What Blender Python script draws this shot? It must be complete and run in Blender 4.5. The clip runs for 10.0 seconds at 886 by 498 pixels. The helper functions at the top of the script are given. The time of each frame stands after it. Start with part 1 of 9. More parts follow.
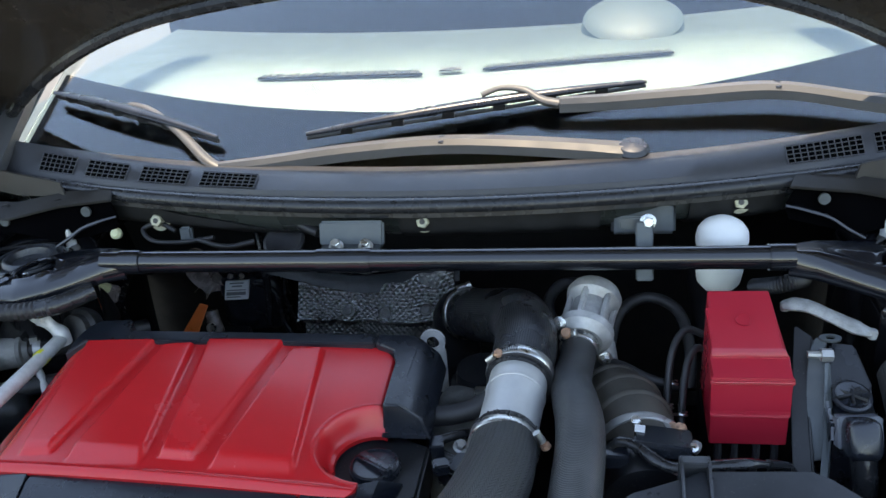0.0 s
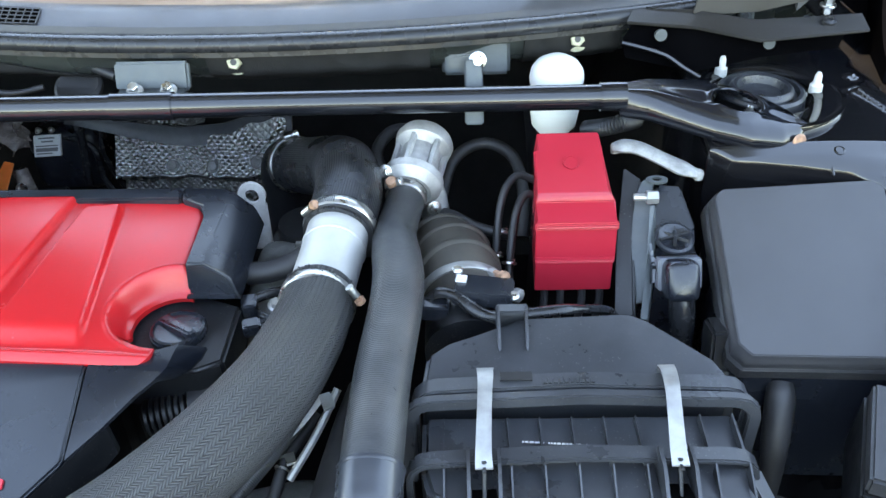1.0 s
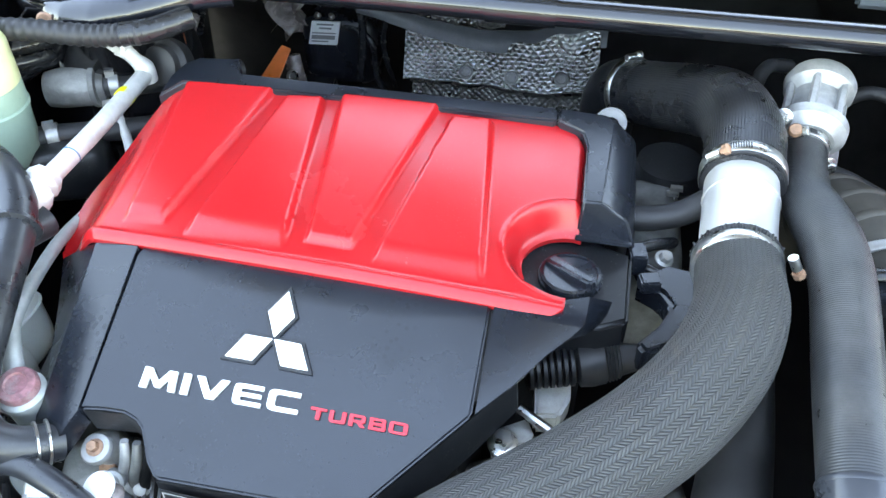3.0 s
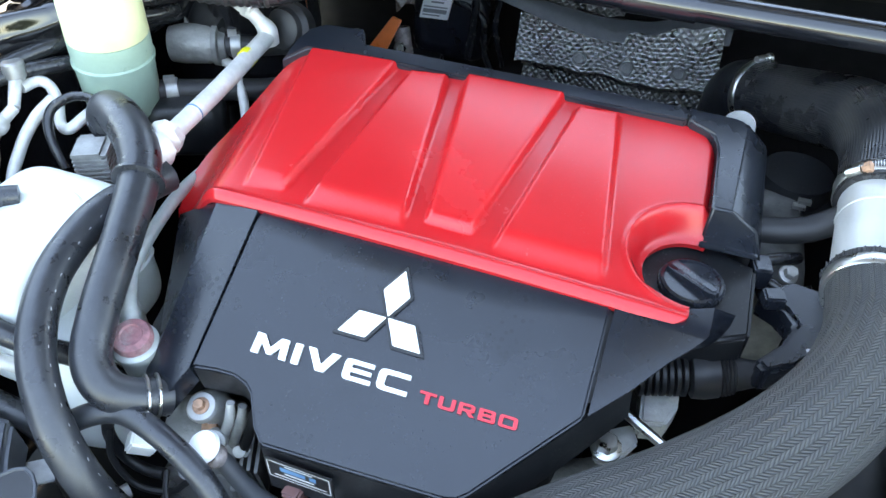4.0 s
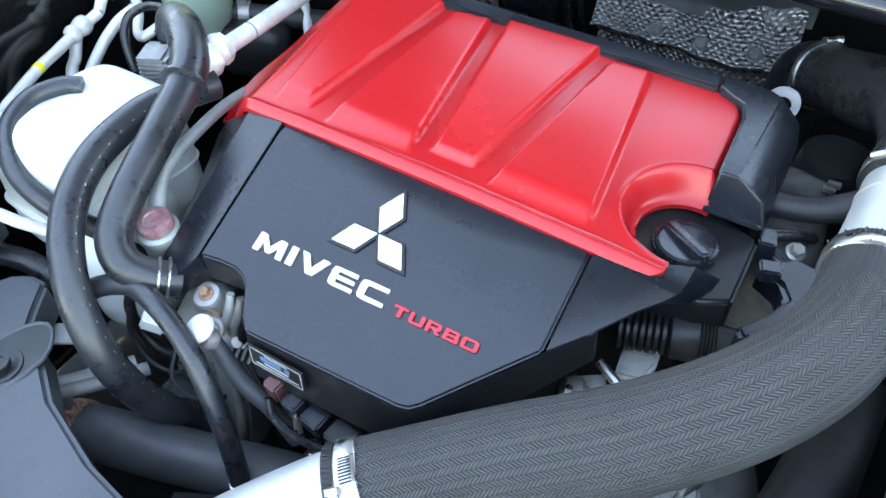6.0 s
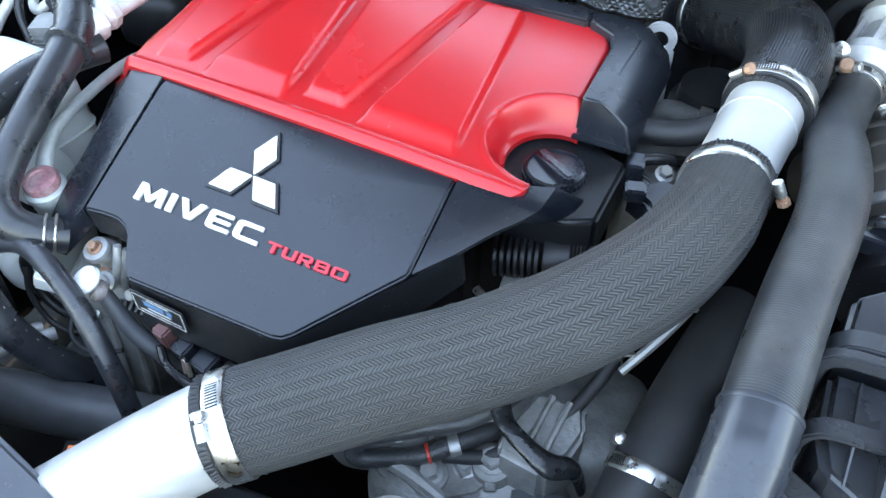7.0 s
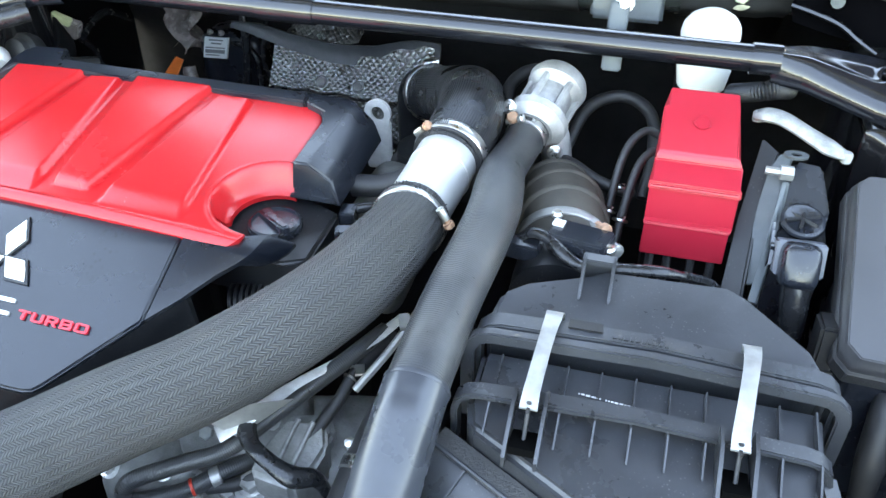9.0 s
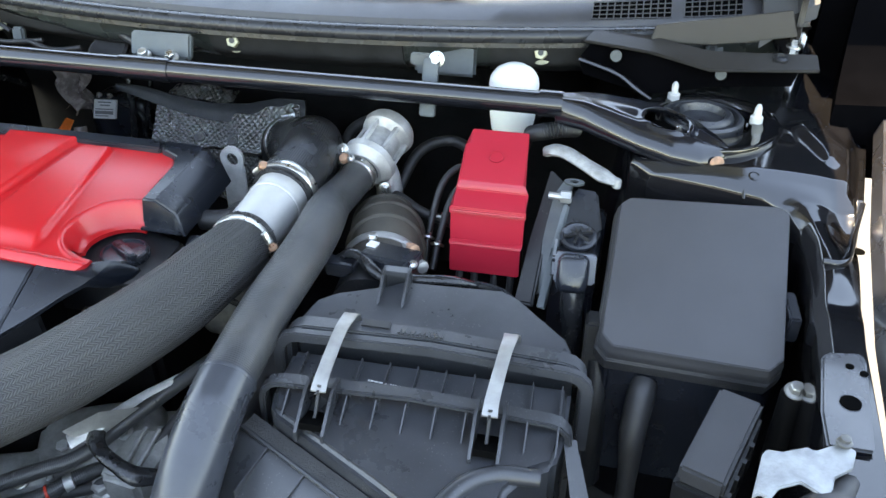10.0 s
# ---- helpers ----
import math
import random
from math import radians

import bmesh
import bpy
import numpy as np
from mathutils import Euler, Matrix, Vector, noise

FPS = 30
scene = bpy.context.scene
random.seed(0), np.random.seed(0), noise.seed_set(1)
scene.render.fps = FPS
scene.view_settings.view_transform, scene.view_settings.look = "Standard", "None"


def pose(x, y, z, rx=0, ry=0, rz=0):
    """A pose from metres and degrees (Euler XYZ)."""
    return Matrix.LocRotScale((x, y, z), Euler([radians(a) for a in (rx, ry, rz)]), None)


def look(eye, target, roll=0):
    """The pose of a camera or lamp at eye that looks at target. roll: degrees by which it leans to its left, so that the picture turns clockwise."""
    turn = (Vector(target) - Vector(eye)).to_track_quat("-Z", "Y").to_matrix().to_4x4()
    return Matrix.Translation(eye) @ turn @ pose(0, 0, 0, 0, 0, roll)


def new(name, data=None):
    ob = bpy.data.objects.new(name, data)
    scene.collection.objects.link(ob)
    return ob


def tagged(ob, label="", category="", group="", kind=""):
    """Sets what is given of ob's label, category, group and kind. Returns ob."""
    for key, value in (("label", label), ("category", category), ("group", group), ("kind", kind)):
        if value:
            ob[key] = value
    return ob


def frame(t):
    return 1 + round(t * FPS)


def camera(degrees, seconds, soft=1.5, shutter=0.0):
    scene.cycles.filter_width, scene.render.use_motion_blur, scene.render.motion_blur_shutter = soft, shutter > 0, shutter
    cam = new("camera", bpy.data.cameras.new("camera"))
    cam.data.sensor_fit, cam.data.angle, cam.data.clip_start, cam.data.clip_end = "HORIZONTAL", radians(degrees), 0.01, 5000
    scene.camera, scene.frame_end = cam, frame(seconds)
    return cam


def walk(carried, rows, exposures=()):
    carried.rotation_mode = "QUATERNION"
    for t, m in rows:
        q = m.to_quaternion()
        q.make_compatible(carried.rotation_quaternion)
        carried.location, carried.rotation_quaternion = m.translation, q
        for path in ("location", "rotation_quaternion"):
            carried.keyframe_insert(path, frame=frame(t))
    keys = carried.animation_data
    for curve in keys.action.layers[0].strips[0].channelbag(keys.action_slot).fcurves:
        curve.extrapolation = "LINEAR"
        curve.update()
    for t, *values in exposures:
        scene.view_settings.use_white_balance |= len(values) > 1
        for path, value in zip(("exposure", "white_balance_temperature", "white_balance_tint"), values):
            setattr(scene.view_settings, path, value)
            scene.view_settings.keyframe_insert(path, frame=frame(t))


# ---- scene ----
cam = camera(55.8, 10.0)
PATH = [
    (0, (0.145, -0.052, 1.432), (-0.15, 1.724, 0.56), -4.7),
    (0.5, (0.157, -0.021, 1.392), (0.097, 1.675, 0.333), -1.5),
    (1, (0.212, 0.01, 1.381), (0.188, 1.629, 0.207), -1.6),
    (1.5, (0.189, 0.046, 1.354), (0.199, 1.589, 0.082), -1.9),
    (2, (0.101, 0.07, 1.343), (0.161, 1.59, 0.045), -0.8),
    (2.5, (-0.001, 0.082, 1.345), (0.008, 1.586, 0.027), 1.4),
    (3, (-0.092, 0.097, 1.337), (-0.323, 1.567, 0.001), 1.0),
    (3.2, (-0.112, 0.106, 1.349), (-0.396, 1.545, -0.011), 0.8),
    (4.3, (-0.149, 0.096, 1.33), (-0.542, 1.481, -0.058), 4.2),
    (4.5, (-0.137, 0.092, 1.333), (-0.586, 1.451, -0.065), 4.3),
    (5, (-0.099, 0.091, 1.33), (-0.673, 1.381, -0.086), 3.7),
    (5.2, (-0.081, 0.098, 1.328), (-0.687, 1.372, -0.091), 3.2),
    (6.5, (0.014, 0.091, 1.319), (-0.594, 1.358, -0.105), 2.1),
    (7, (0.083, 0.09, 1.298), (-0.506, 1.37, -0.122), 0.3),
    (7.5, (0.155, 0.105, 1.291), (-0.288, 1.435, -0.136), 0.9),
    (8, (0.201, 0.104, 1.291), (-0.158, 1.472, -0.123), 0.7),
    (8.5, (0.239, 0.08, 1.311), (-0.099, 1.482, -0.074), 1.0),
    (9, (0.283, 0.014, 1.336), (-0.128, 1.54, 0.111), -0.1),
    (9.5, (0.373, -0.051, 1.348), (-0.005, 1.558, 0.221), 0.1),
    (10, (0.447, -0.085, 1.369), (0.138, 1.561, 0.276), 0.8),
]
EXPOSURES = [(0, 2.35, 8850, 12), (0.5, 2.75, 9350, 11), (1, 3.67, 9650, 10), (1.5, 4.25, 10300, 10), (2.5, 4.28, 10700, 10), (3.4, 3.87, 10100, 10), (4.3, 3.73, 9650, 10), (6.8, 3.68, 9650, 10), (7.6, 4.11, 9950, 10), (8.5, 4.15, 10050, 10), (9.2, 4.15, 10150, 10), (9.55, 4.1, 10150, 11), (10, 3.48, 10400, 12)]
walk(cam, [(t, look(eye, target, roll)) for t, eye, target, roll in PATH], EXPOSURES)

# daylight: a clear sky, and a high sun behind the open bonnet, which shades the engine bay
SUN_DIR = Vector((-0.02, 0.19, 0.98)).normalized()
world = bpy.data.worlds.new("daylight")
scene.world = world
world.use_nodes = True
sky = world.node_tree.nodes.new("ShaderNodeTexSky")
sky.sky_type = "NISHITA"
sky.sun_disc = False
sky.sun_elevation = math.asin(SUN_DIR.z)
sky.sun_rotation = math.atan2(SUN_DIR.x, SUN_DIR.y)
sky.ozone_density = 2.0
sky.dust_density = 0.0
background = world.node_tree.nodes["Background"]
background.inputs["Strength"].default_value = 0.15
world.node_tree.links.new(sky.outputs["Color"], background.inputs["Color"])
sun = new("sun", bpy.data.lights.new("sun", "SUN"))
sun.data.energy, sun.data.angle, sun.data.color = 2.0, radians(0.5), (1.0, 0.95, 0.88)
sun.matrix_world = look(SUN_DIR * 10, (0, 0, 0))


# ---- materials ----
def node(tree, kind, **values):
    n = tree.nodes.new(kind)
    for key, value in values.items():
        n.inputs[key.replace("_", " ")].default_value = value
    return n


def surface(name, color, rough=0.5, metal=0.0, var=0.25, scale=30.0, grain=600.0, bump=0.08, rvar=0.12, coat=0.0,
            dust=0.0, dust_color=(0.32, 0.30, 0.27), stretch=(1, 1, 1), specular=0.5, specks=0.0):
    """A worn surface: its colour and gloss vary in patches, a fine grain gives relief, and dust lies on it in patches."""
    m = bpy.data.materials.new(name)
    m.use_nodes = True
    t = m.node_tree
    b = t.nodes["Principled BSDF"]
    b.inputs["Metallic"].default_value = metal
    b.inputs["Coat Weight"].default_value = coat
    b.inputs["Coat Roughness"].default_value = 0.06
    b.inputs["Specular IOR Level"].default_value = specular
    tc = t.nodes.new("ShaderNodeTexCoord")
    mp = node(t, "ShaderNodeMapping", Scale=stretch)
    t.links.new(tc.outputs["Object"], mp.inputs["Vector"])
    patches = node(t, "ShaderNodeTexNoise", Scale=scale, Detail=6.0, Roughness=0.62)
    fine = node(t, "ShaderNodeTexNoise", Scale=grain, Detail=3.0, Roughness=0.6)
    for n in (patches, fine):
        t.links.new(mp.outputs["Vector"], n.inputs["Vector"])
    ramp = t.nodes.new("ShaderNodeValToRGB")
    ramp.color_ramp.elements[0].position, ramp.color_ramp.elements[1].position = 0.3, 0.7
    ramp.color_ramp.elements[0].color = (*[c * (1 - var) for c in color], 1)
    ramp.color_ramp.elements[1].color = (*[min(1, c * (1 + var)) for c in color], 1)
    t.links.new(patches.outputs["Fac"], ramp.inputs["Fac"])
    last = ramp.outputs["Color"]
    rr = node(t, "ShaderNodeMapRange", From_Min=0.3, From_Max=0.7, To_Min=max(0.02, rough - rvar), To_Max=min(1, rough + rvar))
    t.links.new(patches.outputs["Fac"], rr.inputs["Value"])
    last_rough = rr.outputs["Result"]
    if dust:
        d = node(t, "ShaderNodeTexNoise", Scale=scale * 0.35, Detail=8.0, Roughness=0.7)
        t.links.new(mp.outputs["Vector"], d.inputs["Vector"])
        dr = node(t, "ShaderNodeMapRange", From_Min=0.42, From_Max=0.72, To_Min=0.0, To_Max=dust)
        t.links.new(d.outputs["Fac"], dr.inputs["Value"])
        mx = t.nodes.new("ShaderNodeMix")
        mx.data_type = "RGBA"
        t.links.new(dr.outputs["Result"], mx.inputs["Factor"])
        t.links.new(last, mx.inputs["A"])
        mx.inputs["B"].default_value = (*dust_color, 1)
        last = mx.outputs["Result"]
    if specks:
        v = node(t, "ShaderNodeTexVoronoi", Scale=260.0)
        v2 = node(t, "ShaderNodeTexNoise", Scale=35.0, Detail=2.0)
        t.links.new(mp.outputs["Vector"], v.inputs["Vector"])
        t.links.new(mp.outputs["Vector"], v2.inputs["Vector"])
        sr = node(t, "ShaderNodeMapRange", From_Min=0.10, From_Max=0.22, To_Min=1.0, To_Max=0.0)
        t.links.new(v.outputs["Distance"], sr.inputs["Value"])
        sm = node(t, "ShaderNodeMapRange", From_Min=0.45, From_Max=0.7, To_Min=0.0, To_Max=specks)
        t.links.new(v2.outputs["Fac"], sm.inputs["Value"])
        mx = t.nodes.new("ShaderNodeMix")
        mx.data_type = "RGBA"
        t.links.new(math_node(t, "MULTIPLY", sr.outputs["Result"], sm.outputs["Result"]), mx.inputs["Factor"])
        t.links.new(last, mx.inputs["A"])
        mx.inputs["B"].default_value = (0.30, 0.29, 0.27, 1)
        last = mx.outputs["Result"]
    t.links.new(last, b.inputs["Base Color"])
    t.links.new(last_rough, b.inputs["Roughness"])
    bp = node(t, "ShaderNodeBump", Strength=bump, Distance=0.001)
    t.links.new(fine.outputs["Fac"], bp.inputs["Height"])
    t.links.new(bp.outputs["Normal"], b.inputs["Normal"])
    return m


def math_node(t, op, a, b=None):
    n = t.nodes.new("ShaderNodeMath")
    n.operation = op
    for i, v in enumerate((a, b)):
        if v is None:
            continue
        if isinstance(v, (int, float)):
            n.inputs[i].default_value = v
        else:
            t.links.new(v, n.inputs[i])
    return n.outputs[0]


def braid_material(name, light, dark, columns, pitch, slant, depth):
    """Woven sheath: a herringbone of short slanting threads, by the hose's own length and girth."""
    m = surface(name, light, rough=0.62, var=0.2, scale=25, dust=0.15, dust_color=(0.055, 0.057, 0.060))
    t = m.node_tree
    b = t.nodes["Principled BSDF"]
    uv = t.nodes.new("ShaderNodeUVMap")
    sep = t.nodes.new("ShaderNodeSeparateXYZ")
    t.links.new(uv.outputs["UV"], sep.inputs["Vector"])
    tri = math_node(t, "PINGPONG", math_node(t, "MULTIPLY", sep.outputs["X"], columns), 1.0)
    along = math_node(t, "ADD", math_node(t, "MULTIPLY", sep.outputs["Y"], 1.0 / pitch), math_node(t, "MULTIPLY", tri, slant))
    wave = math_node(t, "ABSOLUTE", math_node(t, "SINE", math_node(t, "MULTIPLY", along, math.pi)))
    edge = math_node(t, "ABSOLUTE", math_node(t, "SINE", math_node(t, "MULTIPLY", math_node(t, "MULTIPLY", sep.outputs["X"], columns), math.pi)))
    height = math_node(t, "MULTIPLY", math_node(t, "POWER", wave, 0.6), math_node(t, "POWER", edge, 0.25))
    # colour sinks to dark between threads: the weave's own shade is painted in
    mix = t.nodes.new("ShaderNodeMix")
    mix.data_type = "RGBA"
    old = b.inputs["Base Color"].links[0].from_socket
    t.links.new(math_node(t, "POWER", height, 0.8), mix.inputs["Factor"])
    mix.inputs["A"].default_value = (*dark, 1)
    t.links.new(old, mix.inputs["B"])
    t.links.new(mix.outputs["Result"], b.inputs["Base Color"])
    bp = node(t, "ShaderNodeBump", Strength=0.9, Distance=depth)
    t.links.new(height, bp.inputs["Height"])
    t.links.new(b.inputs["Normal"].links[0].from_socket, bp.inputs["Normal"])
    t.links.new(bp.outputs["Normal"], b.inputs["Normal"])
    return m


def rib_material(name, color, pitch, rough, strength, along=True):
    """Rubber with fine ribs round or along the hose."""
    m = surface(name, color, rough=rough, var=0.3, scale=30, dust=0.12)
    t = m.node_tree
    b = t.nodes["Principled BSDF"]
    uv = t.nodes.new("ShaderNodeUVMap")
    sep = t.nodes.new("ShaderNodeSeparateXYZ")
    t.links.new(uv.outputs["UV"], sep.inputs["Vector"])
    v = math_node(t, "SINE", math_node(t, "MULTIPLY", sep.outputs["Y" if along else "X"], 2 * math.pi / pitch))
    bp = node(t, "ShaderNodeBump", Strength=strength, Distance=0.0008)
    t.links.new(v, bp.inputs["Height"])
    t.links.new(b.inputs["Normal"].links[0].from_socket, bp.inputs["Normal"])
    t.links.new(bp.outputs["Normal"], b.inputs["Normal"])
    return m


def spotted(name):
    """Satin black plastic with faded dust and dried drops, denser in some patches."""
    m = surface(name, (0.0075, 0.0095, 0.014), 0.25, var=0.3, scale=6, grain=1100, bump=0.08, rvar=0.11, dust=0.4, dust_color=(0.026, 0.032, 0.042), specks=0.06, specular=0.5)
    t = m.node_tree
    b = t.nodes["Principled BSDF"]
    tc = t.nodes.new("ShaderNodeTexCoord")
    v = node(t, "ShaderNodeTexVoronoi", Scale=170.0, Randomness=1.0)
    near = node(t, "ShaderNodeTexNoise", Scale=11.0, Detail=4.0)
    t.links.new(tc.outputs["Object"], v.inputs["Vector"])
    t.links.new(tc.outputs["Object"], near.inputs["Vector"])
    spot = node(t, "ShaderNodeMapRange", From_Min=0.25, From_Max=0.42, To_Min=1.0, To_Max=0.0)
    t.links.new(v.outputs["Distance"], spot.inputs["Value"])
    where = node(t, "ShaderNodeMapRange", From_Min=0.52, From_Max=0.66, To_Min=0.0, To_Max=0.85)
    t.links.new(near.outputs["Fac"], where.inputs["Value"])
    mix = t.nodes.new("ShaderNodeMix")
    mix.data_type = "RGBA"
    t.links.new(math_node(t, "MULTIPLY", spot.outputs["Result"], where.outputs["Result"]), mix.inputs["Factor"])
    t.links.new(b.inputs["Base Color"].links[0].from_socket, mix.inputs["A"])
    mix.inputs["B"].default_value = (0.003, 0.004, 0.006, 1)
    t.links.new(mix.outputs["Result"], b.inputs["Base Color"])
    rough = math_node(t, "ADD", b.inputs["Roughness"].links[0].from_socket, math_node(t, "MULTIPLY", math_node(t, "MULTIPLY", spot.outputs["Result"], where.outputs["Result"]), 0.25))
    t.links.new(rough, b.inputs["Roughness"])
    return m


def dimple_material(name, color, size, rough):
    """Embossed foil: small round bosses in staggered rows, crumpled here and there."""
    m = surface(name, color, rough=rough, metal=0.75, var=0.3, scale=18, rvar=0.12)
    t = m.node_tree
    b = t.nodes["Principled BSDF"]
    uv = t.nodes.new("ShaderNodeUVMap")
    sep = t.nodes.new("ShaderNodeSeparateXYZ")
    t.links.new(uv.outputs["UV"], sep.inputs["Vector"])
    k = math.pi / size
    sx = math_node(t, "SINE", math_node(t, "MULTIPLY", math_node(t, "ADD", sep.outputs["X"], sep.outputs["Y"]), k))
    sy = math_node(t, "SINE", math_node(t, "MULTIPLY", math_node(t, "SUBTRACT", sep.outputs["X"], sep.outputs["Y"]), k))
    h = math_node(t, "POWER", math_node(t, "ABSOLUTE", math_node(t, "MULTIPLY", sx, sy)), 0.7)
    crumple = node(t, "ShaderNodeTexNoise", Scale=38.0, Detail=2.0)
    tc = t.nodes.new("ShaderNodeTexCoord")
    t.links.new(tc.outputs["Object"], crumple.inputs["Vector"])
    h = math_node(t, "ADD", h, math_node(t, "MULTIPLY", crumple.outputs["Fac"], 3.5))
    bp = node(t, "ShaderNodeBump", Strength=1.0, Distance=0.0022)
    t.links.new(h, bp.inputs["Height"])
    t.links.new(b.inputs["Normal"].links[0].from_socket, bp.inputs["Normal"])
    t.links.new(bp.outputs["Normal"], b.inputs["Normal"])
    return m


RED = surface("red_cover_plastic", (0.52, 0.012, 0.016), 0.24, var=0.05, scale=9, grain=900, bump=0.05, rvar=0.05, specular=0.5, specks=0.05)
CRIMSON = surface("crimson_plastic", (0.39, 0.012, 0.027), 0.30, var=0.05, scale=9, bump=0.05, rvar=0.05, dust=0.08, dust_color=(0.40, 0.10, 0.12))
BLACK = surface("black_plastic", (0.0085, 0.0105, 0.015), 0.27, var=0.25, scale=9, grain=1100, bump=0.08, rvar=0.09, dust=0.4, dust_color=(0.030, 0.036, 0.046), specks=0.10, specular=0.6)
BLACK_MATT = surface("matt_black_plastic", (0.008, 0.0085, 0.010), 0.42, var=0.3, scale=28, grain=700, bump=0.15, dust=0.3, dust_color=(0.028, 0.029, 0.031), specks=0.3)
AIRBOX = surface("airbox_plastic", (0.025, 0.027, 0.031), 0.33, var=0.25, scale=12, grain=900, bump=0.14, rvar=0.11, dust=0.5, dust_color=(0.080, 0.084, 0.093), specks=0.35, specular=0.65)
GREY_LID = surface("fuse_lid_plastic", (0.040, 0.040, 0.043), 0.38, var=0.10, scale=10, grain=1600, bump=0.35, rvar=0.05, dust=0.2, dust_color=(0.09, 0.09, 0.095))
RUBBER = surface("black_rubber", (0.016, 0.016, 0.018), 0.5, var=0.3, scale=40, bump=0.12, dust=0.3, dust_color=(0.06, 0.058, 0.056))
RUBBER_HOSE = surface("hose_rubber", (0.016, 0.018, 0.022), 0.33, var=0.35, scale=45, bump=0.14, rvar=0.14, dust=0.5, dust_color=(0.055, 0.058, 0.064), specks=0.12, specular=0.6)
GLOSS_TUBE = surface("gloss_black_pipe", (0.034, 0.038, 0.046), 0.30, var=0.25, scale=14, bump=0.05, rvar=0.07, coat=0.15)
BROWN_RUBBER = surface("dusty_brown_rubber", (0.045, 0.040, 0.033), 0.62, var=0.4, scale=25, dust=0.5, dust_color=(0.14, 0.12, 0.095))
# near-black base: the deep shade low in the bay is put into the colour
DARK = surface("near_black_shade", (0.003, 0.003, 0.0035), 0.7, var=0.4, scale=15, dust=0.2, dust_color=(0.009, 0.009, 0.010), specular=0.2)
BODY = surface("black_body_paint", (0.006, 0.006, 0.007), 0.11, var=0.3, scale=12, bump=0.02, rvar=0.05, coat=0.6, dust=0.05, dust_color=(0.03, 0.03, 0.032))
BAR = surface("black_bar_paint", (0.006, 0.007, 0.010), 0.17, var=0.3, scale=40, bump=0.05, rvar=0.06, coat=0.5, dust=0.06, dust_color=(0.03, 0.032, 0.037))
ALU_PIPE = surface("dull_bare_aluminium", (0.47, 0.47, 0.465), 0.44, metal=0.4, var=0.12, scale=24, grain=400, bump=0.15, stretch=(1, 1, 3), dust=0.3, dust_color=(0.48, 0.48, 0.46))
CAST = surface("cast_aluminium", (0.44, 0.44, 0.43), 0.50, metal=0.45, var=0.3, scale=40, grain=300, bump=0.45, dust=0.35, dust_color=(0.20, 0.185, 0.17))
CAST_DIRTY = surface("grimy_cast_aluminium", (0.30, 0.30, 0.29), 0.52, metal=0.35, var=0.45, scale=22, grain=220, bump=0.9, dust=0.6, dust_color=(0.085, 0.078, 0.070))
STEEL = surface("zinc_steel", (0.62, 0.62, 0.60), 0.32, metal=1.0, var=0.15, scale=80, bump=0.06)
SPRING = surface("dull_spring_steel", (0.38, 0.38, 0.37), 0.45, metal=0.7, var=0.22, scale=60, bump=0.15, dust=0.3, dust_color=(0.36, 0.35, 0.34))
RUSTY = surface("rusty_bolt", (0.42, 0.24, 0.16), 0.6, metal=0.5, var=0.45, scale=160, bump=0.3)
BRASS = surface("yellow_zinc", (0.40, 0.38, 0.27), 0.5, metal=0.4, var=0.3, scale=120, bump=0.1)
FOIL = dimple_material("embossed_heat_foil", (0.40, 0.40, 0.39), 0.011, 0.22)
# a darker foil for the lower sheet, the folded seam and the arch
FOIL_DULL = dimple_material("darker_heat_foil", (0.16, 0.16, 0.155), 0.010, 0.30)
# body paint made greyer: the sky's reflection on the rail plate is coloured in
RAIL_SKY_GREY = surface("sky_lit_rail_paint", (0.030, 0.031, 0.035), 0.22, var=0.15, scale=20, bump=0.04, coat=0.5, dust=0.2, dust_color=(0.09, 0.09, 0.09))
WING_PAINT = surface("wing_paint", (0.045, 0.046, 0.052), 0.30, metal=0.3, var=0.08, scale=10, bump=0.02, coat=0.6)
# near-black without gloss, keeps body corner and gusset web dark as if shaded
HINGE_SHADE = surface("hinge_shade_black", (0.0018, 0.0018, 0.0022), 0.85, var=0.3, scale=12, bump=0.05, specular=0.0)
# flat black put in place of the shade inside holes, slots and wells
HOLE = surface("hole_shade_black", (0.003, 0.003, 0.003), 1.0, var=0.1, bump=0.0, specular=0.0)
PLUG_GREY = surface("pale_plug_plastic", (0.14, 0.15, 0.17), 0.5, var=0.15, scale=60, bump=0.1)
# radiator plate: lighter, bluer base in place of reflected sky, with dust patches
PLATE = surface("sky_lit_plate_plastic", (0.034, 0.038, 0.046), 0.42, var=0.2, scale=14, grain=1000, bump=0.12, dust=0.4, dust_color=(0.085, 0.092, 0.105), specks=0.2)
DUSTY_RUBBER = surface("dusty_hose_rubber", (0.045, 0.048, 0.053), 0.48, var=0.25, scale=35, bump=0.15, dust=0.4, dust_color=(0.12, 0.122, 0.126))
CAST_DARK = surface("dark_grimy_casting", (0.17, 0.17, 0.165), 0.55, metal=0.4, var=0.5, scale=45, grain=300, bump=0.5, dust=0.5, dust_color=(0.07, 0.066, 0.06))
STUD_WHITE = surface("pale_stud_cap", (0.46, 0.46, 0.44), 0.5, var=0.1, scale=80, bump=0.05)
WHITE = surface("white_plastic", (0.80, 0.80, 0.78), 0.42, var=0.04, scale=20, bump=0.05)
TANK = surface("milky_tank_plastic", (0.74, 0.77, 0.73), 0.45, var=0.06, scale=14, bump=0.05)
FLUID_GREEN = surface("green_fluid_bottle", (0.30, 0.42, 0.33), 0.35, var=0.12, scale=25, bump=0.03)
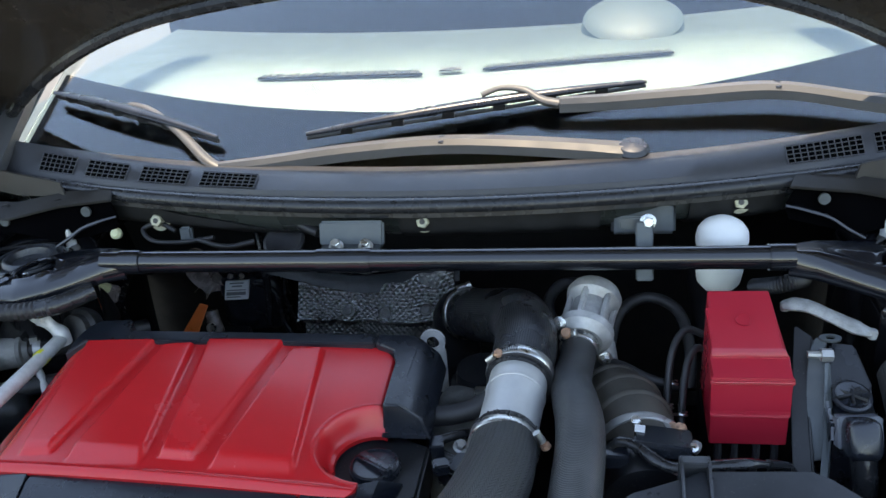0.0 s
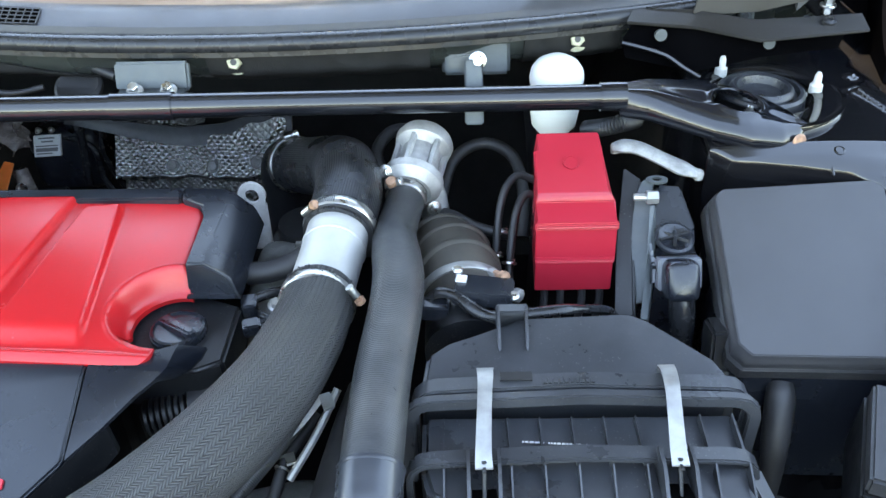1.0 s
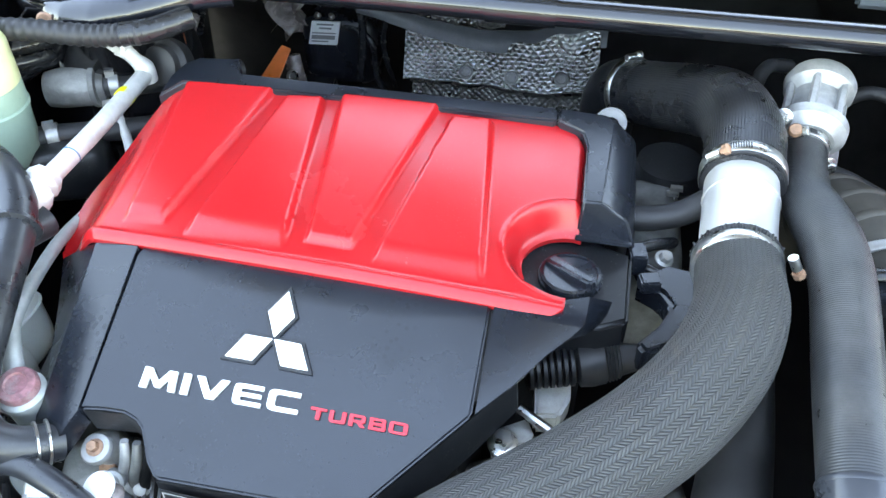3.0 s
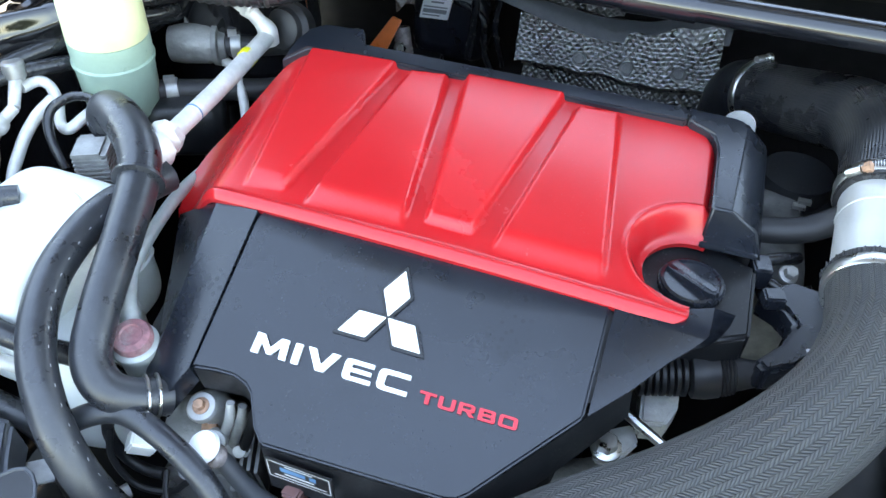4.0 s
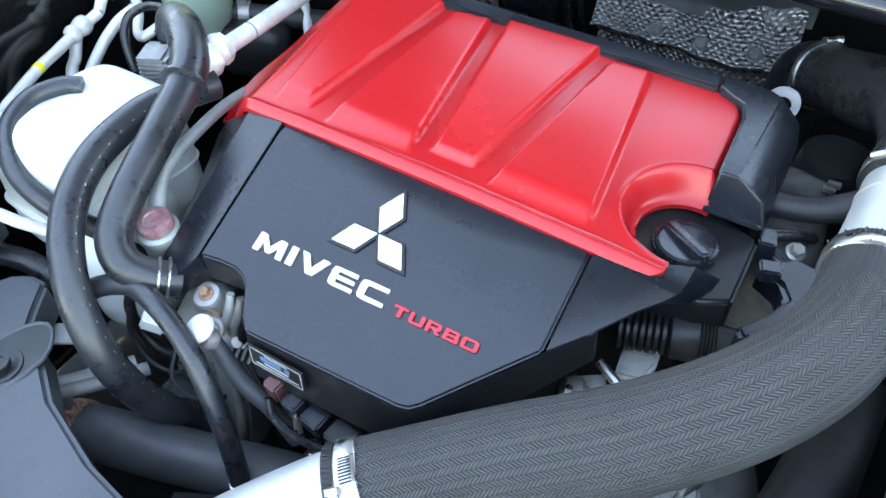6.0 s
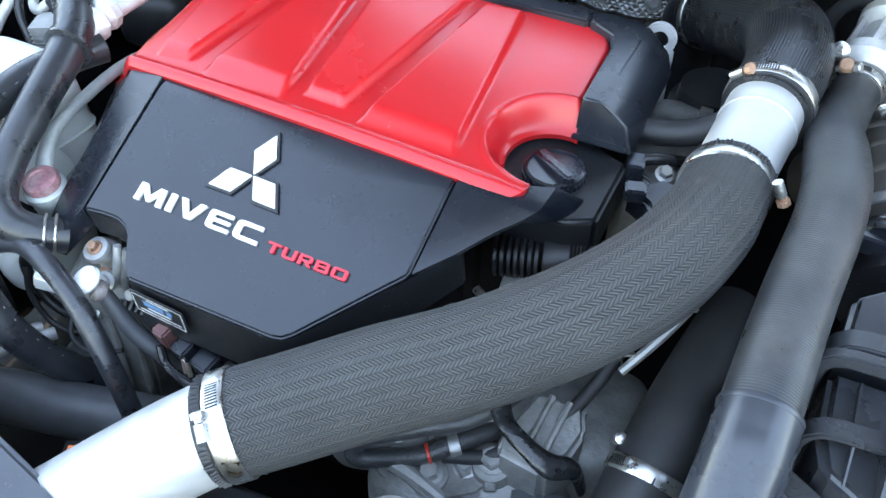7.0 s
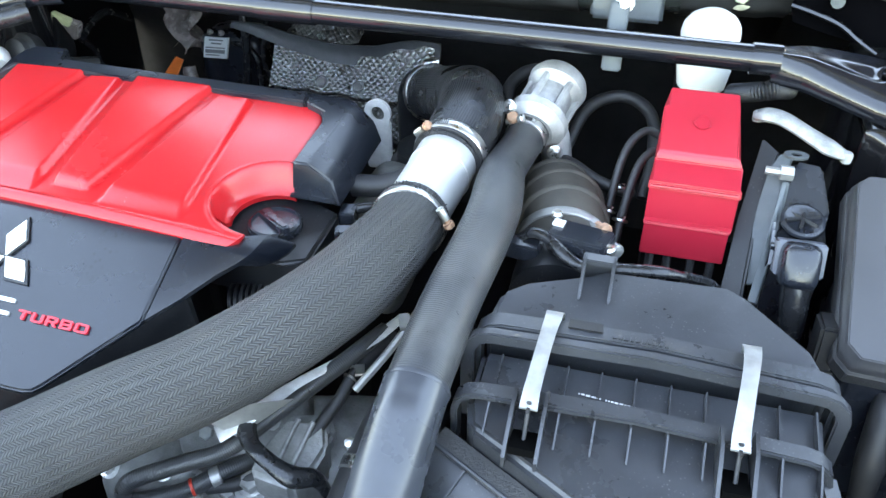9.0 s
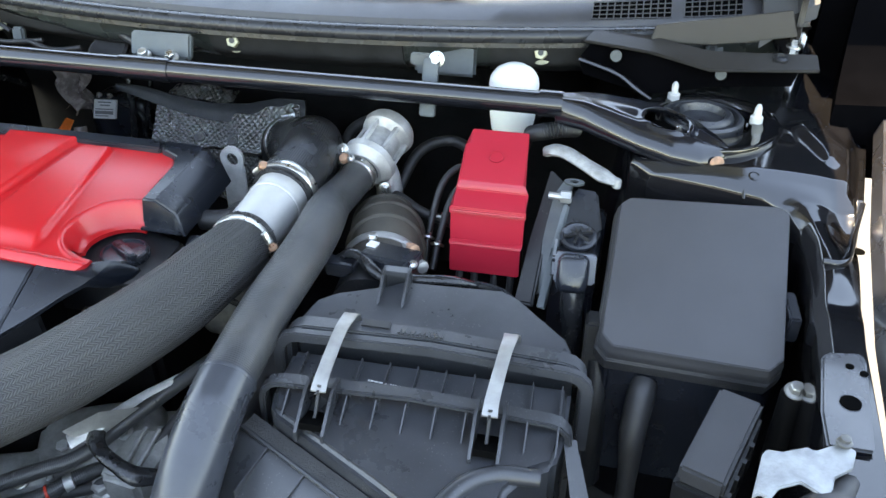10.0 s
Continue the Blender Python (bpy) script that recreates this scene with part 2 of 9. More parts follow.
FLUID_YELLOW = surface("yellowed_bottle", (0.62, 0.62, 0.36), 0.38, var=0.10, scale=25, bump=0.03)
PIPE_GREY = surface("grey_coolant_pipe", (0.42, 0.45, 0.44), 0.5, metal=0.4, var=0.2, scale=60, dust=0.3, dust_color=(0.3, 0.3, 0.28))
AC_PIPE = surface("aluminium_line", (0.62, 0.61, 0.59), 0.48, metal=0.25, var=0.18, scale=60, grain=250, bump=0.3, dust=0.45, dust_color=(0.38, 0.36, 0.33))
TAPE = surface("shiny_wiring_tape", (0.016, 0.017, 0.019), 0.20, var=0.4, scale=70, grain=120, bump=0.8)
ORANGE = surface("orange_plastic", (0.85, 0.17, 0.03), 0.35, var=0.1)
CLOUDY = surface("cloudy_clear_plastic", (0.24, 0.20, 0.19), 0.25, var=0.4, scale=60, bump=0.3)
STRIP = surface("frosted_strip_plastic", (0.28, 0.28, 0.27), 0.42, var=0.35, scale=80, grain=300, bump=0.6)
SILVER_PLATE = surface("galvanised_plate", (0.30, 0.31, 0.31), 0.42, metal=0.6, var=0.3, scale=60, grain=250, bump=0.5)
YELLOW = surface("yellow_mark", (0.72, 0.66, 0.02), 0.45, var=0.05)
LABEL_WHITE = surface("white_label", (0.72, 0.72, 0.72), 0.5, var=0.05)
LABEL_BLACK = surface("black_label", (0.015, 0.015, 0.016), 0.4, var=0.1)
INK = surface("grey_ink", (0.18, 0.18, 0.19), 0.6, var=0.1)
PALE_INK = surface("pale_print", (0.48, 0.48, 0.48), 0.6, var=0.15)
BLUE_INK = surface("blue_print", (0.06, 0.17, 0.30), 0.5, var=0.1)
RED_LETTER = surface("red_letter", (0.62, 0.02, 0.035), 0.35, var=0.06, bump=0.02)
CHROME = surface("satin_white_metal", (0.86, 0.86, 0.85), 0.32, metal=0.35, var=0.05, bump=0.03)
RED_CAP = surface("faded_red_cap", (0.24, 0.10, 0.11), 0.6, var=0.5, scale=130, bump=0.4, dust=1.0, dust_color=(0.36, 0.33, 0.33))
DROPS = spotted("spotted_black_plastic")
RED_BAND = surface("red_band", (0.60, 0.04, 0.02), 0.5, var=0.1)
BROWN = surface("maroon_connector", (0.13, 0.055, 0.05), 0.5, var=0.2)
COWL = surface("grey_cowl_plastic", (0.036, 0.036, 0.040), 0.42, var=0.2, scale=20, grain=900, bump=0.2, dust=0.25, dust_color=(0.085, 0.082, 0.078))
SEAL = surface("rubber_weatherstrip", (0.014, 0.015, 0.017), 0.28, var=0.25, scale=40, dust=0.3, dust_color=(0.05, 0.05, 0.05))
WIPER = surface("painted_wiper_arm", (0.060, 0.060, 0.061), 0.5, metal=0.0, var=0.1, scale=30, bump=0.08)
DASH = surface("dash_vinyl", (0.058, 0.083, 0.086), 0.6, var=0.06, scale=8, grain=500, bump=0.3)
FRIT = surface("black_glass_border", (0.0006, 0.0006, 0.0008), 0.9, var=0.1, specular=0.0)
HOOD_UNDER = surface("bonnet_underside", (0.030, 0.024, 0.019), 0.20, var=0.3, scale=10, coat=0.4, dust=0.2, dust_color=(0.10, 0.085, 0.07))
CONCRETE = surface("concrete", (0.13, 0.128, 0.122), 0.9, var=0.15, scale=2, grain=90, bump=0.5)
PALE_GREY = surface("pale_grey_metal", (0.080, 0.094, 0.100), 0.5, metal=0.3, var=0.2, scale=40, dust=0.3, dust_color=(0.15, 0.15, 0.145))
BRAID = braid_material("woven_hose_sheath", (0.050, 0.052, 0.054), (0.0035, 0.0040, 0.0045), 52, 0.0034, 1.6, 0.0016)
RIBBED = rib_material("ribbed_rubber", (0.012, 0.013, 0.016), 1 / 84, 0.30, 0.35, along=False)
WRAPPED = rib_material("wrapped_rubber", (0.030, 0.032, 0.035), 0.0022, 0.38, 0.22)

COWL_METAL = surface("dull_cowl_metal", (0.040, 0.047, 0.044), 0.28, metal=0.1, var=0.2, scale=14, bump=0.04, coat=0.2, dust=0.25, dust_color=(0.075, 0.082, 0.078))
FOLIAGE = surface("far_foliage", (0.045, 0.060, 0.028), 0.8, var=0.5, scale=1.2, grain=9, bump=1.0, specular=0.2)
FELT = surface("dusty_felt_pad", (0.020, 0.020, 0.020), 0.8, var=0.35, scale=30, grain=500, bump=0.5, dust=0.4, dust_color=(0.05, 0.05, 0.048), specular=0.2)
BROWN_TRIM = surface("brownish_trim_plastic", (0.020, 0.018, 0.016), 0.42, var=0.15, scale=20, grain=900, bump=0.2, dust=0.2, dust_color=(0.035, 0.032, 0.029))
FOAM = surface("coarse_foam", (0.020, 0.020, 0.021), 0.75, var=0.5, scale=160, grain=420, bump=1.0, dust=0.3, dust_color=(0.06, 0.06, 0.06))

GLASS = bpy.data.materials.new("windscreen_glass")
GLASS.use_nodes = True
gt = GLASS.node_tree
gb = gt.nodes["Principled BSDF"]
gb.inputs["Base Color"].default_value = (0.86, 0.95, 0.93, 1)
gb.inputs["Roughness"].default_value = 0.0
gb.inputs["IOR"].default_value = 1.5
gb.inputs["Transmission Weight"].default_value = 1.0


# ---- building helpers ----
def rails(points, per=8):
    """A smooth line through points (Catmull-Rom), with the share along it for each sample."""
    p = [Vector(q) for q in points]
    if len(p) == 2:
        return [(p[0].lerp(p[1], i / per), i / per) for i in range(per + 1)]
    ext = [p[0] * 2 - p[1]] + p + [p[-1] * 2 - p[-2]]
    out = []
    for i in range(len(p) - 1):
        a, b, c, d = ext[i:i + 4]
        for k in range(per):
            t = k / per
            out.append((0.5 * ((2 * b) + (c - a) * t + (2 * a - 5 * b + 4 * c - d) * t * t + (3 * b - a - 3 * c + d) * t ** 3), (i + t)))
    out.append((p[-1], float(len(p) - 1)))
    return out


def add_tube(bm, points, r, seg=16, per=8, caps=True, flat=1.0):
    """A round tube through points; r: one radius or one for each point. UV: girth 0 to 1, length in metres."""
    line = rails(points, per)
    uv = bm.loops.layers.uv.verify()
    radii = r if isinstance(r, (list, tuple)) else [r] * len(points)
    rings, lengths = [], []
    along = 0.0
    up = None
    for i, (p, s) in enumerate(line):
        a = line[max(0, i - 1)][0]
        b = line[min(len(line) - 1, i + 1)][0]
        d = (b - a).normalized()
        if up is None:
            up = Vector((0, 0, 1)) if abs(d.z) < 0.9 else Vector((0, 1, 0))
        side = d.cross(up).normalized()
        up = side.cross(d).normalized()
        k = min(int(s), len(radii) - 2) if len(radii) > 1 else 0
        f = s - k if len(line) > 2 or len(radii) > 1 else 0
        if len(points) == 2:
            k, f = 0, s
        rad = radii[k] * (1 - f) + radii[k + 1] * f if len(radii) > 1 else radii[0]
        if i:
            along += (p - line[i - 1][0]).length
        lengths.append(along)
        rings.append([bm.verts.new(p + (side * math.cos(2 * math.pi * j / seg) + up * math.sin(2 * math.pi * j / seg) * flat) * rad) for j in range(seg)])
    for i in range(len(rings) - 1):
        for j in range(seg):
            k = (j + 1) % seg
            f = bm.faces.new((rings[i][j], rings[i][k], rings[i + 1][k], rings[i + 1][j]))
            for loop, (u, v) in zip(f.loops, ((j / seg, lengths[i]), ((j + 1) / seg, lengths[i]), ((j + 1) / seg, lengths[i + 1]), (j / seg, lengths[i + 1]))):
                loop[uv].uv = (u, v)
    if caps:
        bm.faces.new(rings[0][::-1])
        bm.faces.new(rings[-1])
    return bm


def add_lathe(bm, origin, axis, profile, seg=24):
    """A turned shape: profile rows of (distance along axis, radius)."""
    o, d = Vector(origin), Vector(axis).normalized()
    u = d.orthogonal().normalized()
    w = d.cross(u)
    rings = []
    for h, r in profile:
        c = o + d * h
        rings.append([bm.verts.new(c + (u * math.cos(2 * math.pi * j / seg) + w * math.sin(2 * math.pi * j / seg)) * max(r, 1e-4)) for j in range(seg)])
    for a, b in zip(rings, rings[1:]):
        for j in range(seg):
            k = (j + 1) % seg
            bm.faces.new((a[j], a[k], b[k], b[j]))
    bm.faces.new(rings[0][::-1])
    bm.faces.new(rings[-1])
    return bm


def add_box(bm, c, size, turn=(0, 0, 0), taper=1.0):
    """A box centred at c, turned by degrees; taper narrows its top."""
    m = pose(*c, *turn)
    x, y, z = (s / 2 for s in size)
    v = [bm.verts.new(m @ Vector((sx * x * (taper if sz > 0 else 1), sy * y * (taper if sz > 0 else 1), sz * z))) for sz in (-1, 1) for sy in (-1, 1) for sx in (-1, 1)]
    for f in ((0, 2, 3, 1), (4, 5, 7, 6), (0, 1, 5, 4), (1, 3, 7, 5), (3, 2, 6, 7), (2, 0, 4, 6)):
        bm.faces.new([v[i] for i in f])
    return bm


def add_prism(bm, ring, drop):
    """A plate with the outline ring (3D), as thick as the vector drop."""
    drop = Vector(drop)
    a = [bm.verts.new(Vector(p)) for p in ring]
    b = [bm.verts.new(Vector(p) + drop) for p in ring]
    n = len(ring)
    bm.faces.new(a)
    bm.faces.new(b[::-1])
    for i in range(n):
        bm.faces.new((a[i], b[i], b[(i + 1) % n], a[(i + 1) % n]))
    bmesh.ops.recalc_face_normals(bm, faces=bm.faces)
    return bm


def add_sheet(bm, f, nu, nv, thick=None):
    """A sheet of nu x nv quads at f(u, v), u and v from 0 to 1; thick: a vector by which its back lies off. UV in metres, roughly."""
    uv = bm.loops.layers.uv.verify()
    grid = [[bm.verts.new(f(i / nu, j / nv)) for i in range(nu + 1)] for j in range(nv + 1)]
    w = (grid[0][nu].co - grid[0][0].co).length
    h = (grid[nv][0].co - grid[0][0].co).length
    for j in range(nv):
        for i in range(nu):
            face = bm.faces.new((grid[j][i], grid[j][i + 1], grid[j + 1][i + 1], grid[j + 1][i]))
            for loop, (a, b) in zip(face.loops, ((i, j), (i + 1, j), (i + 1, j + 1), (i, j + 1))):
                loop[uv].uv = (a / nu * w, b / nv * h)
    if thick is not None:
        rim(bm, thick)
    return bm


def rim(bm, drop):
    """Turns the open edges of a sheet down by drop."""
    edges = [e for e in bm.edges if e.is_boundary]
    made = bmesh.ops.extrude_edge_only(bm, edges=edges)["geom"]
    for v in made:
        if isinstance(v, bmesh.types.BMVert):
            v.co += Vector(drop)
    bmesh.ops.recalc_face_normals(bm, faces=bm.faces)


# while settle[0] is True, new meshes are levelled with the car: a small turn and shift
SEAT = Matrix(((0.99956, 0.02053, -0.01484, -0.00293), (-0.01977, 0.99844, 0.04988, -0.03898), (0.01584, -0.04957, 0.99853, 0.03097), (0, 0, 0, 1)))
settle = [False]


def link_mesh(name, bm, material, smooth=40, bevel=0.0, segments=2):
    if settle[0]:
        bmesh.ops.transform(bm, matrix=SEAT, verts=bm.verts)
    me = bpy.data.meshes.new(name)
    if bevel:
        bmesh.ops.remove_doubles(bm, verts=bm.verts, dist=1e-5)
        edges = [e for e in bm.edges if len(e.link_faces) == 2 and e.calc_face_angle(0) > radians(30)]
        bmesh.ops.bevel(bm, geom=edges, offset=bevel, segments=segments, affect="EDGES", clamp_overlap=True)
    bm.to_mesh(me)
    bm.free()
    for p in me.polygons:
        p.use_smooth = True
    me.set_sharp_from_angle(angle=radians(smooth))
    me.materials.append(material)
    return new(name, me)


def thing(name, base, label, category, group="", kind=""):
    """An Empty at the base of a thing, which parents its parts."""
    ob = new(name)
    ob.location = base
    ob.empty_display_size = 0.02
    return tagged(ob, label, category, group, kind)


def part(name, bm, material, parent, label="", smooth=40, bevel=0.0, segments=2):
    """A bmesh in world coordinates as one mesh under a thing or part."""
    ob = link_mesh(name, bm, material, smooth, bevel, segments)
    ob.parent = parent
    base = Matrix.Translation(parent.location).inverted() if parent.parent is None else Matrix.Identity(4)
    ob.matrix_parent_inverse = base
    return tagged(ob, label)


def solo(name, bm, material, label, category, group="", kind="", smooth=40, bevel=0.0):
    """A thing of one mesh."""
    return tagged(link_mesh(name, bm, material, smooth, bevel), label, category, group, kind)


def B():
    return bmesh.new()


def clamp_band(parent, centre, axis, r, width, screw, screw_material=None, name="hose_clamp"):
    """A worm-drive clamp round a hose: band, screw housing and screw."""
    c, d = Vector(centre), Vector(axis).normalized()
    bm = B()
    add_lathe(bm, c - d * width / 2, d, [(0, r - 0.002), (0, r + 0.0008), (0.0008, r + 0.0014), (width - 0.0008, r + 0.0014), (width, r + 0.0008), (width, r - 0.002)], 40)
    band = part(name, bm, STEEL, parent, "steel worm-drive clamp band")
    s = Vector(screw)
    rad = (s - c) - d * (s - c).dot(d)
    t = d.cross(rad).normalized()
    bm = B()
    add_tube(bm, [s - t * 0.010, s + t * 0.003], 0.0044, 10, 2)
    part("screw_housing", bm, STEEL, band)
    bm = B()
    add_lathe(bm, s + t * 0.004, t, [(0, 0.0032), (0.003, 0.0032), (0.003, 0.0055), (0.0075, 0.0055), (0.0085, 0.0042)], 8)
    part("screw", bm, screw_material or RUSTY, band, "rusted clamp screw")
    # slots cut into the band beside the screw
    bm = B()
    n = rad.normalized()
    for i in range(9):
        a = 0.30 + i * 0.055
        q = Matrix.Rotation(a, 3, d) @ n
        e = d.cross(q)
        o = c + q * (r + 0.0016)
        vs = [o + d * width * 0.3 + e * 0.0006, o - d * width * 0.3 + e * 0.0012, o - d * width * 0.3 - e * 0.0002, o + d * width * 0.3 - e * 0.0008]
        bm.faces.new([bm.verts.new(v) for v in vs])
    part("slots", bm, LABEL_BLACK, band)
    return band


def hex_bolt(parent, place, axis, r, material, flange=1.5, name="bolt", height=None):
    h = height or r * 1.1
    bm = B()
    add_lathe(bm, place, axis, [(0, r * flange), (r * 0.25, r * flange * 0.97), (r * 0.4, r * 1.05)], 18)
    add_lathe(bm, Vector(place) + Vector(axis).normalized() * r * 0.3, axis, [(0, r), (h, r), (h + r * 0.15, r * 0.85)], 6)
    return part(name, bm, material, parent, smooth=30)


def lines_of_print(parent, corner, across, down, rows, material, lift, name="print_bar", seed=1):
    """Bars for print too small to read: rows of (start, end, height share)."""
    rng = random.Random(seed)
    across, down, lift = Vector(across), Vector(down), Vector(lift)
    for y0, y1, x0, x1 in rows:
        bm = B()
        ring = [Vector(corner) + lift + across * x + down * y for x, y in ((x0, y0), (x1, y0), (x1, y1), (x0, y1))]
        bm.faces.new([bm.verts.new(v) for v in ring])
        part(name, bm, material, parent)


# ---- the car's body round the engine bay ----
MID = -0.04  # the car's middle line


def lip_y(x):
    """How far back the front edge of the cowl lies at x."""
    return 0.955 + 0.28 * (x - MID) ** 2


def strip(f, x0, x1, n, thick=None):
    """A band swept across the car: f(x) gives its cross-section as points (y, z)."""
    bm = B()
    uv = bm.loops.layers.uv.verify()
    rows = []
    for i in range(n + 1):
        x = x0 + (x1 - x0) * i / n
        rows.append([bm.verts.new((x, y, z)) for y, z in f(x)])
    for a, b in zip(rows, rows[1:]):
        for j in range(len(a) - 1):
            bm.faces.new((a[j], b[j], b[j + 1], a[j + 1]))
    if thick:
        rim(bm, thick)
    return bm


bm = B()
add_sheet(bm, lambda u, v: Vector((-300 + 600 * u, -300 + 600 * v, 0)), 8, 8)
solo("ground", bm, CONCRETE, "pale concrete ground under the car", "ground", kind="structure")

bm = B()
rng = random.Random(11)
tops = [2.1 + 0.8 * math.sin(i * 0.7) * math.sin(i * 0.23 + 1) + rng.uniform(-0.5, 0.5) for i in range(96)]
rows = []
for i in range(96):
    a = 2 * math.pi * i / 96
    rows.append([bm.verts.new(((17 + w * rng.uniform(0.3, 1.0)) * math.cos(a), (17 + w * rng.uniform(0.3, 1.0)) * math.sin(a), tops[i] * h)) for h, w in ((0, 0), (0.25, 0.6), (0.5, 0.9), (0.75, 0.7), (1.0, 1.6))])
for i in range(96):
    for j in range(4):
        bm.faces.new((rows[i][j], rows[i][j + 1], rows[(i + 1) % 96][j + 1], rows[(i + 1) % 96][j]))
solo("backdrop", bm, FOLIAGE, "distant dark green tree line round the yard", "tree line", kind="structure")

# pan and walls that close the bay below, tray and front near-black for shade
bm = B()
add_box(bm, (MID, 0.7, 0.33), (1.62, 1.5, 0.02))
solo("undertray", bm, DARK, "dirty undertray below the engine, darkened for shade", "undertray", kind="structure")
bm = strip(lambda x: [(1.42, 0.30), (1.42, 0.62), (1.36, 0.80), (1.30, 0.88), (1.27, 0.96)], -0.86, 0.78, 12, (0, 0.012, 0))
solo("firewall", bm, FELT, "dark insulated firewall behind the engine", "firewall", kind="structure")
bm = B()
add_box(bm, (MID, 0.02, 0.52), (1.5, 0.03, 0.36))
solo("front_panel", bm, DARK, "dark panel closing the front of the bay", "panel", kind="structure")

def ease_line(u):
    return max(0.0, u - 0.45) / 0.55


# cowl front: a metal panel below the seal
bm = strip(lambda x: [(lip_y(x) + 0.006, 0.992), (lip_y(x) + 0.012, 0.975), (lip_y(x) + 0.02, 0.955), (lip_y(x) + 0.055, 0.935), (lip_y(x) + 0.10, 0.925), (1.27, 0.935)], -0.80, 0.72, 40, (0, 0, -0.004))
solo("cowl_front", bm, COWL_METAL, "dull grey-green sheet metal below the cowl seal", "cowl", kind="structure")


def felt_pad(x0, x1, top, low):
    """A dark pad lying on the cowl front; top and low give its edges' heights at a share along it."""
    bm = B()

    def at(u, v):
        x = x0 + (x1 - x0) * u
        z = low(u) + (top(u) - low(u)) * v
        back = 0.0 if z > 0.955 else (0.955 - z) * 1.75
        return Vector((x, lip_y(x) - 0.001 + (0.992 - max(z, 0.955)) * 0.4 + back + 0.0015 * math.sin(u * 23 + v * 4), z))
    add_sheet(bm, at, 30, 8, (0, 0.006, -0.001))
    return solo("sound_pad", bm, FELT, "dusty black felt pad on the cowl front", "sound pad", group="cowl pads", smooth=60)


felt_pad(-0.082, 0.188, lambda u: 0.984, lambda u: 0.932)
felt_pad(-0.66, -0.215, lambda u: 0.984 - 0.034 * ease_line(u), lambda u: 0.932)
felt_pad(0.305, 0.43, lambda u: 0.986, lambda u: 0.932)
bm = strip(lambda x: [(lip_y(x) + 0.004 + 0.013 * math.cos(a), 1.000 + 0.011 * math.sin(a)) for a in [radians(d) for d in range(-60, 240, 30)]], -0.77, 0.69, 48)
solo("weatherstrip", bm, SEAL, "black rubber seal along the cowl edge", "weatherstrip", kind="structure")
bm = strip(lambda x: [(lip_y(x) - 0.003, 0.992), (lip_y(x) - 0.004, 0.986), (lip_y(x) + 0.004, 0.983), (lip_y(x) + 0.012, 0.986)], -0.76, 0.68, 48)
solo("seal_flange", bm, SEAL, "black rubber flange below the seal", "flange", kind="structure")


def glass_y(x):
    return 1.075 + 0.20 * (x - MID) ** 2


def glass_z(x, y):
    return 1.020 + 0.47 * (y - glass_y(x)) + 0.05 * (x - MID) ** 2


# cowl cover between the seal and the glass, with grilles
cowl = thing("cowl_cover", (MID, 1.02, 1.0), "grey plastic cowl cover with small square air grilles", "cowl cover", kind="structure")
bm = strip(lambda x: [(lip_y(x) + 0.012, 1.004), (lip_y(x) + 0.018, 1.016), (lip_y(x) + 0.045, 1.024 + 0.03 * (x - MID) ** 2), (glass_y(x) - 0.025, 1.022 + 0.05 * (x - MID) ** 2), (glass_y(x) - 0.01, 1.012 + 0.05 * (x - MID) ** 2)], -0.755, 0.675, 60, (0, 0, -0.006))
part("cowl_panel", bm, COWL, cowl)


def grille(x0, x1):
    bars = B()
    holes = B()
    n = max(5, int((x1 - x0) / 0.0095))

    def at(x, s, lift):
        y0, y1 = lip_y(x) + 0.0185, lip_y(x) + 0.0445
        z0, z1 = 1.0163, 1.0240 + 0.03 * (x - MID) ** 2
        return Vector((x, y0 + (y1 - y0) * s, z0 + (z1 - z0) * s + lift))
    add_sheet(holes, lambda u, v: at(x0 + (x1 - x0) * u, v, 0.0010), n, 2)
    for i in range(n + 1):
        x = x0 + (x1 - x0) * i / n
        add_tube(bars, [at(x, 0, 0.002), at(x, 1, 0.002)], 0.0009, 4, 1)
    for j in range(5):
        add_tube(bars, [at(x0, j / 4, 0.0022), at((x0 + x1) / 2, j / 4, 0.0022), at(x1, j / 4, 0.0022)], 0.0008, 4, 4)
    g = part("grille", bars, COWL, cowl, "grey plastic grid over dark slots")
    part("grille_opening", holes, HOLE, g)


for gx in ((-0.289, -0.376), (-0.399, -0.479), (-0.504, -0.579), (-0.604, -0.674)):
    grille(gx[1], gx[0])
for gx in ((0.434, 0.539), (0.556, 0.635)):
    grille(*gx)

for s in (1, -1):
    bm = B()
    add_sheet(bm, lambda u, v: Vector((MID + s * (0.695 + 0.075 * u + 0.03 * v), 1.05 + 0.05 * u + 0.36 * v, 1.010 + 0.004 * math.sin(u * 3) + 0.03 * u + 0.185 * v)), 8, 10, (0, 0, -0.02))
    part("cowl_end", bm, WIPER, cowl, "grey plastic end trim beside the glass")
# windscreen: glass over a black border, dashboard behind it


def glass_point(u, v, drop):
    x = -0.74 + 1.40 * u
    y = glass_y(x) - 0.012 + 0.85 * v
    return Vector((x, y + 0.42 * drop, glass_z(x, y) - 0.9 * drop))


bm = B()
NG, MG = 40, 20
skins = [[[bm.verts.new(glass_point(i / NG, j / MG, d)) for i in range(NG + 1)] for j in range(MG + 1)] for d in (0.0, 0.005)]
for j in range(MG):
    for i in range(NG):
        for k, g in enumerate(skins):
            q = (g[j][i], g[j][i + 1], g[j + 1][i + 1], g[j + 1][i])
            bm.faces.new(q if k == 0 else q[::-1])
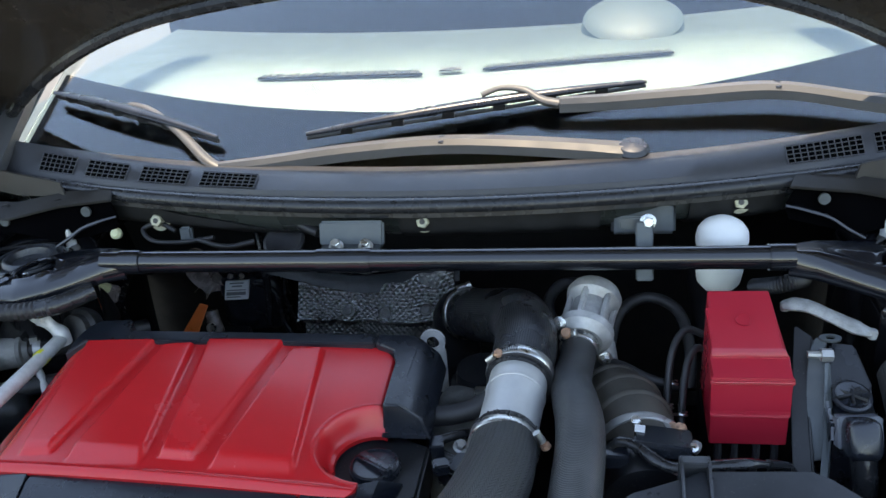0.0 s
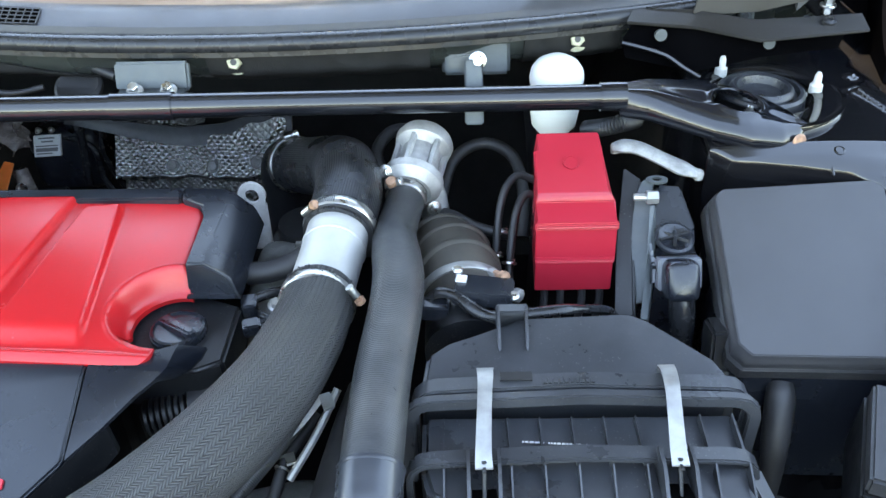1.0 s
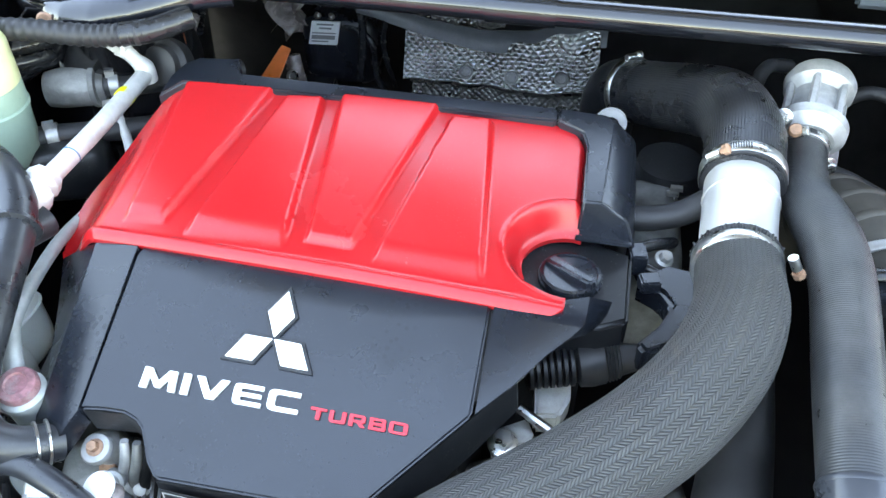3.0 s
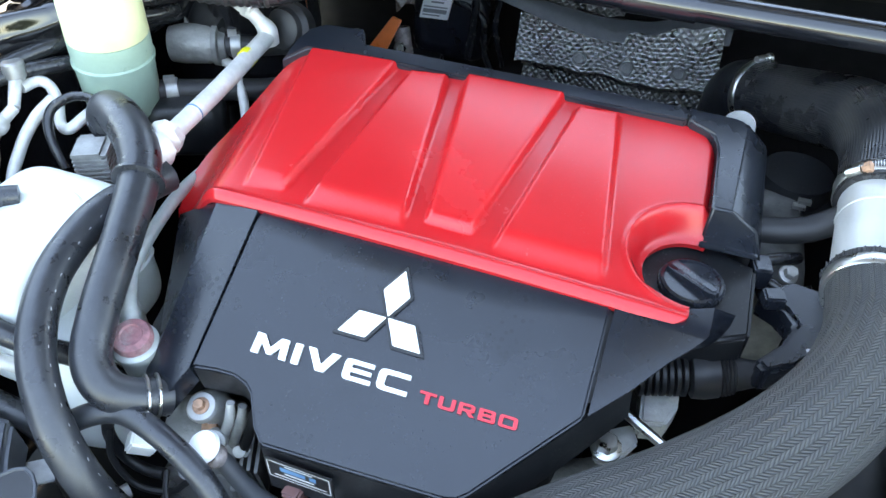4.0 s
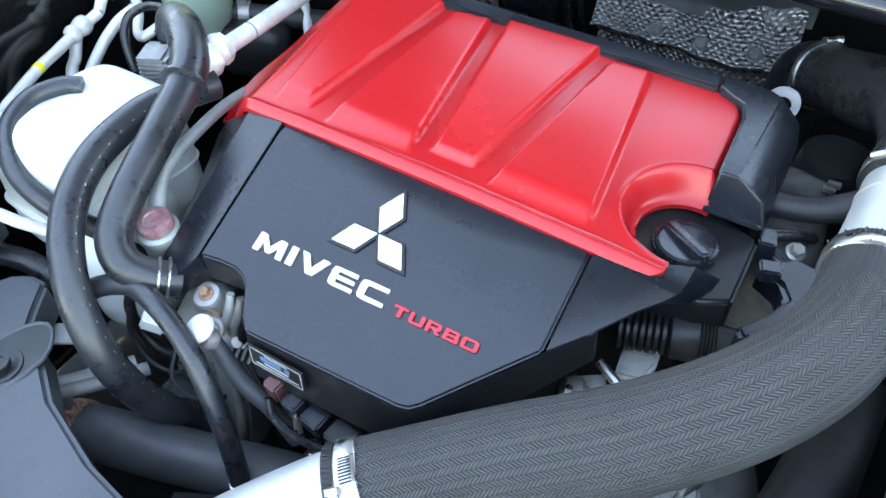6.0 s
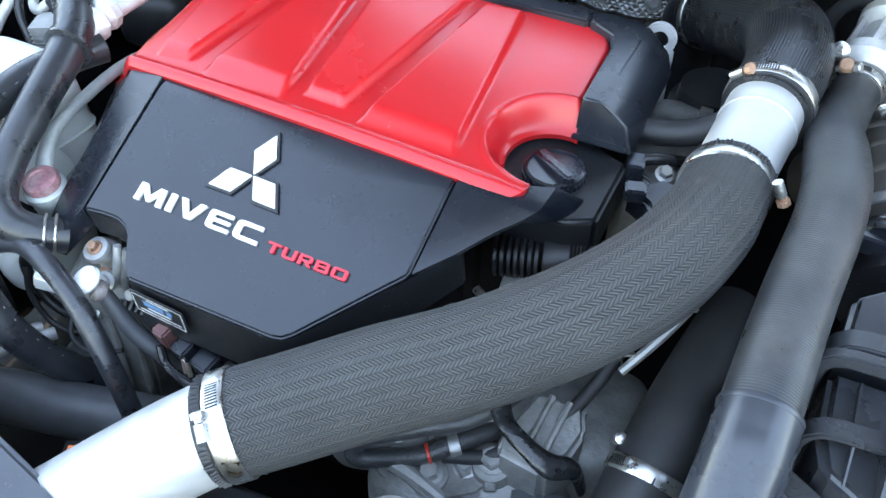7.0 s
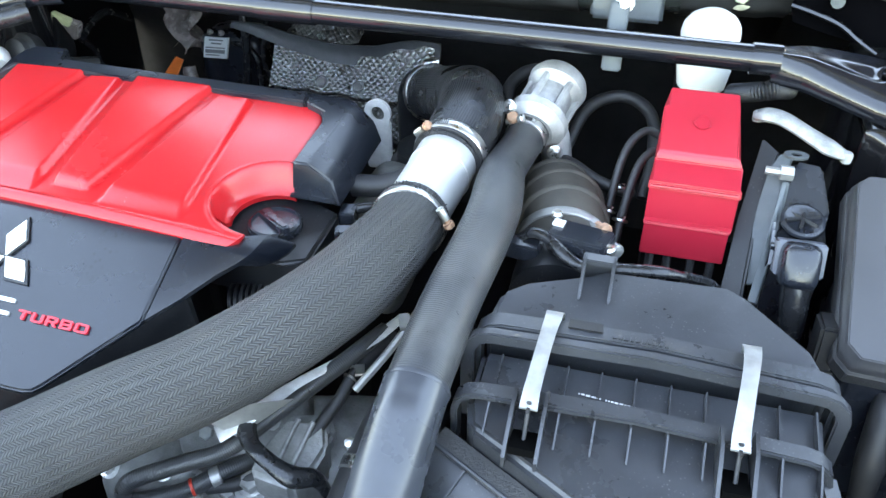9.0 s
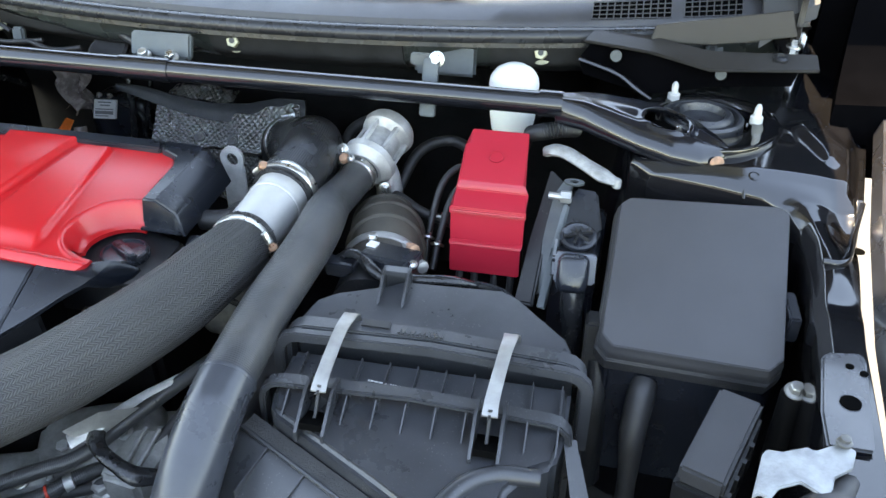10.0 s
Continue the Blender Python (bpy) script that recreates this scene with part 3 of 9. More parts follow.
for i in range(NG):
    bm.faces.new((skins[0][0][i + 1], skins[0][0][i], skins[1][0][i], skins[1][0][i + 1]))
    bm.faces.new((skins[0][MG][i], skins[0][MG][i + 1], skins[1][MG][i + 1], skins[1][MG][i]))
for j in range(MG):
    bm.faces.new((skins[0][j][0], skins[0][j + 1][0], skins[1][j + 1][0], skins[1][j][0]))
    bm.faces.new((skins[0][j + 1][NG], skins[0][j][NG], skins[1][j][NG], skins[1][j + 1][NG]))
bmesh.ops.recalc_face_normals(bm, faces=bm.faces)
glass = solo("windscreen", bm, GLASS, "raked windscreen with a black lower border, reflecting the sky", "windscreen", kind="structure")
glass.visible_shadow = False


def frit_top(x):
    return 0.115 + 0.10 * (x - MID) ** 2


bm = B()
add_sheet(bm, lambda u, v: Vector((-0.735 + 1.39 * u, glass_y(-0.735 + 1.39 * u) - 0.010 + frit_top(-0.735 + 1.39 * u) * v, glass_z(-0.735 + 1.39 * u, glass_y(-0.735 + 1.39 * u) - 0.010 + frit_top(-0.735 + 1.39 * u) * v) - 0.0085)), 40, 3)
part("border_print", bm, FRIT, glass, "black ceramic border below the glass")
def ease_in(v):
    return max(0.0, v - 0.55) ** 1.5


dash = thing("dashboard", (MID, 1.6, 0.95), "grey dashboard top with slim defroster vents, in sunlight", "dashboard")
bm = B()
add_sheet(bm, lambda u, v: Vector((-0.95 + 1.82 * u, 1.15 + 0.20 * (2 * u - 1) ** 2 + 1.00 * v, 0.990 + 0.02 * math.sin(min(1, v * 1.4) * 2.6) + 0.03 * ease_in(v) - 0.05 * max(0, v - 0.9) / 0.1)), 30, 20, (0, 0, -0.05))
part("dash_top", bm, DASH, dash)
for x0, x1, y0, y1 in ((-0.49, -0.14, 1.615, 1.60), (-0.02, 0.36, 1.62, 1.69)):
    bm = B()
    add_prism(bm, [(x0, y0 - 0.012, 1.0185), (x1, y1 - 0.012, 1.0185), (x1 - 0.006, y1 + 0.016, 1.0185), (x0 + 0.006, y0 + 0.016, 1.0185)], (0, 0, -0.004))
    vent = part("defroster_vent", bm, LABEL_BLACK, dash, "slim dark defroster slot")
    bm = B()
    for i in range(int((x1 - x0) / 0.015)):
        x = x0 + 0.008 + i * 0.015
        f = (x - x0) / (x1 - x0)
        add_box(bm, (x, y0 + (y1 - y0) * f + 0.002, 1.0192), (0.003, 0.022, 0.002))
    part("vent_slats", bm, DASH, vent)
bm = B()
add_lathe(bm, (0.30, 1.98, 1.0), (0, -0.3, 1), [(0, 0.12), (0.03, 0.115), (0.045, 0.095), (0.048, 0.0)], 32)
part("instrument_hood", bm, DASH, dash)
bm = B()
add_box(bm, (-0.085, 1.61, 1.0188), (0.045, 0.025, 0.003))
part("light_sensor", bm, GREY_LID, dash, bevel=0.001)
bm = B()
add_box(bm, (MID, 2.62, 1.05), (2.2, 0.05, 1.3))
solo("cabin_partition", bm, DARK, "near-black wall closing the cabin behind the dashboard", "cabin", kind="structure")
for sx in (-0.80, 0.72):
    bm = B()
    add_tube(bm, [(sx, 1.16, 1.04), (sx * 0.985, 1.5, 1.23), (sx * 0.93, 1.95, 1.45)], [0.035, 0.04, 0.045], 10, 6)
    solo("windscreen_pillar", bm, BODY, "dark painted windscreen pillar", "pillar", kind="structure")

# inner wings, strut towers and outer wings; one side, then its mirror
def blend(rows, y):
    """Reads a value at y from rows of (y, value)."""
    if y <= rows[0][0]:
        return rows[0][1]
    for (a, p), (b, q) in zip(rows, rows[1:]):
        if y <= b:
            t = (y - a) / (b - a)
            return p + (q - p) * t
    return rows[-1][1]


def ease(a, b, x):
    t = max(0.0, min(1.0, (x - a) / (b - a)))
    return t * t * (3 - 2 * t)


INNER = [(0.0, 0.600), (0.44, 0.660), (0.55, 0.677), (0.68, 0.690), (0.735, 0.692), (0.765, 0.688), (0.785, 0.676), (0.798, 0.650), (0.806, 0.600), (0.815, 0.525), (0.83, 0.500), (1.03, 0.500), (1.10, 0.60), (1.3, 0.625)]
OUTER = [(0.0, 0.655), (0.554, 0.716), (0.735, 0.747), (0.872, 0.776), (1.046, 0.813), (1.3, 0.86)]
LEVEL = [(0.0, 0.880), (0.44, 0.894), (0.59, 0.891), (0.62, 0.886), (0.70, 0.890), (0.765, 0.894), (0.793, 0.899), (0.828, 0.918), (0.90, 0.923), (1.0, 0.926), (1.3, 0.93)]
RIDGES = [((0.712, 1.000), (0.748, 0.872)), ((0.700, 0.960), (0.740, 0.846))]


def apron_z(x, y, w):
    z = blend(LEVEL, y) + 0.007 * math.sin(math.pi * w) * ease(0.60, 0.68, y)
    z -= 0.016 * (1 - ease(0.0, 0.22, w)) ** 2 * (1 - ease(0.74, 0.80, y))
    z -= 0.022 * ease(0.90, 0.97, w)
    z -= 0.014 * math.exp(-((x - 0.735) / 0.020) ** 2 - ((y - 0.765) / 0.045) ** 2)
    for (ax, ay), (bx, by) in RIDGES:
        dx, dy = bx - ax, by - ay
        t = ((x - ax) * dx + (y - ay) * dy) / (dx * dx + dy * dy)
        if 0 <= t <= 1:
            d = ((x - ax) * dy - (y - ay) * dx) / math.hypot(dx, dy)
            z += 0.0070 * math.exp(-(d / 0.0120) ** 2) * ease(0, 0.15, t) * ease(1, 0.8, t)
    return z


def disc(bm, place, r, seg=20):
    """A thin dark disc, flush with a plate."""
    return add_lathe(bm, place, (0, 0, 1), [(0, r), (0.0008, r)], seg)


def side(sign):
    """One side of the bay; sign +1 for the larger x."""
    def X(x):
        return x if sign > 0 else -0.036 - x

    def XA(x, y):
        """The left rail runs further out ahead of its tower."""
        return X(x) if sign > 0 else X(x) - 0.066 * (1 - ease(0.70, 0.80, y))
    apron = thing("inner_wing", (X(0.70), 0.75, 0.86), "glossy black painted inner wing with pressed ridges and holes", "inner wing", kind="structure")
    bm = B()
    ys = [0.05 + 0.35 * i / 8 for i in range(8)] + [0.40 + 0.36 * i / 40 for i in range(40)] + [0.76 + 0.08 * i / 50 for i in range(50)] + [0.84 + 0.56 * i / 70 for i in range(71)]
    rows = []
    for y in ys:
        xi, xo = max(blend(INNER, y), 0 if sign > 0 else 0.685), blend(OUTER, y)
        row = [(xi + 0.012, 0.36), (xi + 0.008, 0.60), (xi + 0.002, 0.80), (xi - 0.001, apron_z(xi, y, 0) - 0.02), (xi, apron_z(xi, y, 0) - 0.004)]
        row += [(xi + (xo - xi) * k / 84, apron_z(xi + (xo - xi) * k / 84, y, k / 84)) for k in range(1, 85)]
        rows.append([bm.verts.new((XA(x, y), y, z)) for x, z in row])
    for a, b in zip(rows, rows[1:]):
        for j in range(len(a) - 1):
            c = (a[j].co + b[j + 1].co) / 2
            if math.hypot(c.x - X(0.5856), c.y - 0.9346) > 0.082:
                bm.faces.new((a[j], b[j], b[j + 1], a[j + 1]))
    bmesh.ops.delete(bm, geom=[v for v in bm.verts if not v.link_faces], context="VERTS")
    bmesh.ops.recalc_face_normals(bm, faces=bm.faces)
    part("apron_panel", bm, BODY, apron, smooth=60)
    bm = B()
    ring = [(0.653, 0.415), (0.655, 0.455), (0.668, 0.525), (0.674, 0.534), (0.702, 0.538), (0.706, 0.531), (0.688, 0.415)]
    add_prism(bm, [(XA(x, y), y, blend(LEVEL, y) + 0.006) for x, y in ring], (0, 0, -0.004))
    plate = part("rail_plate", bm, RAIL_SKY_GREY, apron, "flat plate with round holes, sky reflection put into its grey", bevel=0.002)
    for hx, hy, hr in ((0.680, 0.468, 0.0085), (0.689, 0.516, 0.0035), (0.699, 0.508, 0.0035)):
        part("hole", disc(B(), (XA(hx, hy), hy, blend(LEVEL, hy) + 0.0060), hr), HOLE, plate)
    for hx, hy in ((0.639, 0.826), (0.667, 0.839)):
        bm = B()
        add_lathe(bm, (X(hx), hy - 0.007, 0.9155), (0, -0.4, 1), [(0, 0.0068), (0.0045, 0.0062), (0.0050, 0.0046), (0.0030, 0.0040), (0.003, 0.0)], 18)
        part("pressed_dimple", bm, BODY, apron)
    part("hole", disc(B(), (XA(0.738, 0.716), 0.716, 0.894), 0.0065), HOLE, apron)
    bm = add_tube(B(), [(X(0.629), 0.797, 0.899), (X(0.630), 0.815, 0.912), (X(0.630), 0.845, 0.922), (X(0.632), 0.875, 0.926)], 0.0022, 8, 6)
    part("seam", bm, BODY, apron, "raised sealer seam")
    bm = add_tube(B(), [(X(0.757), 0.800, 0.906), (XA(0.742, 0.755), 0.755, 0.897), (XA(0.728, 0.710), 0.710, 0.897), (XA(0.716, 0.685), 0.685, 0.897), (XA(0.697, 0.685), 0.685, 0.897)], [0.0030, 0.0038, 0.0045, 0.0045, 0.0035], 10, 6)
    part("pressed_strap", bm, BODY, apron)
    # tower
    cx, cy = X(0.5856), 0.9346
    tower = thing("strut_tower", (cx, cy, 0.60), "black painted strut tower with ringed mount and white-capped studs", "strut tower", kind="structure")
    bm = B()
    add_lathe(bm, (cx, cy, 0.543), (0, 0, 1), ([(0, 0.130), (0.20, 0.112), (0.345, 0.098)] if sign > 0 else [(0, 0.100), (0.20, 0.085), (0.355, 0.079), (0.366, 0.085)]) + [(0.374, 0.094), (0.388, 0.0955), (0.392, 0.094), (0.393, 0.090), (0.391, 0.084), (0.392, 0.062), (0.388, 0.056), (0.380, 0.054), (0.380, 0.0)], 64)
    part("tower_cone", bm, BODY, tower, smooth=50)
    bm = B()
    add_lathe(bm, (cx, cy, 0.921), (0, 0, 1), [(0, 0.052), (0.016, 0.051), (0.019, 0.048), (0.019, 0.044), (0.013, 0.042), (0.013, 0.039), (0.020, 0.037), (0.023, 0.033), (0.022, 0.029), (0.013, 0.026), (0.014, 0.012), (0.016, 0.0)], 48)
    part("rubber_mount", bm, RUBBER_HOSE, tower, "dusty ringed rubber strut mount")
    bm = B()
    add_lathe(bm, (X(0.5540), 0.877, 0.933), (0, 0, 1), [(0, 0.008), (0.004, 0.008), (0.005, 0.004), (0.012, 0.0035), (0.013, 0.002)], 12)
    part("stud", bm, STEEL, tower, "bare stud below the brace hole")
    for sx, sy in ((0.552, 0.990), (0.651, 0.936)):
        bm = B()
        add_lathe(bm, (X(sx), sy, 0.928), (0, 0, 1), [(0, 0.0110), (0.0025, 0.0110), (0.004, 0.0080), (0.006, 0.0077), (0.014, 0.0077), (0.016, 0.0050), (0.026, 0.0042), (0.030, 0.0022)], 14)
        part("stud_nut", bm, STUD_WHITE, tower, "pale capped strut nut")
    # outer wing, its edge in the sun
    def edge_z(y):
        return blend([(-0.1, 0.885), (0.45, 0.905), (0.566, 0.911), (0.725, 0.922), (0.85, 0.932), (1.02, 0.944), (1.15, 0.98)], y)

    def wing(u, v):
        y = -0.1 + 1.13 * u
        return Vector((XA(blend(OUTER, y) + 0.004 + 0.26 * v, y), y, edge_z(y) - 0.02 * (1 - ease(0, 0.02, v)) + 0.012 * math.sin(v * 2.2) - 0.16 * v ** 2.5))
    bm = B()
    add_sheet(bm, wing, 60, 40)
    outer = solo("front_wing", bm, WING_PAINT, "dark glossy painted outer front wing", "car wing", kind="structure")
    # sheet laid over the sunlit wing's rear, its colour in place of shade
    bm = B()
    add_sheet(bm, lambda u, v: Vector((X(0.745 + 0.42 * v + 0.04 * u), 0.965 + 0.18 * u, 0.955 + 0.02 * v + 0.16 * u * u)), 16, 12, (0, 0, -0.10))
    solo("hinge_panel", bm, HINGE_SHADE, "body corner beside the bonnet hinge, coloured near-black for shade", "body panel", kind="structure")
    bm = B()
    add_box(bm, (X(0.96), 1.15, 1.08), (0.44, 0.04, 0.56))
    solo("body_side", bm, HINGE_SHADE, "body side behind the wing, coloured near-black for shade", "body panel", kind="structure")


for sign in (1, -1):
    side(sign)

# the open bonnet, hinged behind the bay
HINGE_Y, HINGE_Z, OPEN = 1.165, 1.140, radians(47)


def bonnet_at(x, u, lift=0.0):
    """A point of the bonnet u metres from its hinge line, lift metres above its underside."""
    z0 = 0.035 * math.sin(min(1, max(0, u) / 1.2) * 2.2) - 0.05 * (x - MID) ** 2 + lift
    return Vector((x, HINGE_Y - u * math.cos(OPEN) + z0 * math.sin(OPEN), HINGE_Z + u * math.sin(OPEN) + z0 * math.cos(OPEN)))


bonnet = thing("bonnet", (MID, HINGE_Y, HINGE_Z), "open dark bonnet with a ribbed brown-black underside", "bonnet")


def bonnet_u(x, v):
    t = min(1.0, max(0.0, (abs(x - MID) - 0.35) / 0.40))
    u0 = max(0.0, 1.15 - (lip_y(x) + 0.03)) - 0.10 * t * t
    return u0 + (1.16 - 0.20 * (x - MID) ** 2 - u0) * v


bm = B()
add_sheet(bm, lambda a, v: bonnet_at(MID - 0.76 + 1.52 * a, bonnet_u(MID - 0.76 + 1.52 * a, v), 0.03), 40, 24)
part("outer_skin", bm, BODY, bonnet)
bm = B()
add_sheet(bm, lambda a, v: bonnet_at(MID - 0.755 + 1.51 * a, bonnet_u(MID - 0.755 + 1.51 * a, v), 0.012 * math.sin(min(1, v * 14) * 3.14 / 2) * (1 - 0.9 * math.exp(-((abs(a - 0.5) - 0.36) / 0.05) ** 2)) + 0.006), 60, 40, (0, 0.012, 0.018))
part("inner_frame", bm, HOOD_UNDER, bonnet)
bm = B()
add_tube(bm, [bonnet_at(MID - 0.75 + 1.5 * i / 24, bonnet_u(MID - 0.75 + 1.5 * i / 24, 0.0) + 0.012, 0.0) for i in range(25)], 0.009, 8, 2)
part("edge_seal", bm, SEAL, bonnet, "black rubber edge seal")
for sx in (MID - 0.745, MID + 0.745):
    bm = B()
    add_box(bm, (sx, 1.13, 1.03), (0.008, 0.12, 0.09))
    add_box(bm, (sx, 1.10, 0.985), (0.05, 0.14, 0.006))
    hinge = part("hinge", bm, BODY, bonnet, "black steel hinge bolted to the wing", bevel=0.002)
    bm = B()
    add_box(bm, (sx + 0.006, 1.10, 1.10), (0.006, 0.03, 0.16), (25, 0, 0))
    part("hinge_arm", bm, BODY, hinge, bevel=0.002)
    hex_bolt(hinge, (sx, 1.075, 0.988), (0, 0, 1), 0.007, STEEL)

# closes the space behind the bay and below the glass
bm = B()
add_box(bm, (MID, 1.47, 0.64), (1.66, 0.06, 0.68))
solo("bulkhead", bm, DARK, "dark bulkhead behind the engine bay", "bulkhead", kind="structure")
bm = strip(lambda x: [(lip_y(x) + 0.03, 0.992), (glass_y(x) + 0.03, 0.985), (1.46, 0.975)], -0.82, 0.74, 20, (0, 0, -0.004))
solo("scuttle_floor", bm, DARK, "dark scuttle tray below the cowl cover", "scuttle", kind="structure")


# ---- engine cover ----
cover = thing("engine_cover", (-0.27, 0.62, 0.75), "red and black plastic engine cover with raised ribs and badge", "engine cover")


def smooth(a, b, x):
    t = max(0.0, min(1.0, (x - a) / (b - a)))
    return t * t * (3 - 2 * t)


QUADS = [
    [(-0.480, 0.86), (-0.454, 0.610), (-0.423, 0.612), (-0.372, 0.86)],
    [(-0.364, 0.794), (-0.404, 0.540), (-0.304, 0.540), (-0.328, 0.797)],
    [(-0.313, 0.86), (-0.288, 0.609), (-0.252, 0.607), (-0.200, 0.86)],
    [(-0.193, 0.788), (-0.237, 0.540), (-0.135, 0.540), (-0.156, 0.790)],
]


def inside(q, x, y):
    """How far (x, y) lies inside the quad q, less than 0 outside."""
    best = 1.0
    for (ax, ay), (bx, by) in zip(q, q[1:] + q[:1]):
        dx, dy = bx - ax, by - ay
        best = min(best, (dx * (y - ay) - dy * (x - ax)) / math.hypot(dx, dy))
    return best


SCOOP = (-0.066, 0.638)


def red_z(x, y, v):
    z = 0.8600 + 0.088 * (y - 0.57) - 0.10 * (x + 0.27) ** 2
    raised = max(smooth(-0.0045, 0.0015, inside(q, x, y)) for q in QUADS)
    z += 0.0085 * raised * smooth(0.05, 0.17, v)
    z -= 0.054 * smooth(0.0, 0.066, -0.474 - x) * (1.25 - 0.7 * v)
    z -= 0.0035 * (1 - smooth(0.0, 0.012, v)) - 0.0030 * math.exp(-((v - 0.030) / 0.014) ** 2)
    z -= 0.006 * smooth(0.965, 1.0, v) ** 2
    # the edge turns down beside the end block, round the rear corner too
    edge = -0.057 - 0.030 * (max(0.0, v - 0.86) / 0.14) ** 2.5
    z -= 0.010 * smooth(-0.010, 0.0, x - edge) * smooth(0.45, 0.55, v)
    # the wall round the oil cap: a ridge, then a steep hollow fall to a lower lip
    r = math.hypot(x - SCOOP[0], y - SCOOP[1])
    fall = (1 - smooth(0.0415, 0.058, r)) ** 0.75 * smooth(0.588, 0.612, y)
    z = z * (1 - fall) + 0.839 * fall
    z += 0.0020 * math.exp(-((r - 0.0595) / 0.0022) ** 2) + 0.0012 * math.exp(-((r - 0.0435) / 0.0012) ** 2)
    return z


def red_xy(u, v):
    xl = -0.541 + 0.049 * v - 0.024 * math.sin(math.pi * v ** 0.85)
    xr = -0.057 - 0.030 * (max(0.0, v - 0.86) / 0.14) ** 2.5 - 0.011 * smooth(0.17, 0.07, v) - 0.012 * (max(0.0, 0.035 - v) / 0.035) ** 2
    x = xl + (xr - xl) * u
    yf = 0.565 - 0.055 * (x + 0.077)
    if x < -0.478:
        yf += (-0.478 - x) * 0.42
    yr = 0.809 - 0.012 * (max(0.0, -0.49 - x) / 0.04)
    return x, yf + (yr - yf) * v


bm = B()
NU, NV = 250, 140
grid = []
for j in range(NV + 1):
    row = []
    for i in range(NU + 1):
        x, y = red_xy(i / NU, j / NV)
        row.append(bm.verts.new((x, y, red_z(x, y, j / NV))))
    grid.append(row)
for j in range(NV):
    for i in range(NU):
        c = (grid[j][i].co + grid[j + 1][i + 1].co) / 2
        if math.hypot(c.x - SCOOP[0], c.y - SCOOP[1]) > 0.041 + 0.013 * smooth(0.622, 0.602, c.y):
            bm.faces.new((grid[j][i], grid[j][i + 1], grid[j + 1][i + 1], grid[j + 1][i]))
bmesh.ops.delete(bm, geom=[v for v in bm.verts if not v.link_faces], context="VERTS")
for v in bm.verts:
    r = math.hypot(v.co.x - SCOOP[0], v.co.y - SCOOP[1])
    if v.is_boundary and r < 0.063 and v.co.x < -0.060:
        k = (0.041 + 0.013 * smooth(0.622, 0.602, v.co.y)) / r
        v.co.x, v.co.y = SCOOP[0] + (v.co.x - SCOOP[0]) * k, SCOOP[1] + (v.co.y - SCOOP[1]) * k
        v.co.z = red_z(v.co.x, v.co.y, 0.3)
rim(bm, (0, 0.002, -0.006))
part("red_panel", bm, RED, cover, "satin red panel with tapered raised ribs", smooth=50)


def slope(x, y):
    """Height of the black front panel."""
    return 0.8535 - (0.461 - 0.16 * (x + 0.15)) * (0.562 - 0.055 * (x + 0.077) - y)


bm = B()
FOOT = [(-0.4410, 0.4575), (-0.420, 0.4588), (-0.404, 0.4583), (-0.393, 0.4545), (-0.386, 0.449), (-0.3810, 0.440), (-0.3740, 0.427), (-0.3640, 0.4165), (-0.2150, 0.4110), (-0.2055, 0.4125), (-0.1975, 0.4180), (-0.1290, 0.4852)]
columns = []
for (ax, ay), (bx, by) in zip(FOOT, FOOT[1:]):
    n = max(1, int(abs(bx - ax) / 0.012))
    columns += [(ax + (bx - ax) * i / n, ay + (by - ay) * i / n) for i in range(n)]
columns.append(FOOT[-1])
rows = []
for fx, fy in columns:
    tx = -0.4320 + (fx + 0.4410) / 0.3120 * 0.3058
    ty = 0.5690 - 0.055 * (tx + 0.077)
    pts = [(fx + (tx - fx) * j / 12, fy + (ty - fy) * j / 12) for j in range(13)]
    rows.append([bm.verts.new((x, y, min(slope(x, y), 0.8522))) for x, y in pts])
for a, b in zip(rows, rows[1:]):
    for j in range(12):
        bm.faces.new((a[j], b[j], b[j + 1], a[j + 1]))
rim(bm, (0, 0.004, -0.010))
part("front_panel", bm, DROPS, cover, "dusty satin black sloping front panel", bevel=0.0022, segments=3)
bm = B()
left = [(-0.4345, 0.584, slope(-0.434, 0.584)), (-0.477, 0.590, 0.848), (-0.537, 0.614, 0.796), (-0.517, 0.560, 0.785), (-0.503, 0.520, 0.780), (-0.502, 0.497, 0.776), (-0.484, 0.450, 0.765),
        (-0.474, 0.432, 0.760), (-0.462, 0.430, 0.764), (-0.4435, 0.4570, slope(-0.443, 0.457) - 0.002)]
crease = (-0.479, 0.470, 0.786)
a = [bm.verts.new(p) for p in left]
k = bm.verts.new(crease)
for f in ((0, 1, k, 9), (1, 2, 3, k), (3, 4, k), (4, 5, k), (5, 6, k), (6, 7, 8, k), (8, 9, k)):
    bm.faces.new([v if not isinstance(v, int) else a[v] for v in f])
rim(bm, (0.004, 0.004, -0.02))
part("left_wing", bm, DROPS, cover, smooth=20)
bm = B()
wing = [(-0.1235, 0.5645, slope(-0.1235, 0.5645)), (-0.051, 0.5610, slope(-0.051, 0.5610)), (-0.0539, 0.5575, 0.8520), (-0.0594, 0.5515, 0.8490), (-0.0765, 0.5365, 0.8418), (-0.1009, 0.5101, 0.8295), (-0.1265, 0.487, slope(-0.1265, 0.487)),
        (-0.1235, 0.5680, 0.8537), (-0.066, 0.5860, 0.8537), (-0.048, 0.5930, 0.8537), (-0.0495, 0.5730, 0.8537),
        (-0.0276, 0.6076, 0.8365), (-0.031, 0.5960, 0.8340), (-0.038, 0.5830, 0.8335), (-0.048, 0.5680, 0.8370)]
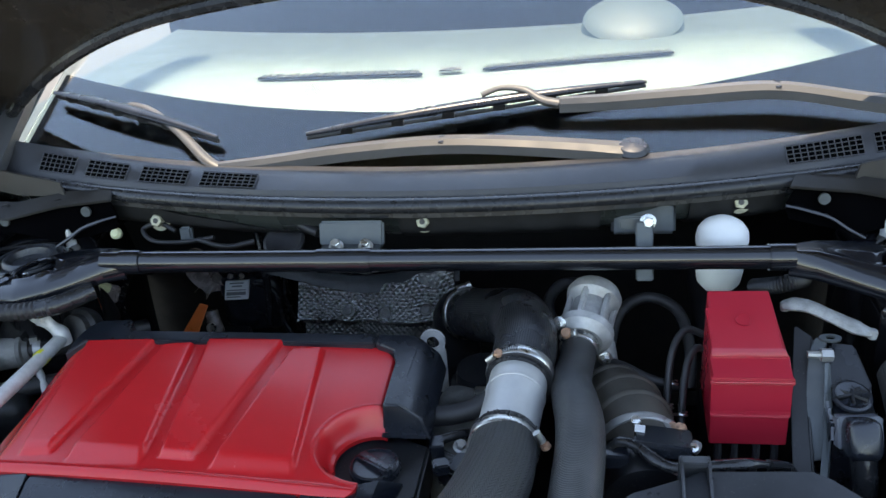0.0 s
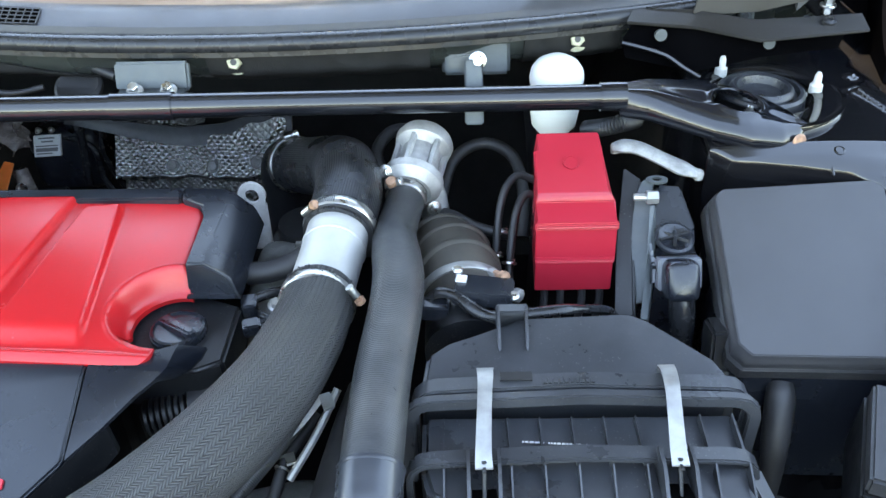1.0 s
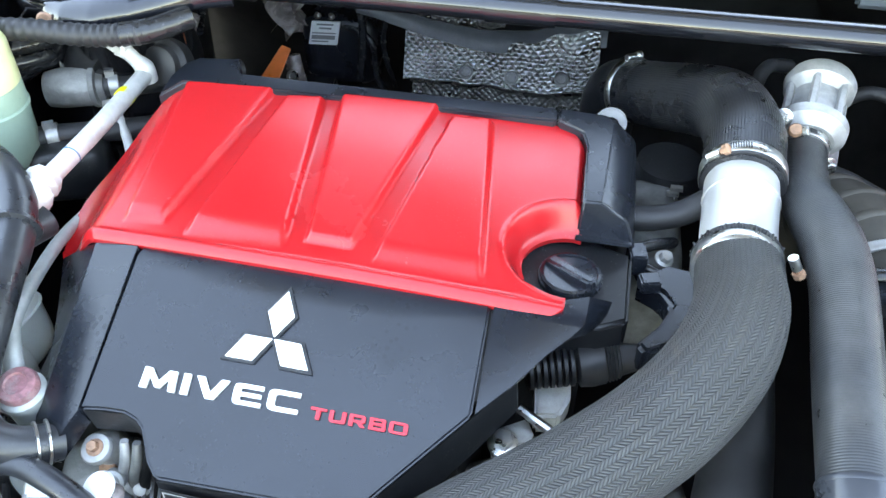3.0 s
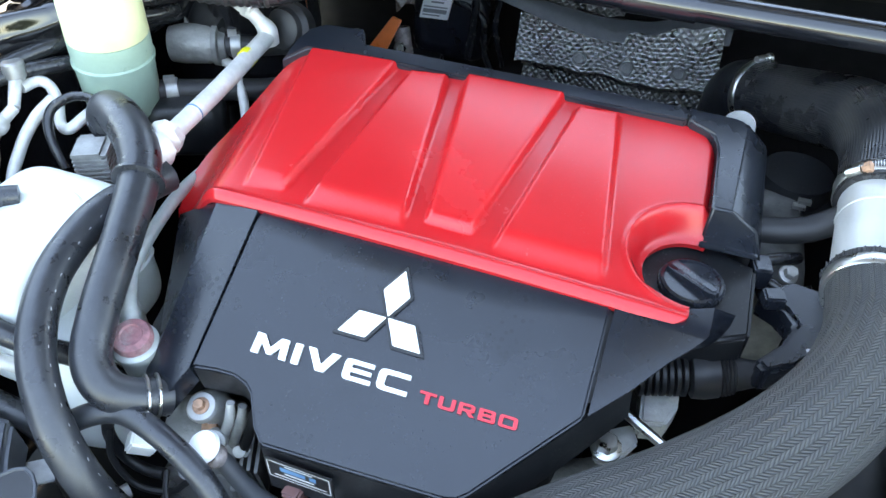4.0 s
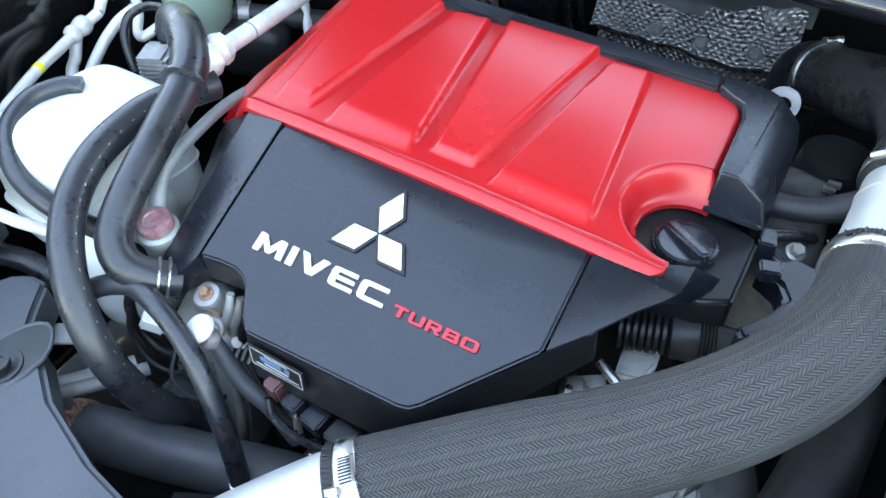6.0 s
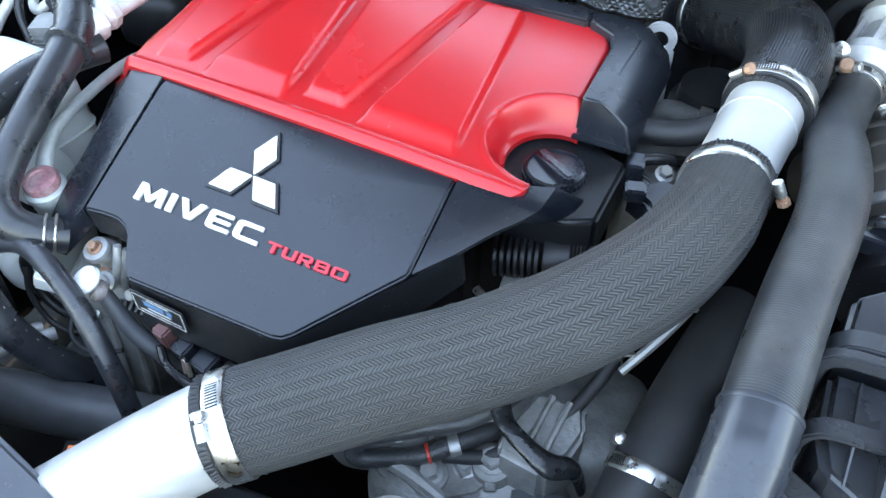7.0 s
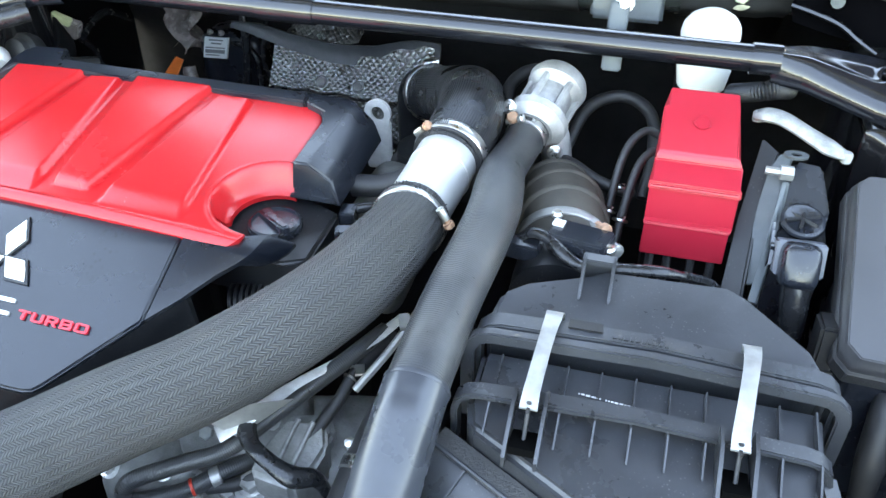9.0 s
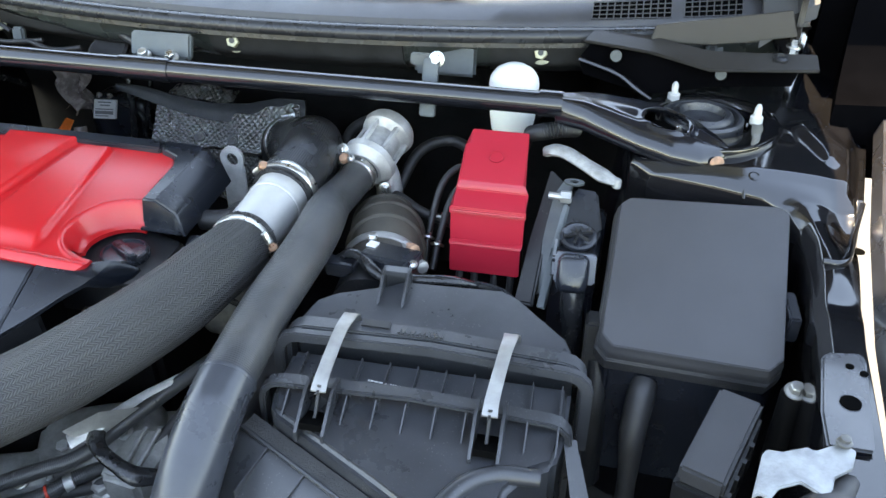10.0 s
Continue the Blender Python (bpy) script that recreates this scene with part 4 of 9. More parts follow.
a = [bm.verts.new(p) for p in wing]
for f in ((0, 1, 2, 3, 4, 5, 6), (7, 8, 9, 10, 1, 0), (9, 11, 12, 10), (10, 12, 13, 1), (1, 13, 14, 2), (2, 14, 3)):
    bm.faces.new([a[k] for k in f])
rim(bm, (0, 0.002, -0.005))
part("right_wing", bm, DROPS, cover, "faded black wing beside the oil cap", smooth=35)

# dark backing below the panel joints
for x0, x1 in ((-0.445, -0.425), (-0.135, -0.115)):
    bm = B()
    add_prism(bm, [(x0, 0.582, slope(x0, 0.582) - 0.012), (x1, 0.582, slope(x1, 0.582) - 0.012), (x1, 0.503, slope(x1, 0.503) - 0.012), (x0, 0.503, slope(x0, 0.503) - 0.012)], (0, 0, -0.004))
    part("joint_backing", bm, LABEL_BLACK, cover)

# skirts hang below the panel's edges
bm = B()
edge = [(-0.3640, 0.4175), (-0.215, 0.412), (-0.2055, 0.4135), (-0.1975, 0.419), (-0.129, 0.4862), (-0.098, 0.516)]
top = [Vector((x, y, slope(x, y) - 0.006)) for x, y in edge]
low = [p + Vector((0.003, 0.0, -d)) for p, d in zip(top, (0.055, 0.055, 0.055, 0.055, 0.044, 0.034))]
rows = [[bm.verts.new(p) for p in r] for r in (top, low)]
for i in range(len(edge) - 1):
    bm.faces.new((rows[0][i], rows[1][i], rows[1][i + 1], rows[0][i + 1]))
rim(bm, (0.0, 0.006, 0.0))
part("front_skirt", bm, BLACK_MATT, cover)
bm = B()
edge = [(-0.3640, 0.4175), (-0.3740, 0.428), (-0.3810, 0.441), (-0.386, 0.450), (-0.393, 0.4555), (-0.404, 0.4593), (-0.4400, 0.4585)]
rows = [[bm.verts.new((x + dx, y + dx, slope(x, y) - 0.004 - dz)) for x, y in edge] for dx, dz in ((0, 0), (0.003, 0.028))]
for i in range(len(edge) - 1):
    bm.faces.new((rows[0][i], rows[1][i], rows[1][i + 1], rows[0][i + 1]))
rim(bm, (0.002, 0.004, 0))
part("notch_skirt", bm, BLACK_MATT, cover)

# black rail behind and beside the red panel
bm = B()
add_prism(bm, [(-0.503, 0.790, 0.872), (-0.500, 0.820, 0.879), (-0.490, 0.838, 0.886), (-0.476, 0.847, 0.889), (-0.432, 0.849, 0.890), (-0.424, 0.824, 0.888), (-0.092, 0.820, 0.887), (-0.092, 0.800, 0.885), (-0.424, 0.803, 0.885), (-0.478, 0.802, 0.884)], (0, 0, -0.03))
part("rear_rail", bm, BLACK, cover, bevel=0.002)
bm = B()
ridge = [(-0.0905, 0.800, 0.887), (-0.0905, 0.820, 0.887), (-0.046, 0.819, 0.886), (-0.034, 0.812, 0.885), (-0.0425, 0.688, 0.8765), (-0.0605, 0.6885, 0.8765), (-0.0605, 0.772, 0.8795), (-0.066, 0.790, 0.882)]
ring_low = [(-0.0905, 0.800, 0.838), (-0.0905, 0.828, 0.838), (-0.028, 0.827, 0.838), (-0.007, 0.818, 0.838), (-0.0105, 0.682, 0.838), (-0.0625, 0.683, 0.838), (-0.0605, 0.772, 0.838), (-0.066, 0.790, 0.838)]
top = [bm.verts.new(p) for p in ridge]
low = [bm.verts.new(p) for p in ring_low]
shoulder = [bm.verts.new((-0.0125, 0.812, 0.865)), bm.verts.new((-0.0185, 0.688, 0.8600))]
foot = [bm.verts.new((-0.0170, 0.6805, 0.8440)), bm.verts.new((-0.0620, 0.6835, 0.8440))]
bm.faces.new(top)
bm.faces.new((top[3], shoulder[0], shoulder[1], top[4]))
bm.faces.new((top[4], shoulder[1], foot[0], foot[1], top[5]))
bm.faces.new((shoulder[0], low[3], low[4], shoulder[1]))
bm.faces.new((shoulder[1], low[4], foot[0]))
bm.faces.new((foot[0], low[4], low[5], foot[1]))
bm.faces.new((top[5], foot[1], low[5], low[6], top[6]))
bm.faces.new((top[3], top[2], low[2], low[3], shoulder[0]))
for i in (0, 1, 6, 7):
    bm.faces.new((top[i], top[(i + 1) % 8], low[(i + 1) % 8], low[i]))
bmesh.ops.recalc_face_normals(bm, faces=bm.faces)
part("end_block", bm, BLACK, cover, "faceted black end piece", bevel=0.0022, segments=3)
bm = B()
add_box(bm, (-0.038, 0.680, 0.8405), (0.050, 0.006, 0.004), (0, 0, -1))
part("end_lip", bm, BLACK, cover, bevel=0.001)
bm = B()
add_prism(bm, [(-0.128, 0.592, 0.824), (-0.036, 0.588, 0.824), (-0.012, 0.600, 0.824), (-0.009, 0.680, 0.828), (-0.060, 0.700, 0.830), (-0.128, 0.700, 0.830)], (0, 0, -0.05))
part("valve_cover_top", bm, BLACK_MATT, cover, "dusty dark casting round the oil filler", bevel=0.004, segments=3)

# oil filler cap
oil_cap = thing("oil_filler_cap", (-0.067, 0.640, 0.824), "black ribbed oil filler cap with a grip bar", "oil cap")
CAP = Vector((-0.0640, 0.6400, 0.8220))
bm = B()
add_lathe(bm, CAP, (0, 0, 1), [(0, 0.0325), (0.0035, 0.0325), (0.0040, 0.0318), (0.0015, 0.0308), (0.0015, 0.0)], 56)
part("seat_ring", bm, BLACK_MATT, oil_cap, "raised rim round the filler")
bm = B()
add_lathe(bm, CAP, (0, 0, 1), [(0, 0.0272), (0.009, 0.0277), (0.012, 0.0265), (0.013, 0.0240), (0.0105, 0.0230), (0.0098, 0.0)], 56)
part("cap_disc", bm, BLACK, oil_cap)
bm = B()
arc = [CAP + Matrix.Rotation(radians(-38), 3, "Z") @ Vector(p) for p in ((-0.0255, -0.0085, 0.008), (0.0255, -0.0065, 0.008), (0.0280, 0.0, 0.008), (0.0255, 0.0065, 0.008), (-0.0255, 0.0085, 0.008))]
crest = [CAP + Matrix.Rotation(radians(-38), 3, "Z") @ Vector(p) for p in ((-0.0240, -0.0055, 0.0155), (0.0235, -0.0045, 0.0195), (0.0260, 0.0, 0.0195), (0.0235, 0.0045, 0.0195), (-0.0240, 0.0055, 0.0155))]
a, b = [bm.verts.new(p) for p in arc], [bm.verts.new(p) for p in crest]
bm.faces.new(b)
bm.faces.new(a[::-1])
for i in range(5):
    bm.faces.new((a[i], a[(i + 1) % 5], b[(i + 1) % 5], b[i]))
bmesh.ops.recalc_face_normals(bm, faces=bm.faces)
part("grip_bar", bm, BLACK, oil_cap, bevel=0.0022, segments=3)
for i in range(36):
    a = i / 36 * 2 * math.pi
    bm = B()
    add_box(bm, (CAP.x + 0.0275 * math.cos(a), CAP.y + 0.0275 * math.sin(a), 0.829), (0.0016, 0.0022, 0.006), (0, 0, math.degrees(a)))
    part("knurl", bm, BLACK, oil_cap)

# badge: three white rhombs on black backs
SLOPE_N = Vector((0, -0.47, 1)).normalized()


def on_panel(x, y, lift=0.0):
    return Vector((x, y, slope(x, y))) + SLOPE_N * lift


def rhomb(c, ang, scale):
    """A rhomb with one corner near c, pointing ang degrees round from the panel's uphill."""
    ax = Vector((math.sin(radians(ang)), math.cos(radians(ang))))
    sd = Vector((ax.y, -ax.x))
    far, half = 0.0208, 0.0120
    pts = [ax * far * (1 - scale), ax * far + sd * half * scale, ax * far * (1 + scale), ax * far - sd * half * scale]
    return [Vector((c.x + p.x, c.y + p.y / 1.1)) for p in pts]


badge_c = Vector((-0.2955, 0.5232))
for ang in (5, 124, 243):
    for scale, lift, material, name in ((1.20, 0.0025, BLACK_MATT, "badge_back"), (0.96, 0.0042, CHROME, "badge_rhomb")):
        bm = B()
        add_prism(bm, [on_panel(p.x, p.y, lift) for p in rhomb(badge_c, ang, scale)], -SLOPE_N * 0.0026)
        part(name, bm, material, cover, "white metal rhomb of the badge" if name == "badge_rhomb" else "black raised badge back", smooth=20, bevel=0.0004)

# broad raised capitals, each made of a few outlines on a square one unit high
GLYPH = {}
GLYPH["M"] = [[(0, 0), (0.05, 1), (0.32, 1), (0.63, 0.42), (0.94, 1), (1.21, 1), (1.26, 0), (1.02, 0), (0.98, 0.60), (0.71, 0.10), (0.55, 0.10), (0.28, 0.60), (0.24, 0)]]
GLYPH["I"] = [[(0, 0), (0, 1), (0.25, 1), (0.25, 0)]]
GLYPH["V"] = [[(0, 1), (0.28, 1), (0.58, 0.32), (0.88, 1), (1.16, 1), (0.72, 0), (0.44, 0)]]
GLYPH["E"] = [[(0.16, 0), (0.04, 0.06), (0, 0.2), (0, 0.8), (0.04, 0.94), (0.16, 1), (1, 1), (1, 0.80), (0.26, 0.80), (0.24, 0.60), (0.96, 0.60), (0.96, 0.41), (0.24, 0.41), (0.26, 0.20), (1, 0.20), (1, 0)]]
GLYPH["C"] = [[(0.22, 0), (0.06, 0.06), (0, 0.22), (0, 0.78), (0.06, 0.94), (0.22, 1), (1.06, 1), (1.06, 0.79), (0.32, 0.79), (0.25, 0.72), (0.25, 0.28), (0.32, 0.21), (1.06, 0.21), (1.06, 0)]]
GLYPH["T"] = [[(0, 0.79), (0, 1), (1.02, 1), (1.02, 0.79), (0.64, 0.79), (0.64, 0), (0.38, 0), (0.38, 0.79)]]
GLYPH["U"] = [[(0, 1), (0.25, 1), (0.25, 0.29), (0.32, 0.21), (0.72, 0.21), (0.79, 0.29), (0.79, 1), (1.04, 1), (1.04, 0.2), (0.98, 0.06), (0.83, 0), (0.21, 0), (0.06, 0.06), (0, 0.2)]]
GLYPH["R"] = [[(0, 0), (0, 1), (0.25, 1), (0.25, 0)], [(0.25, 0.8), (0.25, 1), (0.86, 1), (1.0, 0.88), (1.0, 0.8)], [(0.76, 0.55), (0.76, 0.8), (1.0, 0.8), (1.0, 0.55)], [(0.25, 0.36), (0.25, 0.55), (1.0, 0.55), (1.0, 0.48), (0.88, 0.36)], [(0.46, 0.36), (0.76, 0.36), (1.06, 0), (0.74, 0)]]
GLYPH["B"] = [[(0, 0), (0, 1), (0.25, 1), (0.25, 0)], [(0.25, 0.8), (0.25, 1), (0.88, 1), (1.0, 0.9), (1.0, 0.8)], [(0.76, 0.6), (0.76, 0.8), (1.0, 0.8), (0.98, 0.6)], [(0.25, 0.41), (0.25, 0.6), (0.98, 0.6), (1.03, 0.41)], [(0.79, 0.2), (0.79, 0.41), (1.03, 0.41), (1.03, 0.2)], [(0.25, 0), (0.25, 0.2), (1.03, 0.2), (1.03, 0.1), (0.9, 0)]]
GLYPH["O"] = [[(0.2, 0), (0.05, 0.06), (0, 0.2), (0.25, 0.2), (0.88, 0.2), (1.13, 0.2), (1.08, 0.06), (0.93, 0)], [(0, 0.2), (0, 0.8), (0.25, 0.8), (0.25, 0.2)], [(0.88, 0.2), (0.88, 0.8), (1.13, 0.8), (1.13, 0.2)], [(0, 0.8), (0.05, 0.94), (0.2, 1), (0.93, 1), (1.08, 0.94), (1.13, 0.8), (0.88, 0.8), (0.25, 0.8)]]


def raised_word(body, x0, y0, x1, y1, high, material, label):
    """Capitals from (x0, y0) to (x1, y1) on the front panel, high metres tall in plan."""
    widths = [max(p[0] for o in GLYPH[ch] for p in o) for ch in body]
    gap = 0.20
    unit = (x1 - x0) / (sum(widths) + gap * (len(body) - 1))
    at = 0.0
    for ch, w in zip(body, widths):
        bm = B()
        for outline in GLYPH[ch]:
            ring = []
            for px, py in outline:
                x = x0 + (at + px) * unit
                ring.append(on_panel(x, y0 + (y1 - y0) * (x - x0) / (x1 - x0) + py * high, 0.0026))
            add_prism(bm, ring, -SLOPE_N * 0.0026)
        part("letter", bm, material, cover, label, smooth=20)
        at += w + gap


raised_word("MIVEC", -0.3963, 0.4774, -0.2632, 0.4711, 0.0150, CHROME, "raised white metal letter")
raised_word("TURBO", -0.2531, 0.4698, -0.1752, 0.4659, 0.0082, RED_LETTER, "raised red letter")

# oil label on the front skirt
lab_o, lab_x, lab_d = Vector((-0.3580, 0.4120, 0.7680)), Vector((0.0560, -0.0022, -0.0030)), Vector((0.0010, 0.000, -0.0250))
lab_n = Vector((-0.1, -1, 0.1)).normalized() * 0.0014
bm = B()
add_prism(bm, [lab_o + lab_n, lab_o + lab_x + lab_n, lab_o + lab_x + lab_d + lab_n, lab_o + lab_d + lab_n], -lab_n)
plate = part("oil_label", bm, LABEL_BLACK, cover, "black oil label with pale border and print")
rows = [(0.06, 0.10, 0.03, 0.97), (0.90, 0.94, 0.03, 0.97), (0.06, 0.94, 0.03, 0.045), (0.06, 0.94, 0.955, 0.97), (0.16, 0.22, 0.3, 0.72), (0.56, 0.64, 0.28, 0.72), (0.74, 0.80, 0.12, 0.90)]
lines_of_print(plate, lab_o + lab_n, lab_x, lab_d, rows, PALE_INK, lab_n * 0.3)
lines_of_print(plate, lab_o + lab_n, lab_x, lab_d, [(0.28, 0.50, 0.22, 0.60), (0.28, 0.50, 0.66, 0.76)], BLUE_INK, lab_n * 0.3, name="print_block")


# ---- charge pipes and hoses in the middle ----
UP_C, LOW_C = Vector((0.088, 0.772, 0.862)), Vector((0.0755, 0.656, 0.849))

charge = thing("charge_air_hose", (-0.05, 0.47, 0.80), "thick black woven-sheathed charge air hose with steel clamps", "air hose")
HOSE = [LOW_C + Vector((0.002, 0.012, 0.0)), (0.0745, 0.628, 0.853), (0.069, 0.588, 0.858), (0.050, 0.538, 0.852), (0.010, 0.488, 0.836), (-0.050, 0.445, 0.808), (-0.115, 0.408, 0.783), (-0.170, 0.373, 0.762), (-0.215, 0.340, 0.750)]
bm = add_tube(B(), HOSE, [0.0368, 0.0368, 0.0378, 0.039, 0.040, 0.041, 0.042, 0.0425, 0.0425], 48, 12)
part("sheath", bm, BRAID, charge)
rng = random.Random(4)


def frayed(parent, centre, axis, r, n=70):
    """Cut ends of the sheath's threads, standing out beside a clamp."""
    c, d = Vector(centre), Vector(axis).normalized()
    u = d.orthogonal().normalized()
    w = d.cross(u)
    bm = B()
    for i in range(n):
        a = 2 * math.pi * i / n
        q = u * math.cos(a) + w * math.sin(a)
        p = c + q * r
        add_tube(bm, [p - d * 0.003, p + d * rng.uniform(0.001, 0.0035) + q * rng.uniform(0.0, 0.0025)], 0.0010, 4, 1)
    add_lathe(bm, c - d * 0.004, d, [(0, r - 0.004), (0, r), (0.008, r), (0.008, r - 0.006)], 40)
    part("frayed_end", bm, RUBBER, parent, "frayed black sheath end")


axis_low = Vector((0.10, 0.98, 0.02)).normalized()
frayed(charge, LOW_C + axis_low * 0.011, axis_low, 0.0370)
clamp_band(charge, LOW_C, axis_low, 0.0374, 0.014, (0.116, 0.640, 0.872))
axis_front = (Vector(HOSE[-1]) - Vector(HOSE[-2])).normalized()
FRONT_C = Vector(HOSE[-1]) - axis_front * 0.008
frayed(charge, FRONT_C + axis_front * 0.014, axis_front, 0.0420)
clamp_band(charge, FRONT_C, axis_front, 0.0430, 0.016, FRONT_C + Vector((0.0, -0.030, 0.036)), STEEL)

pipe = thing("alloy_coupler_pipe", (0.08, 0.70, 0.85), "bright bare aluminium pipe between two hoses", "pipe")
bm = add_tube(B(), [LOW_C - axis_low * 0.02, LOW_C, (0.0795, 0.695, 0.852), (0.0845, 0.740, 0.857), UP_C + Vector((0.001, 0.02, 0.002))], [0.0335, 0.0335, 0.0335, 0.034, 0.034], 40, 8)
part("pipe_body", bm, ALU_PIPE, pipe)
bm = B()
add_lathe(bm, (0.0838, 0.733, 0.8562), (0.1, 0.99, 0.06), [(0, 0.033), (0.001, 0.0348), (0.003, 0.0352), (0.005, 0.0348), (0.006, 0.033)], 40)
part("weld_bead", bm, ALU_PIPE, pipe)

elbow = thing("elbow_hose", (0.05, 0.95, 0.80), "black ribbed rubber elbow hose with steel clamps", "hose")
ELBOW = [UP_C - Vector((0.002, 0.012, 0.002)), (0.0905, 0.795, 0.866), (0.0925, 0.838, 0.870), (0.082, 0.895, 0.862), (0.055, 0.945, 0.838), (0.022, 0.990, 0.813), (-0.014, 1.034, 0.792)]
bm = add_tube(B(), ELBOW, [0.0385, 0.0385, 0.039, 0.0395, 0.039, 0.0385, 0.038], 48, 10)
part("hose_body", bm, RIBBED, elbow)
clamp_band(elbow, UP_C, (0.1, 0.98, 0.14), 0.0392, 0.014, (0.058, 0.765, 0.890))
bm = B()
add_lathe(bm, UP_C - Vector((0.001, 0.014, 0.001)), (0.1, 0.99, 0.05), [(0, 0.034), (0, 0.039), (0.006, 0.0395), (0.006, 0.034)], 40)
part("hose_lip", bm, RUBBER, elbow)
clamp_band(elbow, (-0.006, 1.025, 0.796), (-0.62, 0.72, -0.34), 0.0385, 0.010, (-0.010, 1.034, 0.836), STEEL)
outlet = thing("turbo_outlet", (-0.09, 1.09, 0.76), "dark cast outlet pipe behind the heat shield", "outlet pipe")
bm = add_tube(B(), [(-0.010, 1.030, 0.794), (-0.022, 1.044, 0.783), (-0.028, 1.056, 0.75), (-0.028, 1.06, 0.66)], [0.036, 0.036, 0.036, 0.036], 24, 6)
part("outlet_body", bm, BLACK_MATT, outlet)

# bypass valve and its hose
valve = thing("bypass_valve", (0.17, 0.88, 0.83), "grey cast aluminium bypass valve with a round cap", "valve")
va = Vector((0.22, 0.93, 0.30)).normalized()
bm = B()
add_lathe(bm, Vector((0.162, 0.858, 0.853)), va, [(0, 0.026), (0.006, 0.031), (0.010, 0.036), (0.020, 0.037), (0.024, 0.033), (0.027, 0.026), (0.060, 0.025), (0.064, 0.030), (0.068, 0.035), (0.078, 0.0365), (0.086, 0.033), (0.089, 0.024), (0.090, 0.0)], 40)
part("valve_body", bm, CAST, valve)
bm = B()
for ang in range(0, 360, 60):
    d = Matrix.Rotation(radians(ang), 3, va) @ va.orthogonal().normalized()
    add_tube(bm, [Vector((0.162, 0.858, 0.853)) + va * 0.022 + d * 0.029, Vector((0.162, 0.858, 0.853)) + va * 0.066 + d * 0.029], 0.0045, 6, 1)
part("valve_ribs", bm, CAST, valve)
bm = add_tube(B(), [(0.175, 0.892, 0.848), (0.186, 0.885, 0.832), (0.192, 0.882, 0.80)], [0.018, 0.018, 0.018], 24, 6)
part("side_port", bm, CAST, valve)
hex_bolt(valve, (0.190, 0.858, 0.828), (0.2, -1, 0.1), 0.006, STEEL)
hex_bolt(valve, (0.134, 0.864, 0.876), (-0.3, -0.8, 0.3), 0.006, STEEL)

bypass = thing("bypass_hose", (0.145, 0.62, 0.80), "black wrapped rubber hose with an S-bend", "hose")
BYPASS = [(0.164, 0.872, 0.856), (0.158, 0.845, 0.850), (0.152, 0.805, 0.849), (0.148, 0.765, 0.852), (0.152, 0.722, 0.858), (0.156, 0.680, 0.861), (0.155, 0.630, 0.860), (0.147, 0.550, 0.852), (0.1425, 0.478, 0.840), (0.1412, 0.445, 0.8335)]
bm = add_tube(B(), BYPASS, [0.0225, 0.0225, 0.0225, 0.0240, 0.0262, 0.0265, 0.0262, 0.0262, 0.0264, 0.0262], 40, 12)
part("hose_body", bm, WRAPPED, bypass)
clamp_band(bypass, (0.158, 0.847, 0.851), (0.22, 0.97, 0.1), 0.0232, 0.011, (0.144, 0.842, 0.872), STEEL)
bm = B()
add_lathe(bm, (0.1425, 0.8425, 0.874), (-0.2, -0.6, 0.8), [(0, 0.007), (0.004, 0.007), (0.006, 0.0055), (0.006, 0.0)], 14)
part("screw_mark", bm, RUSTY, bypass, "faded red screw head")

down = thing("gloss_pipe", (0.12, 0.40, 0.70), "glossy blue-black metal pipe bending down", "pipe")
DOWN = [(0.1418, 0.456, 0.8362), (0.1412, 0.440, 0.832), (0.1400, 0.415, 0.822), (0.136, 0.370, 0.790), (0.130, 0.335, 0.735), (0.126, 0.315, 0.65), (0.124, 0.31, 0.52)]
bm = add_tube(B(), DOWN, [0.0277, 0.0277, 0.0280, 0.0286, 0.0290, 0.0290, 0.0290], 40, 10)
part("pipe_body", bm, GLOSS_TUBE, down)
bm = B()
add_lathe(bm, (0.1419, 0.458, 0.8366), (-0.03, -0.96, -0.24), [(0, 0.025), (0, 0.0280), (0.0016, 0.0286), (0.004, 0.0281), (0.004, 0.025)], 40)
part("pipe_lip", bm, GLOSS_TUBE, down)

lower = thing("lower_intake_pipe", (0.09, 0.45, 0.66), "dull black pipe low between hoses", "pipe")
LOWER = [(0.118, 0.665, 0.712), (0.108, 0.60, 0.706), (0.096, 0.52, 0.688), (0.084, 0.44, 0.652), (0.072, 0.37, 0.59), (0.06, 0.33, 0.51)]
bm = add_tube(B(), LOWER, [0.026, 0.030, 0.034, 0.035, 0.035, 0.035], 32, 8)
part("pipe_body", bm, RUBBER, lower)
clamp_band(lower, (0.090, 0.482, 0.671), (0.13, 0.90, 0.40), 0.0358, 0.014, (0.058, 0.500, 0.686), STEEL)

alloy = thing("alloy_charge_pipe", (-0.30, 0.30, 0.70), "bright bare aluminium charge pipe leading from the front", "pipe")
bm = add_tube(B(), [Vector(HOSE[-1]) - axis_front * 0.03, HOSE[-1], (-0.258, 0.302, 0.728), (-0.320, 0.248, 0.688), (-0.40, 0.190, 0.63), (-0.48, 0.14, 0.56)], 0.0395, 40, 8)
part("pipe_body", bm, ALU_PIPE, alloy)

